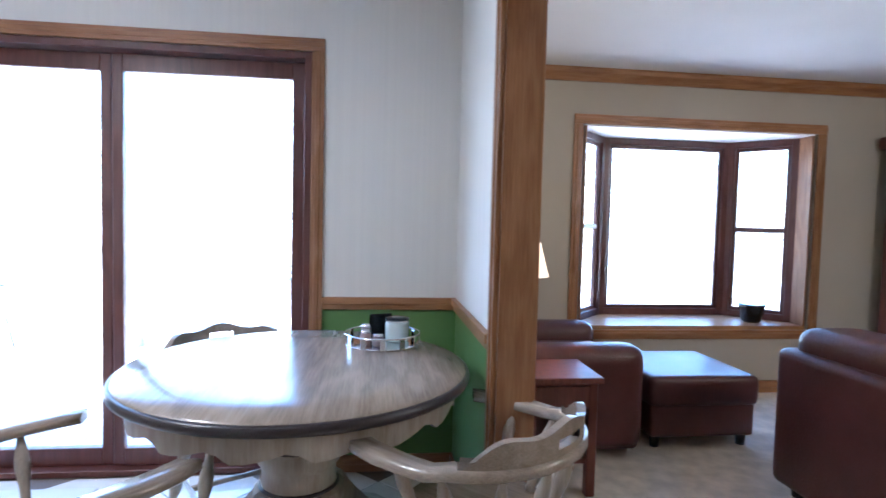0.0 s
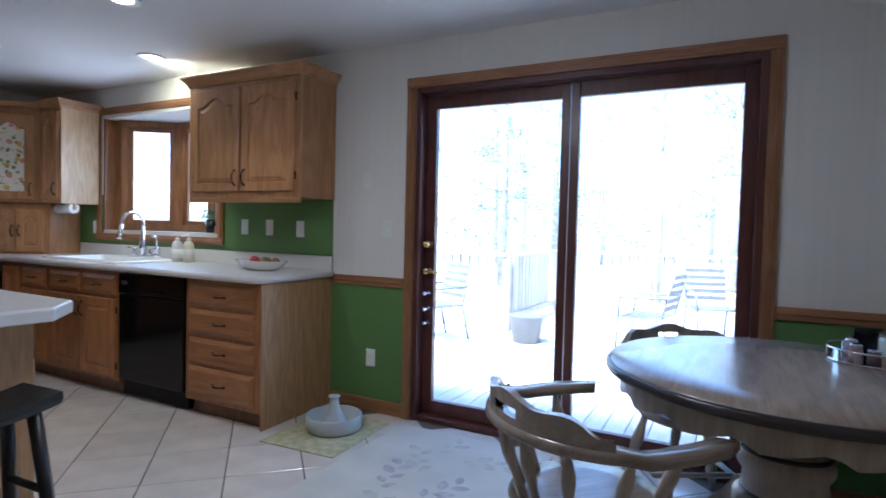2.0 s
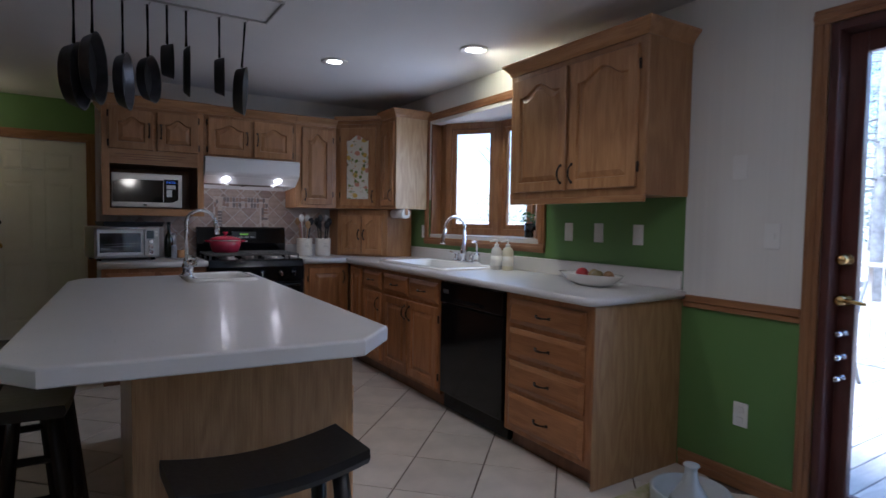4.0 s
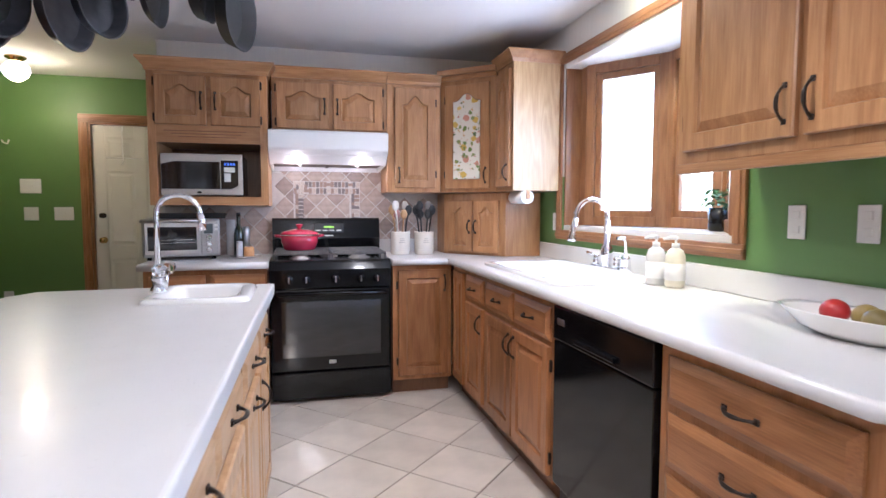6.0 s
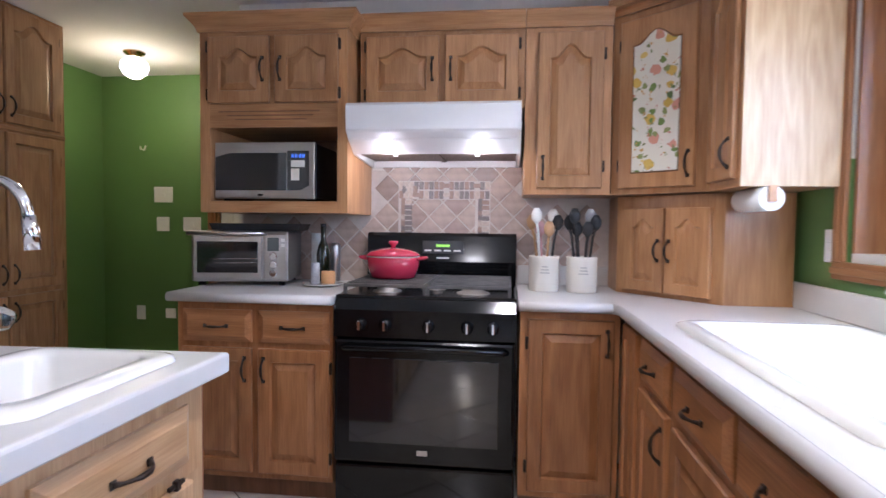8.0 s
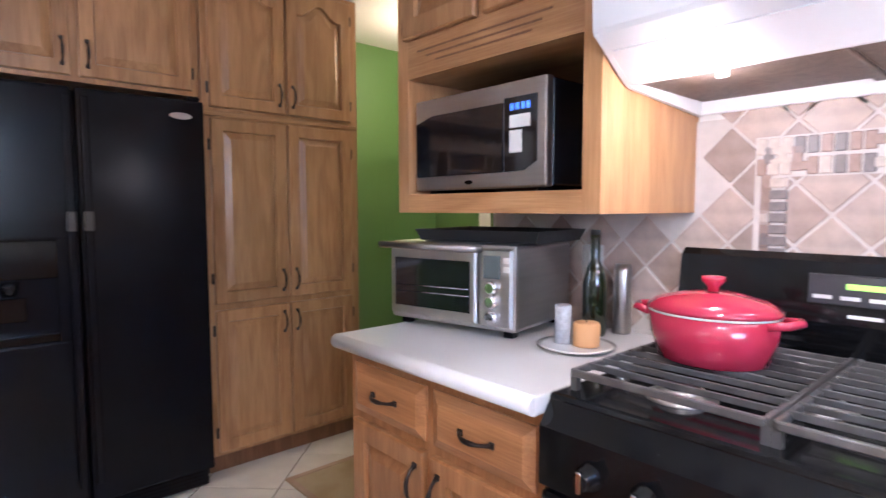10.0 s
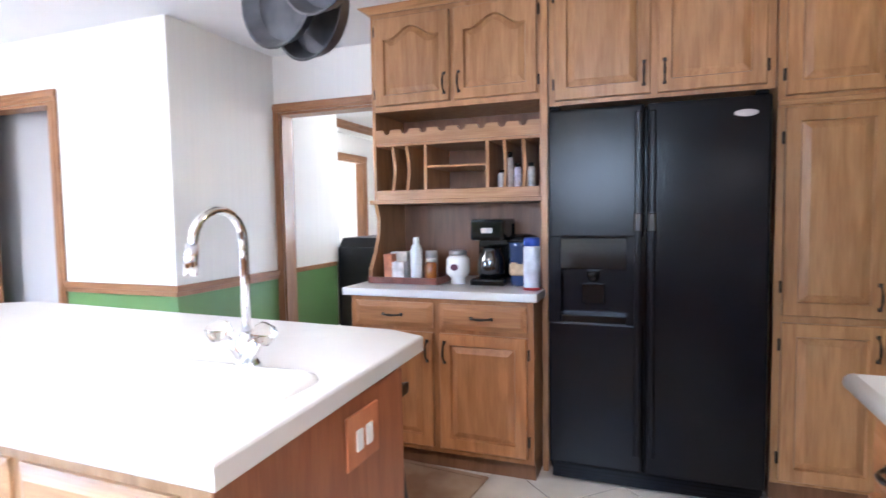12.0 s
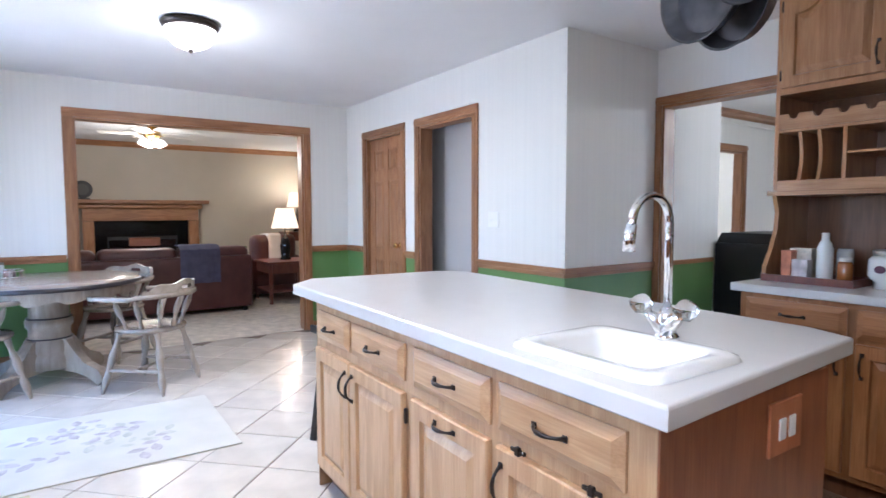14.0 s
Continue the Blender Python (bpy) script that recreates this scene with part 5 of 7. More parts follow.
kp = part("keypad", prism(bmesh.new(), [(0.365, 0.05), (0.43, 0.052), (0.472, 0.075), (0.472, 0.245), (0.365, 0.245)], -0.009, -0.004, lambda x, y, z: (x, z, y)), black_glass, fr)
blue = glow("blue_digits", (0.10, 0.25, 1.0), 0.065)
for k, x in enumerate((0.387, 0.405, 0.424, 0.441)):
    part("clock_digit", bx(bx(box(x, x + 0.003, -0.0105, -0.008, 0.211, 0.229), x + 0.007, x + 0.01, -0.0105, -0.008, 0.211, 0.229), x + 0.003, x + 0.007, -0.0105, -0.008, 0.2185, 0.2215), blue, kp)
part("key_block", bx(box(0.385, 0.452, -0.0105, -0.008, 0.165, 0.198), 0.385, 0.425, -0.0105, -0.008, 0.10, 0.158), white_plastic, kp)
part("badge", lathe(bmesh.new(), [(0.016, 0), (0.015, 0.002)], 16, flat=(1, 0.4)), black_gloss, fr, at=pose(0.23, -0.005, 0.028, 90))
for x in (0.04, 0.46):
    part("foot", box(x - 0.015, x + 0.015, 0.03, 0.3, 0.0, 0.012), black_satin, t)

t = thing("toaster_oven", pose(-5.122, 0.515, 0.917, 0, 0, 101) @ Matrix.Diagonal((0.96, 0.95, 0.98, 1)), "brushed steel toaster oven with a glass door", "toaster oven")
part("body", box(0, 0.47, 0.0, 0.36, 0.02, 0.265, bevel=0.012, seg=2), steel, t)
dr = part("door", box(0.012, 0.345, -0.018, 0.002, 0.035, 0.245, bevel=0.006), steel, t)
part("window", box(0.035, 0.325, -0.0205, -0.016, 0.065, 0.215), black_glass, dr)
part("handle", tube(bmesh.new(), [(0.0, -0.02, 0.252), (0.0, -0.05, 0.255), (0.36, -0.05, 0.255), (0.36, -0.02, 0.252)], 0.011, 10), steel, dr)
for z in (0.11, 0.13):
    part("rack_wire", tube(bmesh.new(), [(0.04, -0.021, z), (0.32, -0.021, z + 0.004)], 0.0012, 5), chrome, dr)
cpn = part("control_panel", box(0.352, 0.462, -0.012, 0.002, 0.03, 0.255, bevel=0.006), steel, t)
part("screen", box(0.37, 0.425, -0.0145, -0.01, 0.17, 0.235), mat("dull_lcd", (0.10, 0.12, 0.12), 0.25), cpn)
for z in (0.145, 0.105, 0.062):
    part("knob", lathe(bmesh.new(), [(0.02, 0), (0.019, 0.016), (0.014, 0.02)], 16), chrome, cpn, at=pose(0.40, -0.012, z, 90))
for z in (0.19, 0.215):
    part("button", box(0.435, 0.455, -0.0145, -0.01, z, z + 0.016), white_plastic, cpn)
for x in (0.04, 0.43):
    for y in (0.04, 0.32):
        part("foot", box(x - 0.015, x + 0.015, y - 0.015, y + 0.015, 0, 0.022), black_satin, t)


def tray_mesh(w, d, h, th):
    """An open rectangular tray with flared, rolled sides."""
    bm = bmesh.new()
    loops = []
    for k, (ins, z) in enumerate(((0.014, 0.0), (0.0, h), (th, h), (0.014 + th, th))):
        x, y = w / 2 - ins, d / 2 - ins
        loops.append([bm.verts.new((a * x, b * y, z)) for a, b in ((-1, -1), (1, -1), (1, 1), (-1, 1))])
    bm.faces.new(loops[0][::-1])
    bm.faces.new(loops[3])
    for a, b in zip(loops, loops[1:]):
        for i in range(4):
            bm.faces.new((a[i], a[(i + 1) % 4], b[(i + 1) % 4], b[i]))
    return bm


t = thing("baking_tray", pose(-5.36, 0.76, 1.179, 0, 0, 101), "dark baking tray lying on the toaster oven", "tray")
part("pan", tray_mesh(0.43, 0.31, 0.034, 0.006), black_iron, t)


def jar(name, x, y, z, prof, material, label, category, segs=20, extra=None):
    t = thing(name, pose(x, y, z), label, category)
    part("body", lathe(bmesh.new(), prof, segs), material, t)
    for nm, pr, mt in extra or ():
        part(nm, lathe(bmesh.new(), pr, segs), mt, t)
    return t


olive = mat("dark_green_bottle_glass", (0.012, 0.018, 0.006), 0.08, coat=0.6)
orange_wax = mat("orange_candle_wax", (0.62, 0.33, 0.14), 0.7, var=0.06)
t = jar("dinner_plate", -5.275, 1.105, 0.916, [(0.05, 0), (0.09, 0.006), (0.10, 0.012), (0.085, 0.01), (0.01, 0.008)], enamel, "white plate holding a shaker and a candle", "plate")
jar("shaker", -5.265, 1.07, 0.926, [(0.021, 0), (0.021, 0.095), (0.019, 0.1)], mat("dotted_grey_tin", (0.50, 0.50, 0.52), 0.4, var=0.2, scale=90), "pale grey patterned shaker on a plate", "shaker")
jar("candle", -5.285, 1.128, 0.926, [(0.033, 0), (0.034, 0.005), (0.034, 0.055), (0.03, 0.06)], orange_wax, "short orange pillar candle on a plate", "candle", extra=[("wick", [(0.002, 0.058), (0.002, 0.07)], black_iron)])
jar("oil_bottle", -5.44, 1.05, 0.916, [(0.03, 0), (0.034, 0.01), (0.034, 0.15), (0.024, 0.19), (0.013, 0.215), (0.013, 0.275), (0.015, 0.285)], olive, "dark green glass oil bottle", "bottle", extra=[("cap", [(0.014, 0.283), (0.014, 0.30)], black_iron)])
jar("steel_bottle", -5.52, 1.09, 0.916, [(0.024, 0), (0.025, 0.01), (0.025, 0.18), (0.02, 0.2)], steel, "tall brushed steel bottle", "bottle")
jar("paper_canister", -5.52, 0.99, 0.916, [(0.03, 0), (0.03, 0.25)], white_plastic, "plain white cardboard canister", "canister")

red_enamel = mat("red_enamel", (0.47, 0.028, 0.065), 0.2, var=0.08, coat=0.6)
t = thing("dutch_oven", pose(-5.235, 1.46, 0.964, 0, 0, 90) @ Matrix.Diagonal((0.90, 0.92, 0.89, 1)), "red enamelled dutch oven with a lid on the range", "pot")
part("body", lathe(bmesh.new(), [(0.10, 0), (0.118, 0.008), (0.135, 0.06), (0.14, 0.115)], 32, flat=(1, 0.85)), red_enamel, t)
ld = part("lid", lathe(bmesh.new(), [(0.143, 0.118), (0.143, 0.126), (0.12, 0.142), (0.06, 0.158), (0.01, 0.162)], 32, flat=(1, 0.85)), red_enamel, t)
part("rim", lathe(bmesh.new(), [(0.141, 0.113), (0.1425, 0.118)], 32, flat=(1, 0.85)), enamel, t)
part("knob", lathe(bmesh.new(), [(0.012, 0.16), (0.012, 0.172), (0.026, 0.186), (0.024, 0.196), (0.01, 0.198)], 18), red_enamel, ld)
for s in (-1, 1):
    part("handle", tube(bmesh.new(), [(s * 0.13, -0.045, 0.105), (s * 0.165, -0.035, 0.11), (s * 0.178, 0, 0.112), (s * 0.165, 0.035, 0.11), (s * 0.13, 0.045, 0.105)], 0.009, 10), red_enamel, t)

crock_m = mat("cream_stoneware", (0.74, 0.69, 0.60), 0.3, var=0.05)
utens = [mat("utensil_%s" % k, c, 0.5) for k, c in (("pink", (0.55, 0.28, 0.27)), ("black", (0.015, 0.015, 0.016)), ("white", (0.7, 0.68, 0.64)), ("beech", (0.45, 0.27, 0.13)), ("steelgrey", (0.3, 0.3, 0.31)))]
for (x, y), col in (((-5.30, 2.165), (3, 1, 2, 0, 3, 2)), ((-5.28, 2.335), (1, 1, 4, 1, 1, 1))):
    t = jar("utensil_crock", x, y, 0.916, [(0.066, 0), (0.07, 0.006), (0.07, 0.155), (0.072, 0.163), (0.064, 0.163), (0.062, 0.02)], crock_m, "cream stoneware crock full of kitchen utensils", "crock")
    for k in range(3):
        part("printed_line", box(0.0685, 0.0705, -0.022 + 0.004 * k, 0.022 - 0.004 * k, 0.085 + 0.014 * k, 0.09 + 0.014 * k), mat("faded_print", (0.45, 0.41, 0.36), 0.6), t)
    for k, c in enumerate(col):
        a, l = k * 1.05 + 0.3, 0.10 + 0.03 * ((k * 7) % 3)
        tip = Vector((0.05 * math.cos(a), 0.06 * math.sin(a), 0.163 + l))
        bm = tube(bmesh.new(), [(0.02 * math.cos(a), 0.02 * math.sin(a), 0.03), tuple(tip * 0.8 + Vector((0, 0, 0.02))), tuple(tip)], [0.005, 0.006, 0.006], 8)
        lathe(bm, [(0.008, 0), (0.024, 0.02), (0.026, 0.045), (0.012, 0.07)], 10, tuple(tip - Vector((0, 0, 0.01))), (0.45, 1))
        part("utensil", bm, utens[c], t)

t = thing("paper_towel_roll", pose(-4.72, 2.86, 1.318, 0, 0, 0), "white paper towel roll under the wall cabinet", "paper towel")
part("roll", tube(bmesh.new(), [(-0.13, 0, 0), (0.10, 0, 0)], 0.042, 20), white_plastic, t)
for x in (0.10, -0.142):
    part("bracket", box(x, x + 0.012, -0.012, 0.012, -0.012, 0.042), oak_h, t)

# soap bottles, plants in the window, fruit dish
clear = glassy("clear_plastic", (0.93, 0.93, 0.9), 0.1, 1.3)
for x, y, c, l in ((-3.44, 2.965, mat("pale_soap", (0.62, 0.60, 0.58), 0.25), "clear pump bottle of pale dish soap"), (-3.35, 2.995, mat("cream_lotion", (0.70, 0.66, 0.52), 0.3), "cream pump bottle with printed label")):
    t = jar("soap_bottle", x, y, 0.916, [(0.035, 0), (0.04, 0.008), (0.04, 0.13), (0.03, 0.155), (0.015, 0.165)], c, l, "soap bottle", extra=[("collar", [(0.016, 0.163), (0.016, 0.185), (0.005, 0.186), (0.005, 0.205)], white_plastic)])
    part("nozzle", tube(bmesh.new(), [(0.01, 0, 0.207), (-0.012, -0.012, 0.208), (-0.04, -0.03, 0.2)], [0.009, 0.009, 0.005], 8), white_plastic, t)
    part("label_band", lathe(bmesh.new(), [(0.0408, 0.03), (0.0408, 0.10)], 20), white_plastic, t)


def leafy(parent, n, r, h, material, seed, z=0.0):
    rnd = random.Random(seed)
    bm = bmesh.new()
    for k in range(n):
        a, e, d = rnd.uniform(0, 6.28), rnd.uniform(-0.3, 1.2), rnd.uniform(0.3, 1) * r
        p = Vector((d * math.cos(a), d * math.sin(a), z + h * rnd.uniform(0.1, 1)))
        s = rnd.uniform(0.012, 0.024)
        q = Euler((rnd.uniform(-0.9, 0.9), rnd.uniform(-0.9, 0.9), a)).to_matrix()
        vs = [bm.verts.new(p + q @ Vector(c) * s) for c in ((-1, 0, 0), (0, -0.5, 0.15), (1.2, 0, -0.1), (0, 0.5, 0.15))]
        bm.faces.new(vs)
    return part("foliage", bm, material, parent)


leaf_green = mat("leaf_green", (0.075, 0.14, 0.035), 0.5, var=0.4, scale=30)
for k, (x, y, r, h, pm) in enumerate(((-3.52, 3.36, 0.055, 0.11, black_gloss), (-3.36, 3.34, 0.06, 0.10, mat("label_tin", (0.10, 0.09, 0.08), 0.4, var=0.5, scale=30)), (-3.24, 3.26, 0.045, 0.09, clear))):
    t = jar("herb_pot", x, y, KWIN[2] + 0.031, [(r * 0.85, 0), (r, 0.01), (r, h), (r * 0.88, h), (r * 0.85, h - 0.02)], pm, "small pot of green herbs on the window sill", "plant pot")
    leafy(t, 90, r * 1.5, 0.09, leaf_green, 40 + k, h - 0.01)
t = thing("fruit_dish", pose(-2.42, 2.83, 0.916), "long white boat-shaped dish of fruit", "dish")
bm = bmesh.new()
lathe(bm, [(0.10, 0), (0.16, 0.02), (0.215, 0.062), (0.22, 0.066), (0.205, 0.06), (0.15, 0.022), (0.02, 0.012)], 32, flat=(1, 0.48))
part("bowl", bm, enamel, t)
for k, (x, y, z, r, c) in enumerate(((-0.06, 0.0, 0.06, 0.036, (0.45, 0.03, 0.03)), (0.01, 0.02, 0.058, 0.034, (0.28, 0.20, 0.06)), (0.07, -0.02, 0.058, 0.034, (0.20, 0.15, 0.05)), (0.12, 0.01, 0.06, 0.03, (0.25, 0.13, 0.05)))):
    part("fruit", lathe(bmesh.new(), [(r * math.sin(a), -r * math.cos(a) * 0.92) for a in (0.1, 0.5, 0.9, 1.3, 1.7, 2.1, 2.5, 2.9, 3.05)], 14, (x, y, z)), mat("fruit_skin", c, 0.35, var=0.2, scale=30), t)


def wall_plate(m, label, holes, w=0.07, h=0.115, name="outlet", category="outlet"):
    t = thing(name, m, label, category)
    pl = part("plate", box(-w / 2, w / 2, -0.006, 0, -h / 2, h / 2, bevel=0.002), white_plastic, t)
    for x, z in holes:
        part("socket", box(x - 0.016, x + 0.016, -0.009, -0.005, z - 0.014, z + 0.014, bevel=0.003), white_plastic, pl)
    return t


for x, z in ((-2.87, 1.20), (-2.62, 1.20), (-2.33, 1.195), (-1.71, 0.36)):
    wall_plate(pose(x, NY - 0.001, z), "white wall outlet on green paint", [(0, 0.025), (0, -0.025)])
wall_plate(pose(-4.73, NY - 0.001, 1.16), "white wall switch beside the window", [(0, 0)])
for x, z in ((-1.76, 1.53), (-1.60, 1.21)):
    wall_plate(pose(x, NY - 0.001, z), "white switch plate on wallpaper", [(0, 0)], name="wall_switch", category="switch")
wall_plate(pose(-1.28, SY + 0.001, 1.2, 0, 0, 180), "white switch plate on wallpaper", [(-0.025, 0), (0.025, 0)], 0.12, name="wall_switch", category="switch")
for y, z, w, h, nm, l in ((-0.785, 1.435, 0.16, 0.125, "thermostat", "white thermostat on the green wall"), (-0.79, 1.197, 0.11, 0.115, "wall_switch", "white switch plate on the green wall"), (-0.54, 1.197, 0.15, 0.115, "wall_switch", "white triple switch plate on the green wall"),
                          (-0.99, 0.47, 0.075, 0.115, "outlet", "white wall outlet on green paint"), (-0.73, 0.47, 0.09, 0.08, "outlet", "grey wall outlet on green paint")):
    wall_plate(pose(HX + 0.001, y, z, 0, 0, 90), l, [(0, 0)], w, h, nm, nm.split("_")[-1])
t = thing("coat_hook", pose(HX + 0.001, -0.96, 1.80, 0, 0, 90), "small white coat hook on the green wall", "hook")
part("hook", tube(bmesh.new(), [(-0.02, -0.003, 0.02), (0, -0.03, 0), (0.03, -0.03, -0.01), (0.045, -0.03, 0.025)], 0.007, 8), white_plastic, t)

# ---------------------------------------------------------------- hutch things
for x, y, w, h, c, l in ((-3.12, -0.80, 0.05, 0.14, (0.55, 0.20, 0.10), "red and cream packet in a wooden tray"), (-3.19, -0.78, 0.07, 0.10, (0.72, 0.66, 0.66), "pale box in a wooden tray"), (-3.16, -0.86, 0.10, 0.15, (0.68, 0.64, 0.55), "cream tea box in a wooden tray")):
    t = thing("packet", pose(x, y, 0.921), l, "packet")
    part("carton", box(-w / 2, w / 2, -0.03, 0.03, 0, h, bevel=0.003), mat("carton_print", c, 0.6, var=0.35, scale=22), t)
t = thing("wooden_tray", pose(-3.24, -0.80, 0.909), "shallow reddish wooden tray holding packets and jars", "tray")
part("tray", bx(bx(bx(bx(box(-0.20, 0.20, -0.11, 0.11, 0, 0.008), -0.2, 0.2, 0.1, 0.11, 0.008, 0.035), -0.2, 0.2, -0.11, -0.1, 0.008, 0.035), -0.2, -0.19, -0.1, 0.1, 0.008, 0.035), 0.19, 0.2, -0.1, 0.1, 0.008, 0.035), cherry, t)
jar("tall_carton", -3.285, -0.79, 0.918, [(0.032, 0), (0.034, 0.005), (0.034, 0.16), (0.024, 0.19), (0.016, 0.20), (0.016, 0.235)], white_plastic, "tall white bottle in a wooden tray", "bottle")
jar("honey_jar", -3.37, -0.79, 0.918, [(0.03, 0), (0.032, 0.006), (0.032, 0.09), (0.024, 0.105)], mat("amber_honey", (0.26, 0.09, 0.02), 0.12, coat=0.5), "amber honey jar with a white lid", "jar", extra=[("lid", [(0.026, 0.104), (0.026, 0.122)], white_plastic)])
jar("glass_jar", -3.34, -0.87, 0.918, [(0.035, 0), (0.035, 0.14), (0.03, 0.16)], mat("pale_glass_jar", (0.5, 0.5, 0.47), 0.15), "pale storage jar at the back of a tray", "jar")
t = jar("sugar_jar", -3.52, -0.80, 0.909, [(0.04, 0), (0.036, 0.03), (0.055, 0.045), (0.064, 0.06), (0.062, 0.13), (0.045, 0.15)], enamel, "white ceramic jar with a dark emblem", "jar", extra=[("lid", [(0.047, 0.15), (0.047, 0.172), (0.03, 0.176)], steel)])
part("emblem", lathe(bmesh.new(), [(0.022, 0), (0.021, 0.003)], 14, flat=(1, 0.8)), mat("plum_print", (0.10, 0.03, 0.06), 0.5), t, at=pose(0, 0.062, 0.09, -90))
t = thing("coffee_maker", pose(-3.70, -0.86, 0.909, 0, 0, 180), "black drip coffee maker with steel trim", "coffee maker")
part("base", box(-0.09, 0.09, -0.14, 0.12, 0, 0.035, bevel=0.012, seg=2), black_gloss, t)
part("tower", box(-0.09, 0.09, 0.02, 0.12, 0.035, 0.32, bevel=0.01, seg=2), black_gloss, t)
hdm = part("brew_head", box(-0.09, 0.09, -0.13, 0.12, 0.23, 0.34, bevel=0.016, seg=2), black_gloss, t)
part("trim_plate", box(-0.03, 0.03, -0.134, -0.128, 0.268, 0.295, bevel=0.003), steel, hdm)
part("carafe", lathe(bmesh.new(), [(0.06, 0), (0.072, 0.03), (0.068, 0.1), (0.05, 0.14), (0.052, 0.16)], 22, (0, -0.05, 0.036)), black_glass, t)
t = thing("water_pitcher", pose(-3.865, -0.82, 0.909, 0, 0, 180), "blue-tinted water pitcher with a black lid", "pitcher")
part("body", lathe(bmesh.new(), [(0.062, 0), (0.066, 0.01), (0.074, 0.2), (0.078, 0.22)], 22, flat=(1, 1.15)), mat("smoky_blue_plastic", (0.03, 0.05, 0.13), 0.1, coat=0.5), t)
part("lid", lathe(bmesh.new(), [(0.08, 0.22), (0.082, 0.235), (0.06, 0.255), (0.02, 0.262)], 22, flat=(1, 1.15)), black_gloss, t)
part("label_patch", box(-0.05, 0.05, -0.083, -0.07, 0.055, 0.12, bevel=0.01), mat("tan_label", (0.48, 0.36, 0.22), 0.6, var=0.3, scale=40), t)
t = jar("wipes_tub", -3.945, -0.66, 0.909, [(0.036, 0), (0.04, 0.006), (0.04, 0.2), (0.036, 0.21)], mat("blue_white_label", (0.62, 0.66, 0.74), 0.4, var=0.3, scale=16), "white tub with a blue cap and red foot", "canister", extra=[("cap", [(0.038, 0.21), (0.038, 0.245), (0.03, 0.25)], mat("blue_cap", (0.03, 0.07, 0.35), 0.4)), ("foot", [(0.043, 0), (0.043, 0.012)], mat("red_foot", (0.4, 0.03, 0.03), 0.4))])
for x, h, c, l in ((-3.745, 0.10, (0.60, 0.58, 0.55), "white spice jar in a cubby"), (-3.79, 0.19, (0.45, 0.38, 0.33), "tall brown spice bottle in a cubby"), (-3.83, 0.13, (0.48, 0.46, 0.56), "pale lilac bottle in a cubby"), (-3.90, 0.13, (0.55, 0.55, 0.55), "glass jar with a black lid in a cubby")):
    jar("spice_jar", x, -0.87, 1.403, [(0.019, 0), (0.02, 0.004), (0.02, h * 0.75), (0.013, h * 0.85)], mat("spice_label", c, 0.3, var=0.3, scale=45), l, "jar", 14, [("lid", [(0.015, h * 0.85), (0.015, h)], black_gloss)])

# ---------------------------------------------------------------- ceiling lamps
def downlight(x, y, power, spread, tilt, colour):
    t = thing("recessed_downlight", pose(x, y, CZ), "lit recessed downlight with a white ring", "downlight", "kitchen downlights")
    part("ring", lathe(bmesh.new(), [(0.062, -0.001), (0.095, -0.001), (0.095, -0.008), (0.085, -0.011), (0.066, -0.006)], 28), white_plastic, t)
    part("bulb", lathe(bmesh.new(), [(0.06, -0.002), (0.055, -0.006), (0.01, -0.007)], 24), glow("warm_downlight", (1.0, 0.88, 0.7), 3.0), t)
    lamp("SPOT", "downlight_lamp", power, look((x, y, CZ - 0.03), (x, y + tilt, CZ - 0.35)), colour, 0.05, spread)


WARM, YELLOW = (1.0, 0.88, 0.72), (1.0, 0.90, 0.52)
for x, y, power, spread, tilt, colour in ((-2.52, 1.925, 3.4, 125, 0.001, WARM), (-4.12, 1.995, 3.6, 125, 0.001, WARM), (-3.32, 2.65, 5.5, 135, 0.46, YELLOW)):
    downlight(x, y, power, spread, tilt, colour)
t = thing("flush_ceiling_lamp", pose(-0.775, 1.535, CZ), "lit flush ceiling lamp with a dark ring and a glass bowl", "ceiling lamp")
part("canopy", lathe(bmesh.new(), [(0.155, -0.001), (0.165, -0.015), (0.16, -0.03), (0.13, -0.045), (0.12, -0.05)], 32), bronze, t)
part("bowl", lathe(bmesh.new(), [(0.145, -0.046), (0.138, -0.085), (0.105, -0.13), (0.055, -0.155), (0.01, -0.16)], 32), glow("lit_frosted_glass", (1.0, 0.9, 0.76), 0.30), t)
part("finial", lathe(bmesh.new(), [(0.012, -0.157), (0.016, -0.168), (0.008, -0.18), (0.002, -0.185)], 14), bronze, t)
lamp("POINT", "ceiling_lamp_light", 0.6, Matrix.Translation((-0.775, 1.535, CZ - 0.3)), (1, 0.88, 0.74), 0.1)
lamp("AREA", "ceiling_lamp_downlight", 1.7, Matrix.Translation((-0.775, 1.535, CZ - 0.19)), (1, 0.88, 0.74), 0.26)
t = thing("entry_lamp", pose(-6.30, -0.60, CZ), "lit white glass entry lamp on a brass mount", "ceiling lamp")
part("mount", lathe(bmesh.new(), [(0.07, -0.001), (0.07, -0.012), (0.04, -0.03), (0.045, -0.045)], 20), brass, t)
part("shade", lathe(bmesh.new(), [(0.05, -0.042), (0.085, -0.075), (0.092, -0.11), (0.075, -0.15), (0.035, -0.18), (0.008, -0.187)], 24), glow("lit_white_glass", (1.0, 0.92, 0.78), 0.45), t)
lamp("POINT", "entry_lamp_light", 0.8, Matrix.Translation((-6.30, -0.60, CZ - 0.25)), (1, 0.74, 0.38), 0.06)

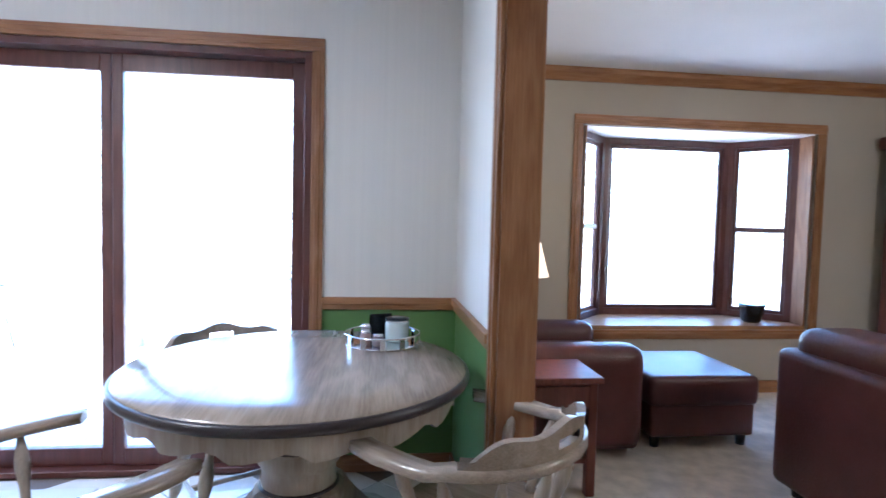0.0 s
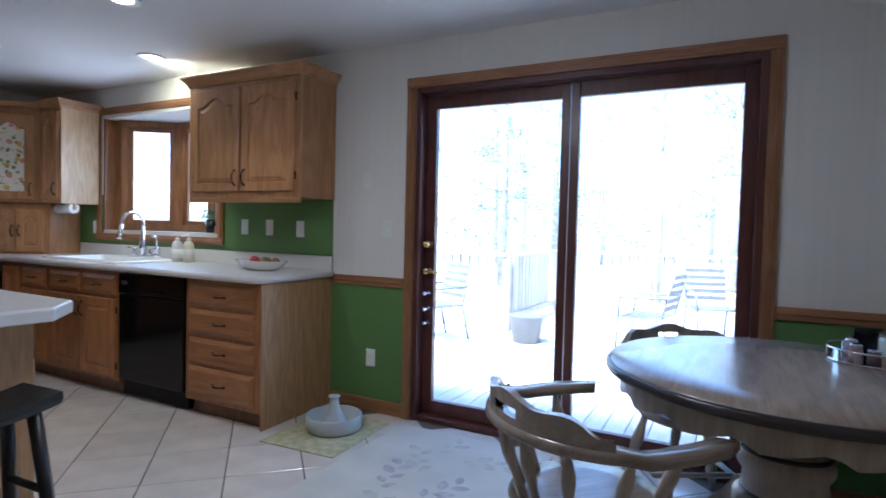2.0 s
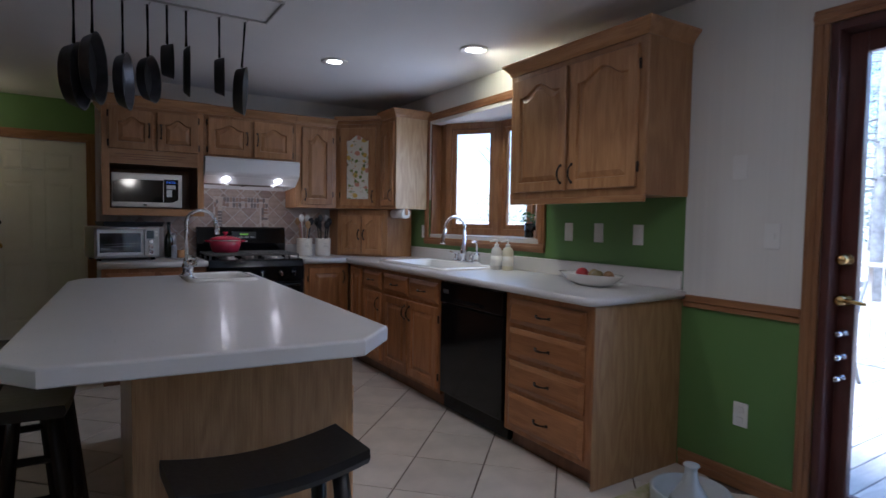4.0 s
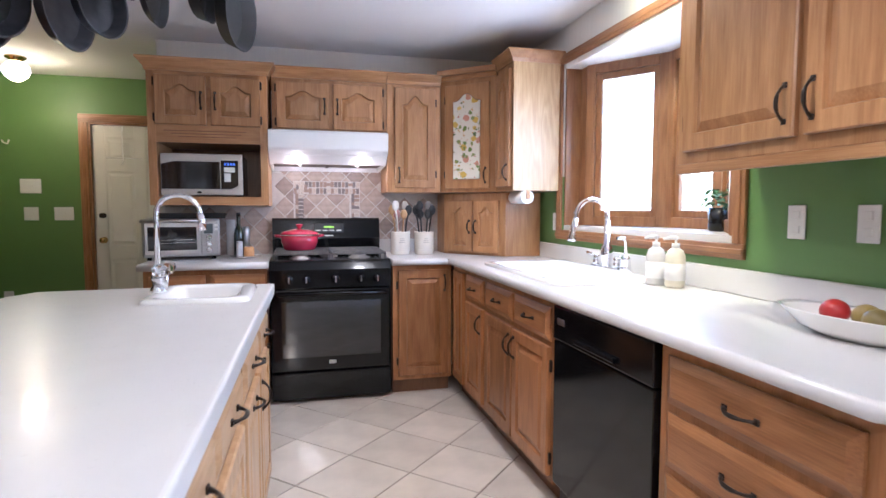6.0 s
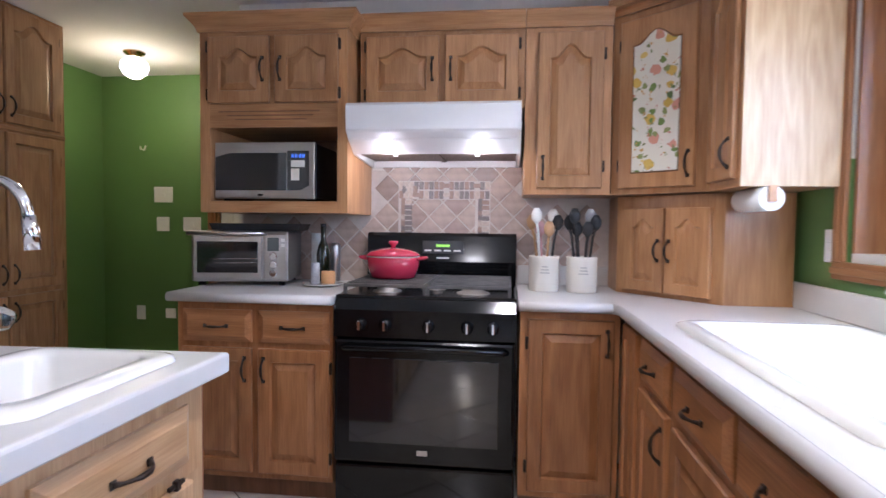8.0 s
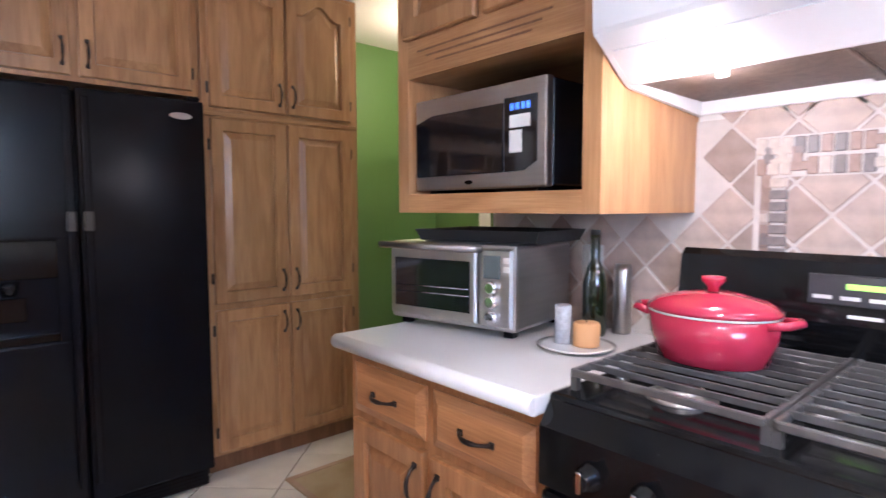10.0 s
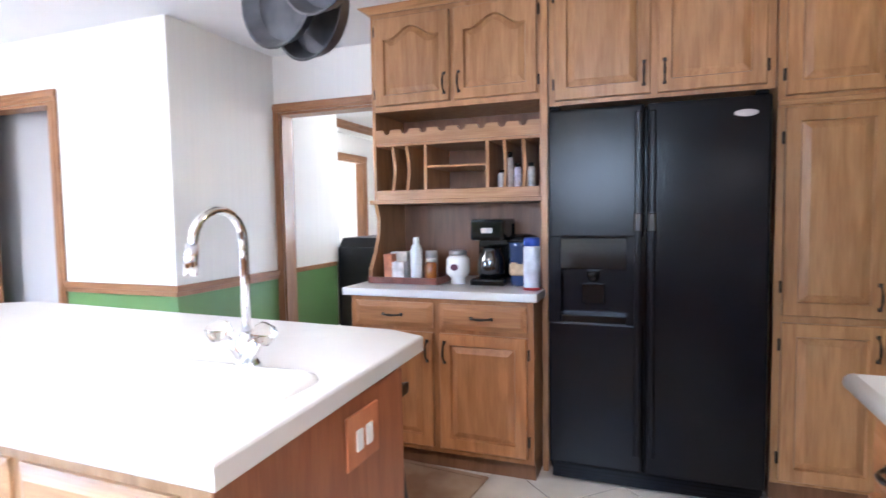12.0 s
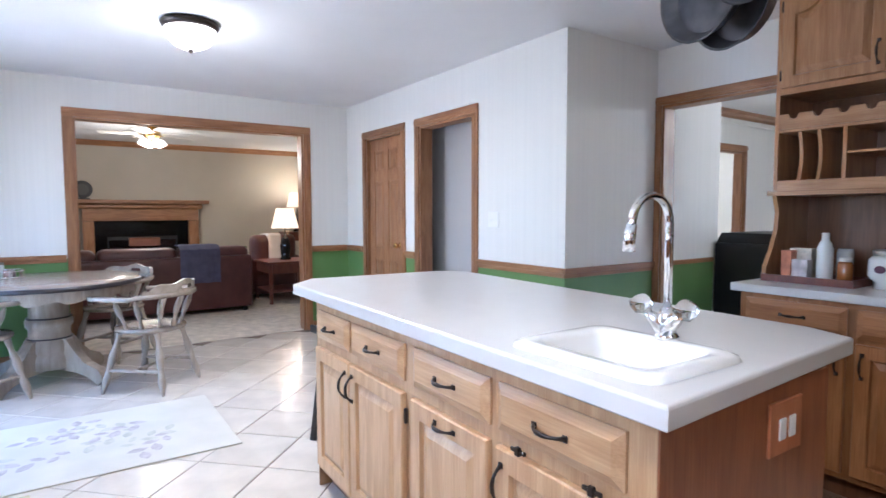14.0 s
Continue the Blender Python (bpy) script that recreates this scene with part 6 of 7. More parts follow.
# ---------------------------------------------------------------- hanging pot rack
RX, RY0, RY1, RZ = -3.60, 0.40, 1.375, 2.40
t = thing("pot_rack", pose(0, 0, 0), "hanging steel pot rack over the island", "pot rack")
for x in (RX, RX + 0.36):
    part("rail", box(x - 0.004, x + 0.004, RY0, RY1, RZ - 0.02, RZ + 0.02, bevel=0.002), steel, t)
for y in (RY0, 0.445, 0.52, RY1):
    part("cross_bar", box(RX + 0.36, RX, y - 0.004, y + 0.004, RZ - 0.02, RZ + 0.02, bevel=0.002), steel, t)
for x in (RX, RX + 0.36):
    for y in (RY0 + 0.03, RY1 - 0.03):
        part("chain", tube(bmesh.new(), [(x, y, RZ + 0.015), (x + 0.03, y, CZ)], 0.005, 6), steel, t)


def pan(x, y, drop, r, deep, turn, label, material=black_iron, tilt=0):
    """A frying pan or pot hanging by its handle from a hook on the rack."""
    t = thing("hanging_pan", pose(x, y, RZ - 0.025, 0, tilt, turn), label, "pan", "pans on the rack")
    part("hook", tube(bmesh.new(), [(0, 0, 0.035), (0.012, 0, 0.045), (0.014, 0, 0.01), (0, 0, -0.01), (-0.012, 0, 0.0)], 0.003, 6), steel, t)
    part("handle", tube(bmesh.new(), [(0, 0, 0.0), (0, 0, -0.03), (0, 0.004, -drop * 0.6), (0, 0.0, -drop)], [0.009, 0.011, 0.008, 0.012], 8, 0.6), black_satin, t)
    part("bowl", lathe(bmesh.new(), [(r * 0.8, 0), (r * 0.86, 0.006), (r, deep), (r + 0.004, deep + 0.002), (r * 0.96, deep), (r * 0.8, 0.01)], 28), material, t, at=pose(-deep / 2, 0, -drop - r, 0, 90, 0))
    return t


greymetal = mat("worn_grey_cookware", (0.09, 0.09, 0.10), 0.35, 0.7, var=0.4, scale=14)
for x, y, d, r, dp, tn, tl in ((-0.03, 1.265, 0.255, 0.135, 0.055, 72, 4), (-0.03, 1.125, 0.222, 0.105, 0.05, 78, 0), (-0.03, 0.955, 0.19, 0.135, 0.03, 84, 0), (0.0, 0.858, 0.20, 0.09, 0.055, 80, 0)):
    pan(RX + x, y, d, r, dp, tn, "dark frying pan hanging from the rack", black_iron, tl)
for x, y, d, r, dp, tn in ((-0.05, 0.77, 0.27, 0.12, 0.05, 66), (-0.06, 0.655, 0.27, 0.145, 0.05, 76), (0.17, 0.52, 0.255, 0.165, 0.05, 76), (0.11, 0.445, 0.30, 0.155, 0.06, 74)):
    pan(RX + x, y, d, r, dp, tn, "worn grey pot hanging from the rack", greymetal)


# fill lamp added inside the sink window to strengthen its daylight
d = lamp("AREA", "kitchen_window_daylight", 1.0, look(((KWIN[0] + KWIN[1]) / 2, NY + 0.02, (KWIN[2] + KWIN[3]) / 2), ((KWIN[0] + KWIN[1]) / 2, 0.0, 1.2)), (0.86, 0.93, 1.0), 0.9)


# ---------------------------------------------------------------- dining table and chairs
TX, TY = 0.575, 2.32
t = thing("dining_table", pose(TX, TY, 0), "round grey-washed pedestal table with a dark rim", "table")
AS = (1.02, 1.03)
part("tabletop", lathe(bmesh.new(), [(0.50, 0.742), (0.583, 0.742), (0.585, 0.75), (0.578, 0.768), (0.40, 0.769)], 64, flat=AS), grey_wood, t)
part("rim", lathe(bmesh.new(), [(0.575, 0.728), (0.592, 0.73), (0.597, 0.742), (0.592, 0.757), (0.583, 0.762), (0.58, 0.74)], 64, flat=AS), dark_edge, t)
bm = bmesh.new()
n = 96
top, low = [], []
for i in range(n):
    a = 2 * math.pi * i / n
    d = 0.085 + 0.018 * abs(math.sin(a * 8)) - 0.02 * (math.sin(a * 16) > 0.6)
    for lst, r, z in ((top, 0.55, 0.742), (low, 0.545, 0.742 - d)):
        lst.append(bm.verts.new((r * AS[0] * math.cos(a), r * AS[1] * math.sin(a), z)))
    for lst, r, z in ((top, 0.53, 0.742), (low, 0.53, 0.742 - d)):
        lst.append(bm.verts.new((r * AS[0] * math.cos(a), r * AS[1] * math.sin(a), z)))
for i in range(n):
    j = (i + 1) % n
    bm.faces.new((low[2 * i], low[2 * j], top[2 * j], top[2 * i]))
    bm.faces.new((low[2 * j + 1], low[2 * i + 1], top[2 * i + 1], top[2 * j + 1]))
    bm.faces.new((low[2 * i + 1], low[2 * j + 1], low[2 * j], low[2 * i]))
part("apron", bm, grey_wood_v, t, "scalloped apron")
part("pedestal", lathe(bmesh.new(), [(0.17, 0.12), (0.165, 0.2), (0.15, 0.23), (0.16, 0.25), (0.16, 0.32), (0.135, 0.34), (0.13, 0.40), (0.15, 0.43), (0.15, 0.47), (0.125, 0.50), (0.125, 0.60), (0.15, 0.66), (0.17, 0.70), (0.26, 0.742)], 28), grey_wood_v, t)
for z in (0.335, 0.485):
    part("ring", lathe(bmesh.new(), [(0.138, z - 0.008), (0.145, z), (0.138, z + 0.008)], 28), dark_edge, t)
for k in range(4):
    bm = bmesh.new()
    prof = [(0.10, 0.10), (0.10, 0.34), (0.17, 0.33), (0.24, 0.24), (0.32, 0.16), (0.42, 0.12), (0.46, 0.07), (0.46, 0.03), (0.42, 0.0), (0.39, 0.03), (0.34, 0.06), (0.24, 0.09)]
    prism(bm, prof, -0.035, 0.035, lambda a, b, c: (a, c, b))
    bmesh.ops.triangulate(bm, faces=[f for f in bm.faces if len(f.verts) > 4])
    part("foot", bm, grey_wood_v, t, at=pose(0, 0, 0, 0, 0, 45 + 90 * k))


def turned(p, q, r, beads=2, segs=9):
    """A turned spindle from p to q."""
    p, q = Vector(p), Vector(q)
    pts, rad = [], []
    for i in range(15):
        u = i / 14
        pts.append(p.lerp(q, u))
        rad.append(r * (0.62 + 0.38 * math.sin(math.pi * u) ** 0.7 + 0.22 * math.cos(u * math.pi * 2 * beads)))
    return tube(bmesh.new(), pts, rad, segs)


def captain(m, label):
    """A low-backed armchair with turned spindles, facing +y."""
    t = thing("captain_chair", m, label, "chair", "chairs round the table")
    bm = bmesh.new()
    lathe(bm, [(0.20, 0.42), (0.225, 0.425), (0.232, 0.44), (0.225, 0.455), (0.17, 0.452), (0.02, 0.448)], 36, flat=(1.02, 1.0))
    part("seat", bm, grey_wood, t)
    for x in (-1, 1):
        for y in (-1, 1):
            part("leg", turned((x * 0.14, y * 0.14, 0.43), (x * 0.225, y * 0.225, 0.0), 0.024, 2.5), grey_wood_v, t)
        part("stretcher", turned((x * 0.195, -0.195, 0.16), (x * 0.195, 0.195, 0.16), 0.014, 1), grey_wood_v, t)
    part("stretcher", turned((-0.195, 0.0, 0.16), (0.195, 0.0, 0.16), 0.014, 1), grey_wood_v, t)
    bow = [(0.245, 0.23), (0.262, 0.17), (0.27, 0.09), (0.268, 0.0)] + [(0.268 * math.cos(radians(a)), 0.268 * math.sin(radians(a))) for a in range(-12, -170, -12)] + [(-0.268, 0.0), (-0.27, 0.09), (-0.262, 0.17), (-0.245, 0.23)]
    bow = [(x * 1.13, y) for x, y in bow]
    k = len(bow)
    bm = bmesh.new()
    rings = []
    for i, (x, y) in enumerate(bow):
        e = min(i, k - 1 - i)
        w = 0.032 if e > 3 else 0.03 + 0.006 * (2 - abs(e - 1.5))
        d = Vector((x, y)).normalized()
        z = 0.665 + 0.012 * (e > 4)
        rings.append([bm.verts.new((x + d.x * s * w, y + d.y * s * w, z + h)) for s, h in ((-1, 0.0), (-0.9, 0.024), (0.9, 0.024), (1, 0.0), (0.8, -0.006), (-0.8, -0.006))])
    for p, q in zip(rings, rings[1:]):
        for i in range(6):
            f = bm.faces.new((p[i], p[(i + 1) % 6], q[(i + 1) % 6], q[i]))
            f.smooth = True
    bm.faces.new(rings[0])
    bm.faces.new(rings[-1][::-1])
    bmesh.ops.recalc_face_normals(bm, faces=bm.faces)
    part("arm_rail", bm, grey_wood, t)
    bm = bmesh.new()
    cols = []
    for i in range(25):
        u = i / 24 * 2 - 1
        a = radians(-90 + u * 62)
        h = 0.69 + 0.088 * max(0.0, 1 - abs(u) ** 3.2) + 0.012 * math.cos(u * 9) * (abs(u) < 0.9)
        c = []
        for r in (0.262, 0.286):
            c.append([bm.verts.new((r * 1.13 * math.cos(a), r * math.sin(a) - 0.02 * (z - 0.69), z)) for z in (0.688, 0.722, min(h, 0.748), h)])
        cols.append((c, u))
    for (p, u), (q, v) in zip(cols, cols[1:]):
        slot = abs((u + v) / 2) < 0.2
        for s in (0, 1):
            for z in range(3):
                if slot and z == 1:
                    continue
                bm.faces.new((p[s][z], q[s][z], q[s][z + 1], p[s][z + 1]))
        bm.faces.new((p[0][3], q[0][3], q[1][3], p[1][3]))
        bm.faces.new((p[0][0], q[0][0], q[1][0], p[1][0]))
        if slot:
            bm.faces.new((p[0][1], q[0][1], q[1][1], p[1][1]))
            bm.faces.new((p[0][2], q[0][2], q[1][2], p[1][2]))
    for (p, u) in (cols[0], cols[-1]):
        bm.faces.new((p[0][0], p[0][3], p[1][3], p[1][0]))
    bmesh.ops.recalc_face_normals(bm, faces=bm.faces)
    part("crest", bm, grey_wood, t, "cut-out crest rail with a hand slot")
    for a in (15, -18, -50, -78, -102, -130, -162, 165):
        x, y = math.cos(radians(a)), math.sin(radians(a))
        part("spindle", turned((0.195 * x, 0.195 * y, 0.45), (0.30 * x, 0.268 * y, 0.668), 0.0165, 1.5), grey_wood_v, t)
    return t


chair = captain(pose(0.03, 1.71, 0, 0, 0, -41), "grey-washed wooden captain's chair with turned spindles")
copy_thing(chair, pose(1.15, 1.865, 0, 0, 0, 44))
copy_thing(chair, pose(0.26, 2.74, 0, 0, 0, -150))

# tray with jars on the table
t = thing("serving_tray", pose(0.87, 2.62, 0.77), "round chrome gallery tray on the table", "tray")
part("base", lathe(bmesh.new(), [(0.15, 0), (0.155, 0.004), (0.15, 0.008)], 36), chrome, t)
bm = bmesh.new()
tube(bm, [(0.155 * math.cos(radians(a)), 0.155 * math.sin(radians(a)), 0.048) for a in range(0, 361, 10)], 0.004, 6)
part("gallery", bm, chrome, t)
for k in range(12):
    a = radians(30 * k)
    part("post", box(-0.012, 0.012, -0.002, 0.002, 0.006, 0.048), chrome, t, at=pose(0.153 * math.cos(a), 0.153 * math.sin(a), 0, 0, 0, 30 * k + 90))
t = jar("candle_jar", 0.93, 2.64, 0.779, [(0.045, 0), (0.05, 0.006), (0.05, 0.075), (0.046, 0.085)], mat("pale_aqua_glass", (0.55, 0.64, 0.62), 0.12, coat=0.5), "pale glass candle jar on a tray", "jar", extra=[("lid", [(0.05, 0.085), (0.05, 0.098), (0.02, 0.1)], clear)])
for x, y, h, c in ((0.80, 2.57, 0.06, (0.35, 0.22, 0.18)), (0.85, 2.54, 0.05, (0.12, 0.08, 0.09)), (0.80, 2.66, 0.065, (0.30, 0.20, 0.20))):
    jar("spice_shaker", x, y, 0.779, [(0.022, 0), (0.023, 0.004), (0.02, h * 0.8)], mat("shaker_contents", c, 0.3), "small glass shaker on a tray", "shaker", 16, [("lid", [(0.021, h * 0.8), (0.018, h)], chrome)])
t = thing("phone", pose(0.86, 2.74, 0.845, 20, 0, 15), "dark phone leaning on the tray", "phone")
part("slab", box(-0.05, 0.05, -0.004, 0.004, -0.07, 0.035, bevel=0.003), black_gloss, t)


def stool(m, label):
    """A black saddle stool: dished seat and four splayed legs with rungs. Long side along y."""
    t = thing("saddle_stool", m, label, "stool", "island stools")
    bm = bmesh.new()
    rows = []
    for i in range(13):
        u = i / 12 * 2 - 1
        z = 0.60 + 0.028 * u * u
        rows.append([bm.verts.new((x, 0.235 * u, z + h)) for x, h in ((-0.115, 0.0), (-0.11, 0.022), (0.11, 0.022), (0.115, 0.0), (0.105, -0.018), (-0.105, -0.018))])
    for p, q in zip(rows, rows[1:]):
        for k in range(6):
            f = bm.faces.new((p[k], p[(k + 1) % 6], q[(k + 1) % 6], q[k]))
    bm.faces.new(rows[0])
    bm.faces.new(rows[-1][::-1])
    bmesh.ops.recalc_face_normals(bm, faces=bm.faces)
    part("seat", bm, black_wood, t)
    def leg(a, b, w):
        bm = bmesh.new()
        tube(bm, [a, b], [w * 1.25, w * 1.25], 4)
        return bm
    for x in (-1, 1):
        for y in (-1, 1):
            part("leg", leg((x * 0.075, y * 0.165, 0.60), (x * 0.135, y * 0.215, 0.0), 0.019), black_wood, t)
        part("rung", leg((x * 0.115, -0.198, 0.2), (x * 0.115, 0.198, 0.2), 0.013), black_wood, t)
    for y in (-1, 1):
        part("rung", leg((-0.10, y * 0.187, 0.33), (0.10, y * 0.187, 0.33), 0.013), black_wood, t)
    return t


st = stool(pose(-1.68, 0.885, 0, 0, 0, 3), "black saddle stool at the end of the island")
copy_thing(st, pose(-2.62, 0.33, 0, 0, 0, 87))
copy_thing(st, pose(-3.40, 0.22, 0, 0, 0, 92))


# ---------------------------------------------------------------- rugs and the water bowl
def printed_rug(name, base, ink, ink2, scale):
    m = bpy.data.materials.new(name)
    m.use_nodes = True
    n, l = m.node_tree.nodes, m.node_tree.links
    b = n["Principled BSDF"]
    tc = n.new("ShaderNodeTexCoord")
    ns = n.new("ShaderNodeTexNoise")
    ns.inputs["Scale"].default_value = scale * 0.5
    ns.inputs["Detail"].default_value = 3
    l.new(tc.outputs["Object"], ns.inputs["Vector"])
    rp = n.new("ShaderNodeValToRGB")
    rp.color_ramp.elements[0].position, rp.color_ramp.elements[1].position = 0.38, 0.62
    rp.color_ramp.elements[0].color, rp.color_ramp.elements[1].color = (*base, 1), (*ink2, 1)
    l.new(ns.outputs["Fac"], rp.inputs["Fac"])
    l.new(rp.outputs["Color"], b.inputs["Base Color"])
    fine = n.new("ShaderNodeTexNoise")
    fine.inputs["Scale"].default_value = 400
    l.new(tc.outputs["Object"], fine.inputs["Vector"])
    bp = n.new("ShaderNodeBump")
    bp.inputs["Strength"].default_value = 0.5
    bp.inputs["Distance"].default_value = 0.003
    l.new(fine.outputs["Fac"], bp.inputs["Height"])
    l.new(bp.outputs[0], b.inputs["Normal"])
    b.inputs["Roughness"].default_value = 0.95
    return m


def leaf_shape(bm, x, y, a, s, z):
    out = [(0, 0), (0.3, 0.22), (0.6, 0.26), (0.85, 0.14), (1.0, 0), (0.85, -0.14), (0.6, -0.26), (0.3, -0.22)]
    vs = [bm.verts.new((x + s * (u * math.cos(a) - v * math.sin(a)), y + s * (u * math.sin(a) + v * math.cos(a)), z)) for u, v in out]
    bm.faces.new(vs)


RUG = (-1.39, -0.43, 1.45, 3.0)
for m, w, d, cols, l in ((pose(-3.05, -0.27, 0, 0, 0, -6), 1.35, 0.66, ((0.30, 0.17, 0.10), (0.46, 0.33, 0.22)), "brown and tan patterned runner rug on kitchen tiles"),
                         (pose(-5.78, -0.05, 0, 0, 0, 0), 1.15, 0.80, ((0.34, 0.24, 0.12), (0.44, 0.34, 0.20)), "tan woven entry rug on pale tiles")):
    t = thing("floor_rug", m, l, "rug")
    part("rug_body", box(-w / 2, w / 2, -d / 2, d / 2, 0.001, 0.010, bevel=0.003), printed_rug("woven_rug", cols[0], cols[0], cols[1], 7), t)
    part("border", bx(bx(bx(box(-w / 2, w / 2, -d / 2, -d / 2 + 0.03, 0.009, 0.012), -w / 2, w / 2, d / 2 - 0.03, d / 2, 0.009, 0.012), -w / 2, -w / 2 + 0.03, -d / 2 + 0.03, d / 2 - 0.03, 0.009, 0.012), w / 2 - 0.03, w / 2, -d / 2 + 0.03, d / 2 - 0.03, 0.009, 0.012), bpy.data.materials["woven_rug"], t, "plain tan border")
t = thing("area_rug", pose(0, 0, 0), "pale beige rug with sprays of mauve leaves", "rug")
part("rug_body", box(RUG[0], RUG[1], RUG[2], RUG[3], 0.001, 0.009, bevel=0.003), printed_rug("pale_rug", (0.66, 0.62, 0.54), (0.3, 0.25, 0.25), (0.58, 0.55, 0.47), 5), t)
rnd = random.Random(4)
mauve, sage = mat("mauve_print", (0.50, 0.45, 0.44), 0.95, var=0.25, scale=20), mat("sage_print", (0.55, 0.53, 0.44), 0.95, var=0.2, scale=20)
for mt, cnt in ((mauve, 5), (sage, 6)):
    for k in range(cnt):
        bm = bmesh.new()
        x, y, a = rnd.uniform(RUG[0] + 0.25, RUG[1] - 0.25), rnd.uniform(RUG[2] + 0.2, RUG[3] - 0.25), rnd.uniform(0, 6.28)
        for i in range(6):
            s = -0.03 + i * 0.075
            px, py = x + s * math.cos(a) * 0.7, y + s * math.sin(a) * 0.7
            if not (RUG[0] + 0.12 < px < RUG[1] - 0.12 and RUG[2] + 0.12 < py < RUG[3] - 0.12):
                continue
            leaf_shape(bm, px, py, a + (0.75 if i % 2 else -0.75), rnd.uniform(0.08, 0.115), 0.0098 + 0.0002 * (k % 3))
        if bm.faces:
            part("leaf_print", bm, mt, t, "woven leaf spray")
t = thing("pet_mat", pose(-1.70, 2.665, 0, 0, 0, 3), "yellow-green floral mat under a water bowl", "mat")
part("mat", box(-0.25, 0.25, -0.30, 0.30, 0.001, 0.007, bevel=0.002), printed_rug("mat_print", (0.42, 0.42, 0.20), (0.3, 0.3, 0.1), (0.58, 0.52, 0.36), 38), t)
t = thing("water_bowl", pose(-1.70, 2.72, 0.008), "round white pet water bowl with a cone fountain", "bowl")
bowl_m = mat("pale_grey_plastic", (0.50, 0.53, 0.53), 0.35, var=0.04)
part("bowl", lathe(bmesh.new(), [(0.15, 0), (0.165, 0.01), (0.168, 0.085), (0.162, 0.092), (0.152, 0.088), (0.148, 0.03), (0.02, 0.025)], 36), bowl_m, t)
part("cone", lathe(bmesh.new(), [(0.09, 0.026), (0.075, 0.06), (0.035, 0.12), (0.026, 0.17), (0.026, 0.185), (0.036, 0.195), (0.034, 0.2), (0.01, 0.198)], 26), bowl_m, t)

# ---------------------------------------------------------------- family room
def cushion(bm, x0, x1, y0, y1, z0, z1, r):
    """A soft block with rounded edges and a crowned top."""
    return bx(bm, x0, x1, y0, y1, z0, z1, r, 4)


def soft(name, parent, a, r, material=leather, label=""):
    bm = cushion(bmesh.new(), *a, r)
    for f in bm.faces:
        f.smooth = True
    return part(name, bm, material, parent, label)


t = thing("leather_sofa", pose(2.78, 0.22, 0), "long oxblood leather sofa seen from behind", "sofa")
L = 2.56
soft("base", t, (0.04, 0.92, 0.0, L, 0.06, 0.42), 0.04)
bk = soft("backrest", t, (0.0, 0.28, 0.0, L, 0.06, 0.72), 0.05)
for k in range(3):
    soft("back_cushion", bk, (0.05, 0.40, 0.03 + k * (L - 0.06) / 3, 0.02 + (k + 1) * (L - 0.06) / 3, 0.58, 0.83), 0.09)
    soft("seat_cushion", t, (0.30, 0.95, 0.22 + k * (L - 0.44) / 3, 0.21 + (k + 1) * (L - 0.44) / 3, 0.40, 0.52), 0.05)
for y in (0, L - 0.22):
    soft("arm", t, (0.02, 0.95, y, y + 0.22, 0.06, 0.64), 0.08)
for x in (0.1, 0.85):
    for y in (0.08, L - 0.08):
        part("foot", lathe(bmesh.new(), [(0.03, 0), (0.035, 0.06)], 12, (x, y, 0.005)), black_wood, t)
t = thing("throw_blanket", pose(2.78, 0.62, 0), "slate blue throw folded over the sofa back", "blanket")
bm = bmesh.new()
prof = [(-0.022, 0.40), (-0.024, 0.70), (-0.008, 0.80), (0.07, 0.845), (0.2, 0.85), (0.38, 0.84)]
for (a, b), (c, d) in zip(prof, prof[1:]):
    for k in range(6):
        y0, y1 = k * 0.075, (k + 1) * 0.075
        o = 0.006 * (k % 2)
        bm.faces.new([bm.verts.new(p) for p in ((a - o, y0, b + o), (a - 0.006 + o, y1, b + 0.006 - o), (c - 0.006 + o, y1, d + 0.006 - o), (c - o, y0, d + o))])
bmesh.ops.remove_doubles(bm, verts=bm.verts, dist=0.014)
bmesh.ops.solidify(bm, geom=bm.faces, thickness=0.012)
part("cloth", bm, mat("slate_blue_fleece", (0.085, 0.08, 0.13), 0.95, var=0.2, scale=12, bump=0.5), t)

t = thing("leather_armchair", pose(1.46, 3.14, 0), "rounded oxblood leather armchair beside the bay window", "armchair")
soft("base", t, (0.05, 0.84, 0.02, 0.92, 0.05, 0.42), 0.05)
soft("backrest", t, (0.0, 0.28, 0.1, 0.84, 0.2, 0.86), 0.11)
soft("seat_cushion", t, (0.25, 0.84, 0.2, 0.74, 0.40, 0.52), 0.06)
for y in (0.0, 0.72):
    soft("arm", t, (0.06, 0.86, y, y + 0.22, 0.05, 0.63), 0.1)
t = thing("leather_ottoman", pose(2.40, 3.26, 0), "oxblood leather ottoman in front of the armchair", "ottoman")
soft("base", t, (0.02, 0.66, 0.02, 0.66, 0.07, 0.27), 0.025)
soft("cushion", t, (0.0, 0.68, 0.0, 0.68, 0.25, 0.43), 0.05)
for x in (0.07, 0.61):
    for y in (0.07, 0.61):
        part("foot", lathe(bmesh.new(), [(0.025, 0), (0.03, 0.075)], 10, (x, y, 0.005)), black_wood, t)


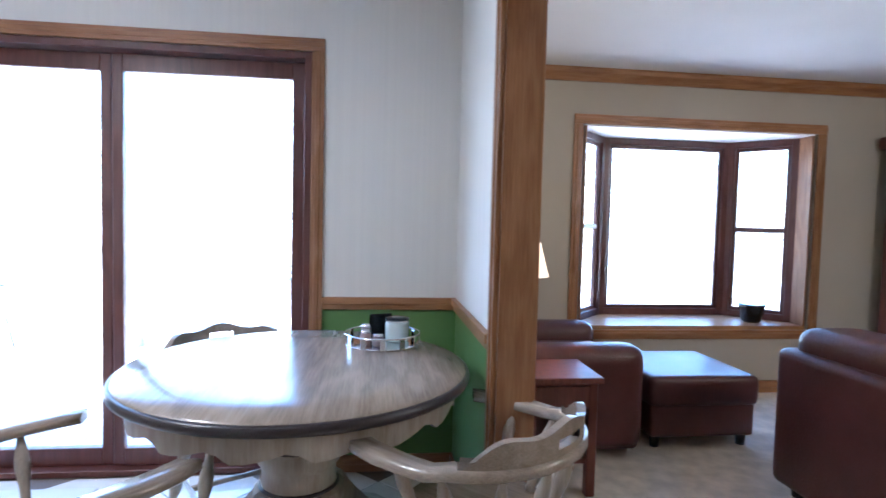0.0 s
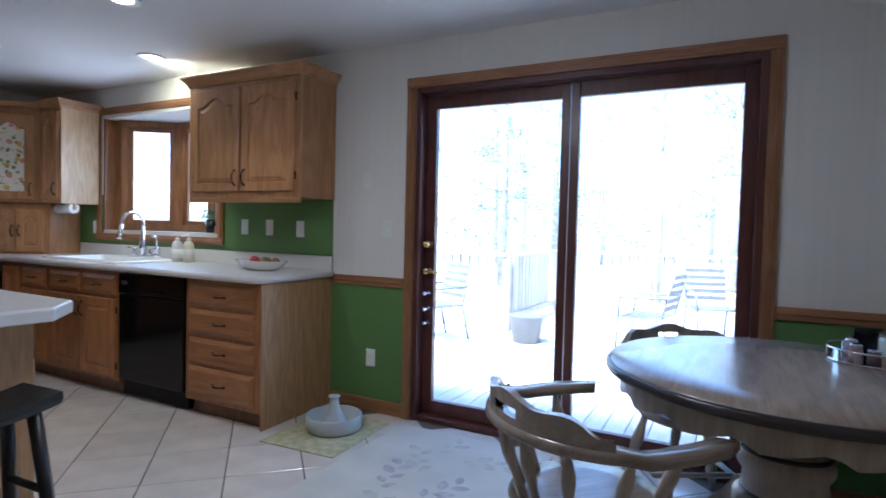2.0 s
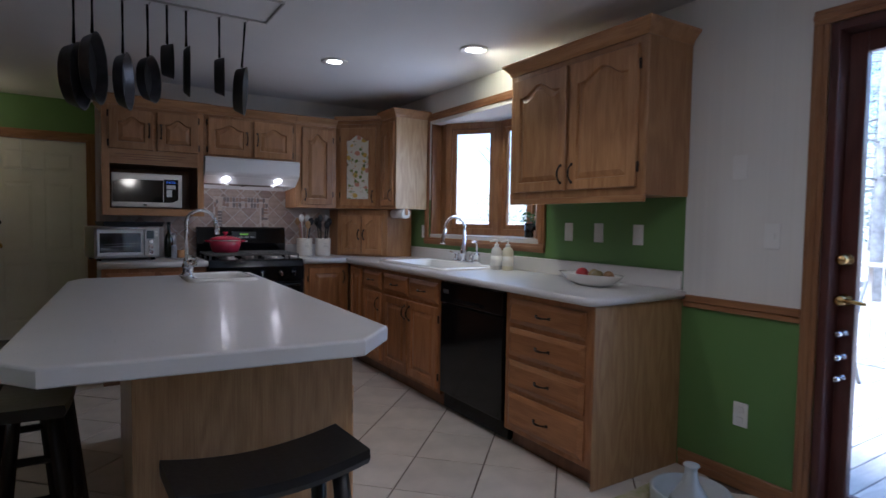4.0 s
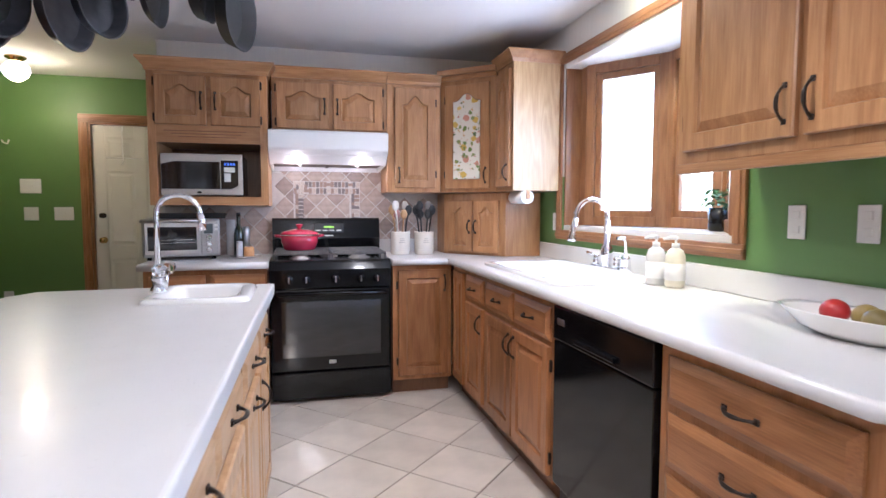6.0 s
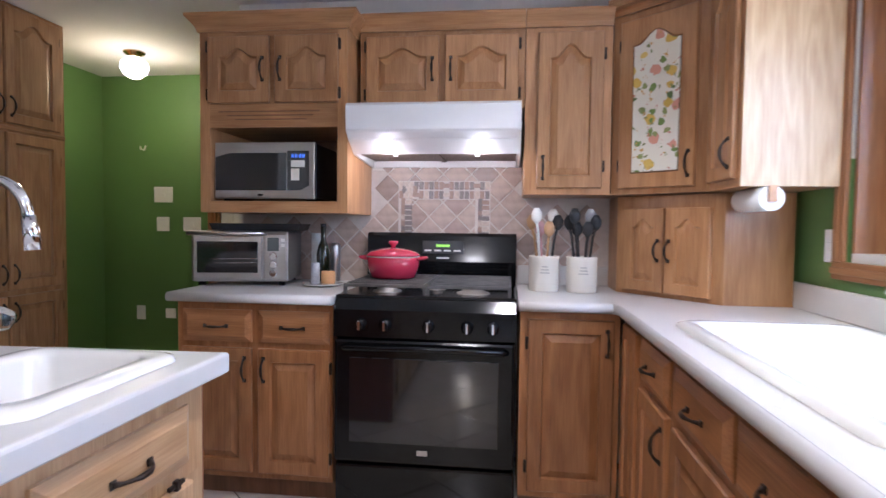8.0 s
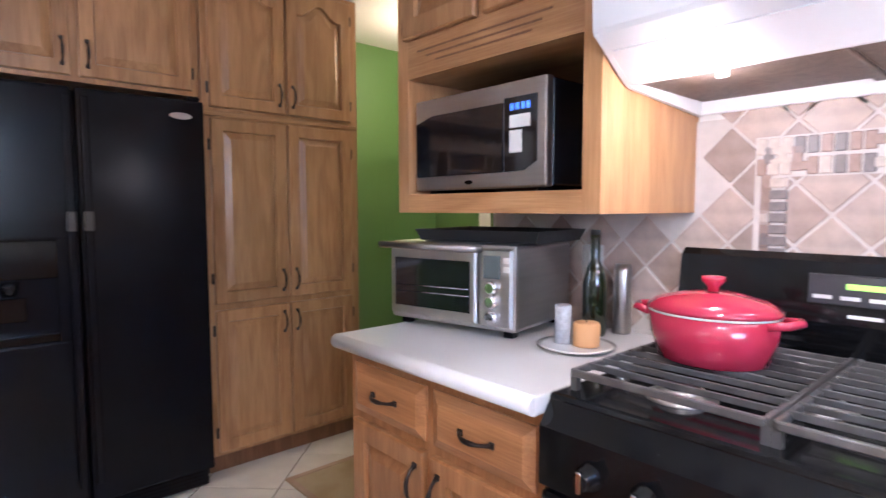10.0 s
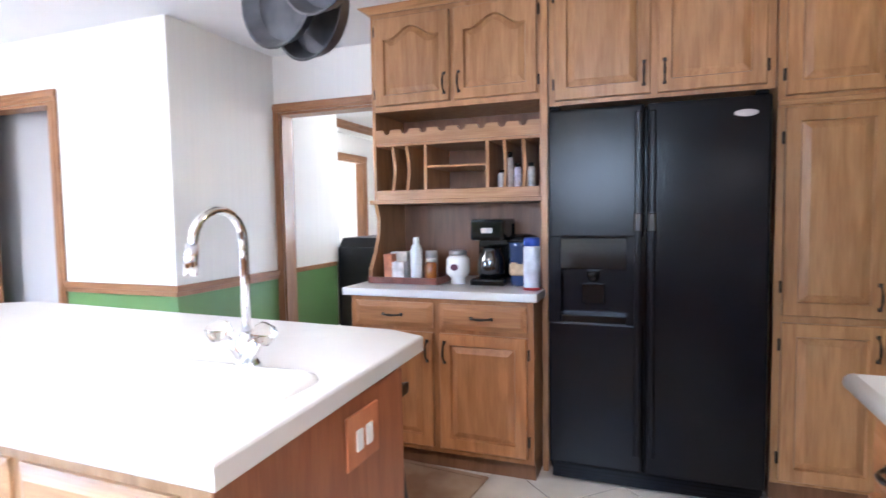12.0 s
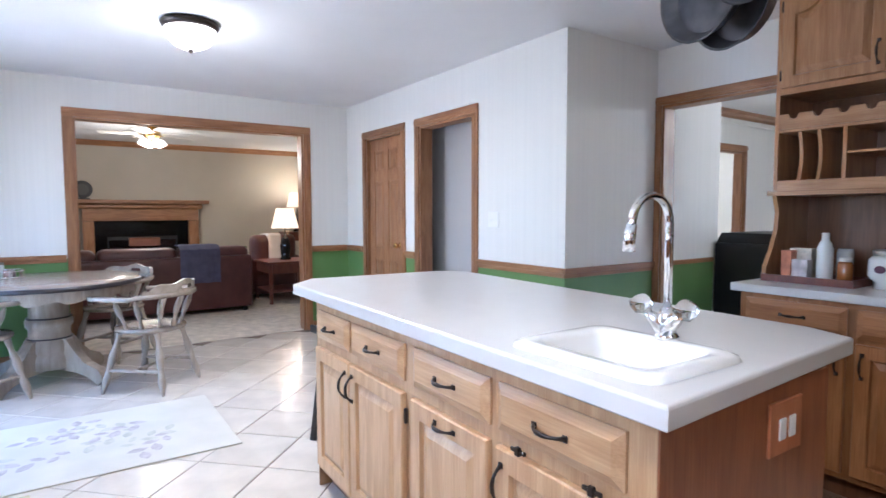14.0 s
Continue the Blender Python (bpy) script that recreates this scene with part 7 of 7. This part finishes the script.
def side_table(m, w, d, h, label, material=cherry):
    t = thing("end_table", m, label, "table", "family room end tables")
    part("top", box(0, w, 0, d, h - 0.03, h, bevel=0.006, seg=2), material, t)
    part("apron", box(0.03, w - 0.03, 0.03, d - 0.03, h - 0.16, h - 0.03), material, t)
    part("drawer", box(0.06, w - 0.06, 0.022, 0.032, h - 0.145, h - 0.045, bevel=0.003), material, t)
    part("shelf", box(0.04, w - 0.04, 0.04, d - 0.04, 0.16, 0.18), material, t)
    for x in (0.02, w - 0.065):
        for y in (0.02, d - 0.065):
            part("leg", box(x, x + 0.045, y, y + 0.045, 0.004, h - 0.03, bevel=0.004), material, t)
    return t


def table_lamp(m, base_mat, shade_h, label, watts, sh=(0.1, 0.19)):
    t = thing("table_lamp", m, label, "lamp", "family room table lamps")
    part("base", lathe(bmesh.new(), [(0.075, 0), (0.08, 0.02), (0.06, 0.04), (0.07, 0.12), (0.075, 0.2), (0.05, 0.30), (0.02, 0.34), (0.012, 0.36), (0.012, 0.47)], 24), base_mat, t)
    bm = bmesh.new()
    s = 30
    a = [bm.verts.new((sh[1] * math.cos(2 * math.pi * i / s), sh[1] * math.sin(2 * math.pi * i / s), 0.45)) for i in range(s)]
    b = [bm.verts.new((sh[0] * math.cos(2 * math.pi * i / s), sh[0] * math.sin(2 * math.pi * i / s), 0.45 + shade_h)) for i in range(s)]
    for i in range(s):
        bm.faces.new((a[i], a[(i + 1) % s], b[(i + 1) % s], b[i])).smooth = True
    bmesh.ops.solidify(bm, geom=bm.faces, thickness=0.003)
    part("shade", bm, glow("lit_linen_shade", (1.0, 0.76, 0.5), 0.06), t, "lit linen shade")
    if watts:
        lamp("POINT", "table_lamp_light", watts, m @ Matrix.Translation((0, 0, 0.45 + shade_h + 0.04)), (1, 0.8, 0.55), 0.06)
    return t


side_table(pose(1.52, 2.74, 0), 0.38, 0.36, 0.58, "cherry end table beside the leather armchair")
table_lamp(pose(1.545, 2.98, 0.58), brass, 0.26, "lit table lamp with a tapered yellow shade", 0.8, (0.07, 0.14))
side_table(pose(3.05, -0.78, 0), 0.75, 0.72, 0.58, "dark cherry end table at the end of the sofa")
table_lamp(pose(3.42, -0.42, 0.582), black_gloss, 0.28, "lit table lamp with a cream shade and a dark base", 0.6, (0.12, 0.19))
side_table(pose(5.4, -1.75, 0), 0.6, 0.6, 0.90, "dark end table by the fireplace wall")
table_lamp(pose(5.7, -1.42, 0.902), black_gloss, 0.26, "lit table lamp near the fireplace wall", 1.3, (0.13, 0.19))
t = thing("striped_armchair", pose(4.15, -0.32, 0, 0, 0, 15), "dark armchair with a white throw over its back", "armchair")
soft("seat", t, (-0.35, 0.35, -0.35, 0.35, 0.05, 0.45), 0.05)
soft("backrest", t, (-0.38, -0.14, -0.36, 0.36, 0.3, 0.93), 0.12)
for y in (-0.45, 0.3):
    soft("arm", t, (-0.33, 0.38, y, y + 0.15, 0.05, 0.6), 0.07)
part("throw", box(-0.395, -0.12, -0.08, 0.16, 0.45, 0.945, bevel=0.06, seg=3), mat("white_fleece", (0.66, 0.64, 0.62), 0.95, bump=0.6), t, "white fleece throw")

t = thing("potted_flowers", pose(4.2, 0.17, 0.50), "low bunch of red flowers with dark green leaves", "flowers")
part("bowl", lathe(bmesh.new(), [(0.06, 0), (0.09, 0.03), (0.10, 0.09), (0.09, 0.09), (0.08, 0.04)], 18), black_gloss, t)
rnd = random.Random(21)
for nm, mt, n in (("leaves", leaf_green, 60), ("blooms", mat("red_petals", (0.42, 0.05, 0.05), 0.6, var=0.3, scale=20), 70)):
    bm = bmesh.new()
    for k in range(n):
        p = Vector((rnd.gauss(0, 0.06), rnd.gauss(0, 0.11), 0.10 + rnd.uniform(0, 0.13)))
        m = Matrix.Translation(p) @ Euler((rnd.uniform(-1, 1), rnd.uniform(-1, 1), rnd.uniform(0, 6))).to_matrix().to_4x4()
        bm.faces.new([bm.verts.new(m @ (Vector(c) * 0.035)) for c in ((-1, 0, 0), (0, -0.6, 0.3), (1, 0, 0), (0, 0.6, 0.3))])
    part("foliage" if nm == "leaves" else "blossom", bm, mt, t)
side_table(pose(3.98, -0.03, 0), 0.44, 0.40, 0.498, "small dark table behind the sofa")

# fireplace
t = thing("fireplace", pose(FX - 0.002, 1.09, 0, 0, 0, -90), "oak mantel fireplace with black surround", "fireplace")
for x in (-0.86, 0.70):
    part("pilaster", box(x, x + 0.16, -0.14, 0, 0, 1.118, bevel=0.006), trim_v, t)
part("frieze", box(-0.86, 0.86, -0.14, 0, 1.12, 1.32, bevel=0.006), trim_h, t)
part("bed_mould", box(-0.92, 0.92, -0.19, 0, 1.32, 1.40, bevel=0.02), trim_h, t)
part("mantel_shelf", box(-1.02, 1.02, -0.26, 0, 1.40, 1.465, bevel=0.012, seg=2), trim_h, t)
part("surround", bx(bx(box(-0.70, -0.52, -0.05, 0, 0, 1.12), 0.52, 0.70, -0.05, 0, 0, 1.12), -0.52, 0.52, -0.05, 0, 0.86, 1.12), black_gloss, t, "black granite surround")
fbx = part("firebox", box(-0.52, 0.52, -0.03, -0.01, 0.0, 0.86), black_iron, t)
part("glass_door", box(-0.50, 0.50, -0.045, -0.035, 0.08, 0.80), black_glass, fbx)
part("hearth", box(-0.95, 0.95, -0.55, -0.14, 0, 0.03), black_gloss, t)
part("fire_tool_box", box(-0.22, 0.24, -0.16, -0.06, 0.70, 0.84, bevel=0.004), mat("copper_screen", (0.26, 0.11, 0.07), 0.4, 0.5), t, "copper panel")
t = thing("mantel_clock", pose(FX - 0.13, 1.93, 1.466), "dark round mantel clock", "clock")
part("case", tube(bmesh.new(), [(0.03, 0, 0.155), (-0.03, 0, 0.155)], 0.14, 28), black_wood, t)
part("dial", tube(bmesh.new(), [(-0.03, 0, 0.155), (-0.034, 0, 0.155)], 0.09, 24), mat("dark_dial", (0.05, 0.045, 0.04), 0.3), t)
part("plinth", box(-0.05, 0.05, -0.1, 0.1, 0, 0.02), black_wood, t)
t = thing("ceiling_fan", pose(3.9, 1.18, CZ + 0.03), "brass ceiling fan with lit glass shades", "ceiling fan")
part("canopy", lathe(bmesh.new(), [(0.07, 0), (0.06, -0.04), (0.015, -0.06), (0.015, -0.09)], 20), brass, t)
part("motor", lathe(bmesh.new(), [(0.03, -0.085), (0.10, -0.10), (0.115, -0.13), (0.10, -0.165), (0.05, -0.18), (0.05, -0.20)], 26), brass, t)
for k in range(5):
    bl = part("blade", box(0.13, 0.62, -0.065, 0.065, -0.136, -0.13, bevel=0.002), white_paint, t, at=pose(0, 0, 0, 9, 0, 72 * k + 10))
    part("blade_arm", box(0.06, 0.17, -0.018, 0.018, -0.142, -0.136), brass, bl)
fan_glow = glow("lit_fan_shade", (1.0, 0.86, 0.66), 0.16)
for k in range(4):
    a = radians(90 * k + 20)
    part("light_shade", lathe(bmesh.new(), [(0.025, 0.0), (0.05, -0.03), (0.062, -0.085), (0.045, -0.09)], 18), fan_glow, t, at=pose(0.10 * math.cos(a), 0.10 * math.sin(a), -0.20, 25 * math.sin(a) * 1, -25 * math.cos(a), 0))
lamp("POINT", "fan_light", 3.2, Matrix.Translation((3.9, 1.18, CZ - 0.36)), (1, 0.83, 0.6), 0.12)
t = thing("armoire", pose(4.74, 4.2, 0, 0, 0, -90), "tall dark cherry armoire beside the bay window", "armoire")
part("body", box(0, 1.0, 0, 0.6, 0.08, 1.92, bevel=0.004), cherry, t)
part("cornice", box(-0.05, 1.05, -0.05, 0.6, 1.92, 2.02, bevel=0.03, seg=2), cherry, t)
part("plinth", box(-0.02, 1.02, -0.02, 0.6, 0.004, 0.1, bevel=0.006), cherry, t)
for x in (0.03, 0.51):
    part("door", panel_mesh(0.46, 1.75, 0.0, 0.07), cherry, t, at=pose(x, -0.001, 0.13))
t = thing("window_vase", pose(3.86, 4.46, BAY[2] + 0.032), "glass vase with a dark base on the window seat", "vase")
part("lower", lathe(bmesh.new(), [(0.06, 0), (0.075, 0.02), (0.095, 0.12), (0.105, 0.15)], 22), black_gloss, t)
part("globe", lathe(bmesh.new(), [(0.10, 0.15), (0.125, 0.22), (0.115, 0.30), (0.07, 0.36), (0.03, 0.38)], 22), glassy("vase_glass", (0.86, 0.90, 0.90), 0.3, 1.25), t)

# dining room things seen through the doorway
t = thing("dining_hutch", pose(-2.13, -2.42, 0), "dark wooden buffet in the dining room", "buffet")
part("body", box(-0.42, 0.12, -0.35, 0.35, 0.06, 1.01, bevel=0.006), black_wood, t)
part("top", prism(bmesh.new(), [(-0.42, 1.01), (0.12, 1.01), (0.08, 1.09), (-0.38, 1.09)], -0.33, 0.33, lambda a, b, c: (a, c, b)), black_wood, t)
part("plinth", box(-0.40, 0.10, -0.33, 0.33, 0.004, 0.06), black_wood, t)
# fill lights and bowls added out of view to brighten both rooms
lamp("POINT", "dining_room_light", 1.3, Matrix.Translation((-2.9, -3.0, 2.1)), (1, 0.9, 0.76), 0.15)
t = thing("dining_ceiling_lamp", pose(-2.9, -3.0, CZ), "unseen ceiling lamp added to light the dining room", "ceiling lamp")
part("bowl", lathe(bmesh.new(), [(0.15, -0.001), (0.15, -0.02), (0.1, -0.08), (0.01, -0.1)], 24), glow("lit_dining_glass", (1, 0.9, 0.76), 0.4), t)
t = thing("far_ceiling_lamp", pose(0.6, -3.9, CZ), "unseen ceiling lamp added to light the far room", "ceiling lamp")
part("bowl", lathe(bmesh.new(), [(0.15, -0.001), (0.15, -0.02), (0.1, -0.08), (0.01, -0.1)], 24), glow("lit_far_glass", (1, 0.86, 0.6), 0.4), t)
lamp("POINT", "far_room_light", 1.0, Matrix.Translation((0.6, -3.9, 2.15)), (1, 0.88, 0.55), 0.15)

# ---------------------------------------------------------------- outdoors
ground_m = mat("leaf_litter_ground", (0.42, 0.39, 0.34), 0.95, var=0.3, scale=0.6, bump=0.6, bscale=14)
bm = bmesh.new()
bmesh.ops.create_grid(bm, x_segments=60, y_segments=60, size=400)
for v in bm.verts:
    d = max(0.0, abs(v.co.y - 5) - 25)
    v.co.z = -0.75 + min(2.5, d * 0.02) + 0.12 * noise.noise(v.co * 0.03)
part("ground", bm, ground_m, None, "pale leaf-strewn ground", kind="structure")
deck_m = wood("weathered_deck", (0.62, 0.58, 0.53), (0.44, 0.40, 0.36), "y", rough=0.7, coat=0.0)
deck = part("deck_joists", box(-5.2, 4.6, NY + 0.16, 9.3, -0.45, -0.13), deck_m, None, "weathered wooden deck", kind="structure")
plank = part("plank", box(-0.068, 0.068, NY + 0.16, 9.3, -0.128, -0.10, bevel=0.003), deck_m, deck, at=pose(-5.12, 0, 0))
for k in range(1, 69):
    again(plank, deck, pose(-5.12 + k * 0.1425, 0, 0))
rail_m = wood("weathered_rail", (0.55, 0.50, 0.44), (0.36, 0.32, 0.28), "z", rough=0.75, coat=0.0)


def railing(a, b, label, boards=False):
    d = Vector((b[0] - a[0], b[1] - a[1], 0))
    t = thing("deck_railing", Matrix.Translation((a[0], a[1], -0.10)) @ pose(0, 0, 0, 0, 0, math.degrees(math.atan2(d.y, d.x))), label, "railing", "deck railings")
    n = d.length
    part("top_rail", box(0, n, -0.07, 0.07, 0.98, 1.02, bevel=0.004), rail_m, t)
    part("lower_rail", box(0, n, -0.02, 0.02, 0.12, 0.2), rail_m, t)
    k = max(2, round(n / 1.6) + 1)
    for i in range(k):
        x = i * n / (k - 1)
        part("post", box(x - 0.045, x + 0.045, -0.045, 0.045, 0.0, 0.99), rail_m, t)
    w = 0.13 if boards else 0.035
    s = 0.145 if boards else 0.13
    pk = part("picket", box(-w / 2, w / 2, 0.02, 0.045, 0.1, 0.98), rail_m, t, at=pose(s, 0, 0))
    for i in range(2, int(n / s)):
        again(pk, t, pose(i * s, 0, 0))


railing((-5.1, 6.9), (-2.2, 6.9), "weathered deck railing with slim pickets")
railing((-2.2, 7.05), (-2.2, 9.08), "weathered boarded deck railing", True)
railing((-2.08, 9.2), (4.5, 9.2), "weathered deck railing at the far edge")
furn = mat("weathered_outdoor_metal", (0.22, 0.22, 0.22), 0.5, 0.4)


def deck_chair(m):
    t = thing("deck_chair", m, "grey metal garden chair on the deck", "chair", "garden chairs")
    for x in (-0.25, 0.25):
        part("side_frame", tube(bmesh.new(), [(x, 0.28, 0), (x, 0.26, 0.4), (x, -0.2, 0.42), (x, -0.32, 0.9)], 0.014, 8), furn, t)
        part("rear_leg", tube(bmesh.new(), [(x, -0.2, 0.42), (x, -0.3, 0.0)], 0.014, 8), furn, t)
        part("arm", tube(bmesh.new(), [(x, 0.26, 0.4), (x * 1.1, 0.24, 0.62), (x * 1.1, -0.25, 0.64)], 0.013, 8), furn, t)
    for k in range(6):
        part("slat", box(-0.25, 0.25, -0.2 + k * 0.075, -0.14 + k * 0.075, 0.415, 0.43), furn, t)
    for k in range(5):
        z = 0.5 + k * 0.085
        part("back_slat", box(-0.25, 0.25, -0.235 - k * 0.021, -0.225 - k * 0.021, z, z + 0.05), furn, t)
    return t


gc = deck_chair(pose(-2.75, 6.0, -0.1, 0, 0, 150))
for x, y, a in ((0.2, 7.7, 200), (1.5, 7.9, 120), (-0.4, 6.6, 80), (2.3, 7.2, 60)):
    copy_thing(gc, pose(x, y, -0.1, 0, 0, a))
t = thing("deck_table", pose(0.9, 7.2, -0.1), "round grey garden table on the deck", "table")
part("top", lathe(bmesh.new(), [(0.55, 0.70), (0.56, 0.715), (0.55, 0.73)], 32), furn, t)
for k in range(4):
    part("leg", tube(bmesh.new(), [(0.2 * math.cos(k * 1.57), 0.2 * math.sin(k * 1.57), 0.71), (0.4 * math.cos(k * 1.57), 0.4 * math.sin(k * 1.57), 0.0)], 0.018, 8), furn, t)
jar("deck_planter", -1.75, 6.4, -0.1, [(0.16, 0), (0.2, 0.3), (0.22, 0.32), (0.19, 0.31)], furn, "grey planter on the deck", "planter")

# tree colours are lightened: haze and glare outdoors are painted into them
bark = mat("hazed_pine_bark", (0.36, 0.35, 0.34), 0.9, var=0.4, scale=4, bump=0.8, bscale=12)
needle = mat("hazed_pine_needles", (0.17, 0.23, 0.18), 0.8, var=0.4, scale=3)
twig = mat("hazed_bare_twigs", (0.42, 0.40, 0.39), 0.9, var=0.3, scale=3)


def pine(m, seed, h, label, bare=False):
    rnd = random.Random(seed)
    t = thing("bare_tree" if bare else "pine_tree", m, label, "tree", "trees beyond the deck")
    bm = tube(bmesh.new(), [(0, 0, -0.5), (0.03, 0, h * 0.3), (-0.04, 0.05, h * 0.7), (0, 0, h)], [h * 0.014, h * 0.011, h * 0.006, 0.01], 8)
    tips = []
    for k in range(42 if not bare else 60):
        u = rnd.uniform(0.22, 0.98)
        a = rnd.uniform(0, 6.28)
        l = h * (0.2 * (1 - u) + 0.04) * rnd.uniform(0.7, 1.25)
        z = h * u
        e = (z + l * (rnd.uniform(0.5, 1.1) if bare else rnd.uniform(-0.15, 0.25)))
        p = Vector((l * math.cos(a), l * math.sin(a), e))
        tube(bm, [(0, 0, z), tuple(p * 0.5 + Vector((0, 0, z * 0.5))), tuple(p)], [h * 0.0025, h * 0.0015, 0.005], 5)
        tips.append((Vector((0, 0, z)), p))
        if bare:
            for j in range(4):
                q = Vector((0, 0, z)).lerp(p, rnd.uniform(0.3, 1))
                tube(bm, [tuple(q), tuple(q + Vector((rnd.uniform(-1, 1), rnd.uniform(-1, 1), rnd.uniform(0.2, 1.2))) * l * 0.4)], [0.012, 0.004], 4)
    part("trunk", bm, twig if bare else bark, t)
    if not bare:
        bm = bmesh.new()
        for a, b in tips:
            for j in range(60):
                p = a.lerp(b, rnd.uniform(0.3, 1.08)) + Vector((rnd.gauss(0, 1), rnd.gauss(0, 1), rnd.gauss(0, 0.6))) * h * 0.014
                s = h * rnd.uniform(0.0035, 0.0065)
                q = Euler((rnd.uniform(-1, 1), rnd.uniform(-1, 1), rnd.uniform(0, 6.28))).to_matrix()
                bm.faces.new([bm.verts.new(p + q @ Vector(c) * s) for c in ((-1.3, 0, 0), (0, -0.35, 0), (1.3, 0, 0.1), (0, 0.35, 0))])
        part("crown", bm, needle, t)
    return t


kinds = [pine(pose(-7, 19, -0.7), 1, 13, "tall thin pine tree with uneven crown"), pine(pose(3, 21, -0.7), 2, 15, "tall thin pine tree with uneven crown"), pine(pose(-1.5, 17, -0.7), 3, 11, "bare leafless tree with thin grey branches", True), pine(pose(-12, 22, -0.7), 5, 14, "bare leafless tree with thin grey branches", True)]
rnd = random.Random(9)
for k in range(30):
    x, y = rnd.uniform(-34, 26), rnd.uniform(24, 48)
    o = copy_thing(kinds[(2, 3, 0, 2, 3, 1)[k % 6]], pose(x, y, -0.75, 0, 0, rnd.uniform(0, 360)))
    o.scale = [rnd.uniform(0.8, 1.25)] * 3
bm = bmesh.new()
rnd = random.Random(3)
for k in range(22000):
    x, z = rnd.uniform(-70, 60), abs(rnd.gauss(0, 1)) * 4.2
    p = Vector((x, rnd.uniform(50, 62), z))
    s = rnd.uniform(0.1, 0.28)
    q = Euler((rnd.uniform(-1, 1), rnd.uniform(-1, 1), rnd.uniform(0, 6.28))).to_matrix()
    bm.faces.new([bm.verts.new(p + q @ Vector(c) * s) for c in ((-1.2, 0, 0), (0, -0.5, 0), (1.2, 0, 0.2), (0, 0.5, 0))])
# the haze over the far woods is only this pale foliage colour
part("far_woods", bm, mat("painted_haze_foliage", (0.36, 0.41, 0.38), 0.9, var=0.3, scale=0.3), None, "far woods with haze painted into their colour", kind="stuff")

# ---------------------------------------------------------------- floor tiles, laid corner to corner
tile_m = mat("cream_floor_tile", (0.73, 0.66, 0.565), 0.2, var=0.12, scale=5, bump=0.06, bscale=60, coat=0.25)
n_, l_ = tile_m.node_tree.nodes, tile_m.node_tree.links
oi_ = n_.new("ShaderNodeObjectInfo")
hv_ = n_.new("ShaderNodeHueSaturation")
mr_ = n_.new("ShaderNodeMapRange")
mr_.inputs["To Min"].default_value, mr_.inputs["To Max"].default_value = 0.92, 1.06
l_.new(oi_.outputs["Random"], mr_.inputs["Value"])
l_.new(mr_.outputs[0], hv_.inputs["Value"])
ramp_ = [x for x in n_ if x.bl_idname == "ShaderNodeValToRGB"][0]
l_.new(ramp_.outputs["Color"], hv_.inputs["Color"])
l_.new(hv_.outputs["Color"], n_["Principled BSDF"].inputs["Base Color"])
floor = [o for o in scene.objects if o.name == "floor"][0]
P = 0.37
g = P - 0.007
first = None
rnd = random.Random(11)
for i in range(-30, 31):
    for j in range(-30, 31):
        u, v = i * P, j * P
        x, y = 0.082 + (u - v) * math.sqrt(0.5), 0.118 + P * math.sqrt(0.5) + (u + v) * math.sqrt(0.5)
        c = 0.262
        if not (HX + c * 0.4 < x < EX + 0.02 and BY + 0.1 < y < NY - 0.02):
            continue
        if y < SY - 0.1 and x > JX - 0.1 or x < WX and y > 0.6:
            continue
        if x > EX - c or y > NY - c or y < SY - 0.1 + c and x > JX - c:
            bm = box(-g / 2, g / 2, -g / 2, g / 2, -0.006, 0.0, bevel=0.0015)
            bmesh.ops.transform(bm, matrix=pose(x, y, 0, 0, 0, 45), verts=bm.verts)
            for p, nrm in (((EX + 0.03, 0, 0), (1, 0, 0)), ((0, NY, 0), (0, 1, 0)), ((0, SY if x > JX else -9, 0), (0, -1, 0))):
                r = bmesh.ops.bisect_plane(bm, geom=bm.verts[:] + bm.edges[:] + bm.faces[:], plane_co=p, plane_no=nrm, clear_outer=True)
            part("floor_tile", bm, tile_m, floor)
            continue
        m = pose(x, y, rnd.uniform(-0.0006, 0.0004), 0, 0, 45)
        if first is None:
            first = part("floor_tile", box(-g / 2, g / 2, -g / 2, g / 2, -0.006, 0.0, bevel=0.0015), tile_m, floor, at=m)
        else:
            again(first, floor, m)
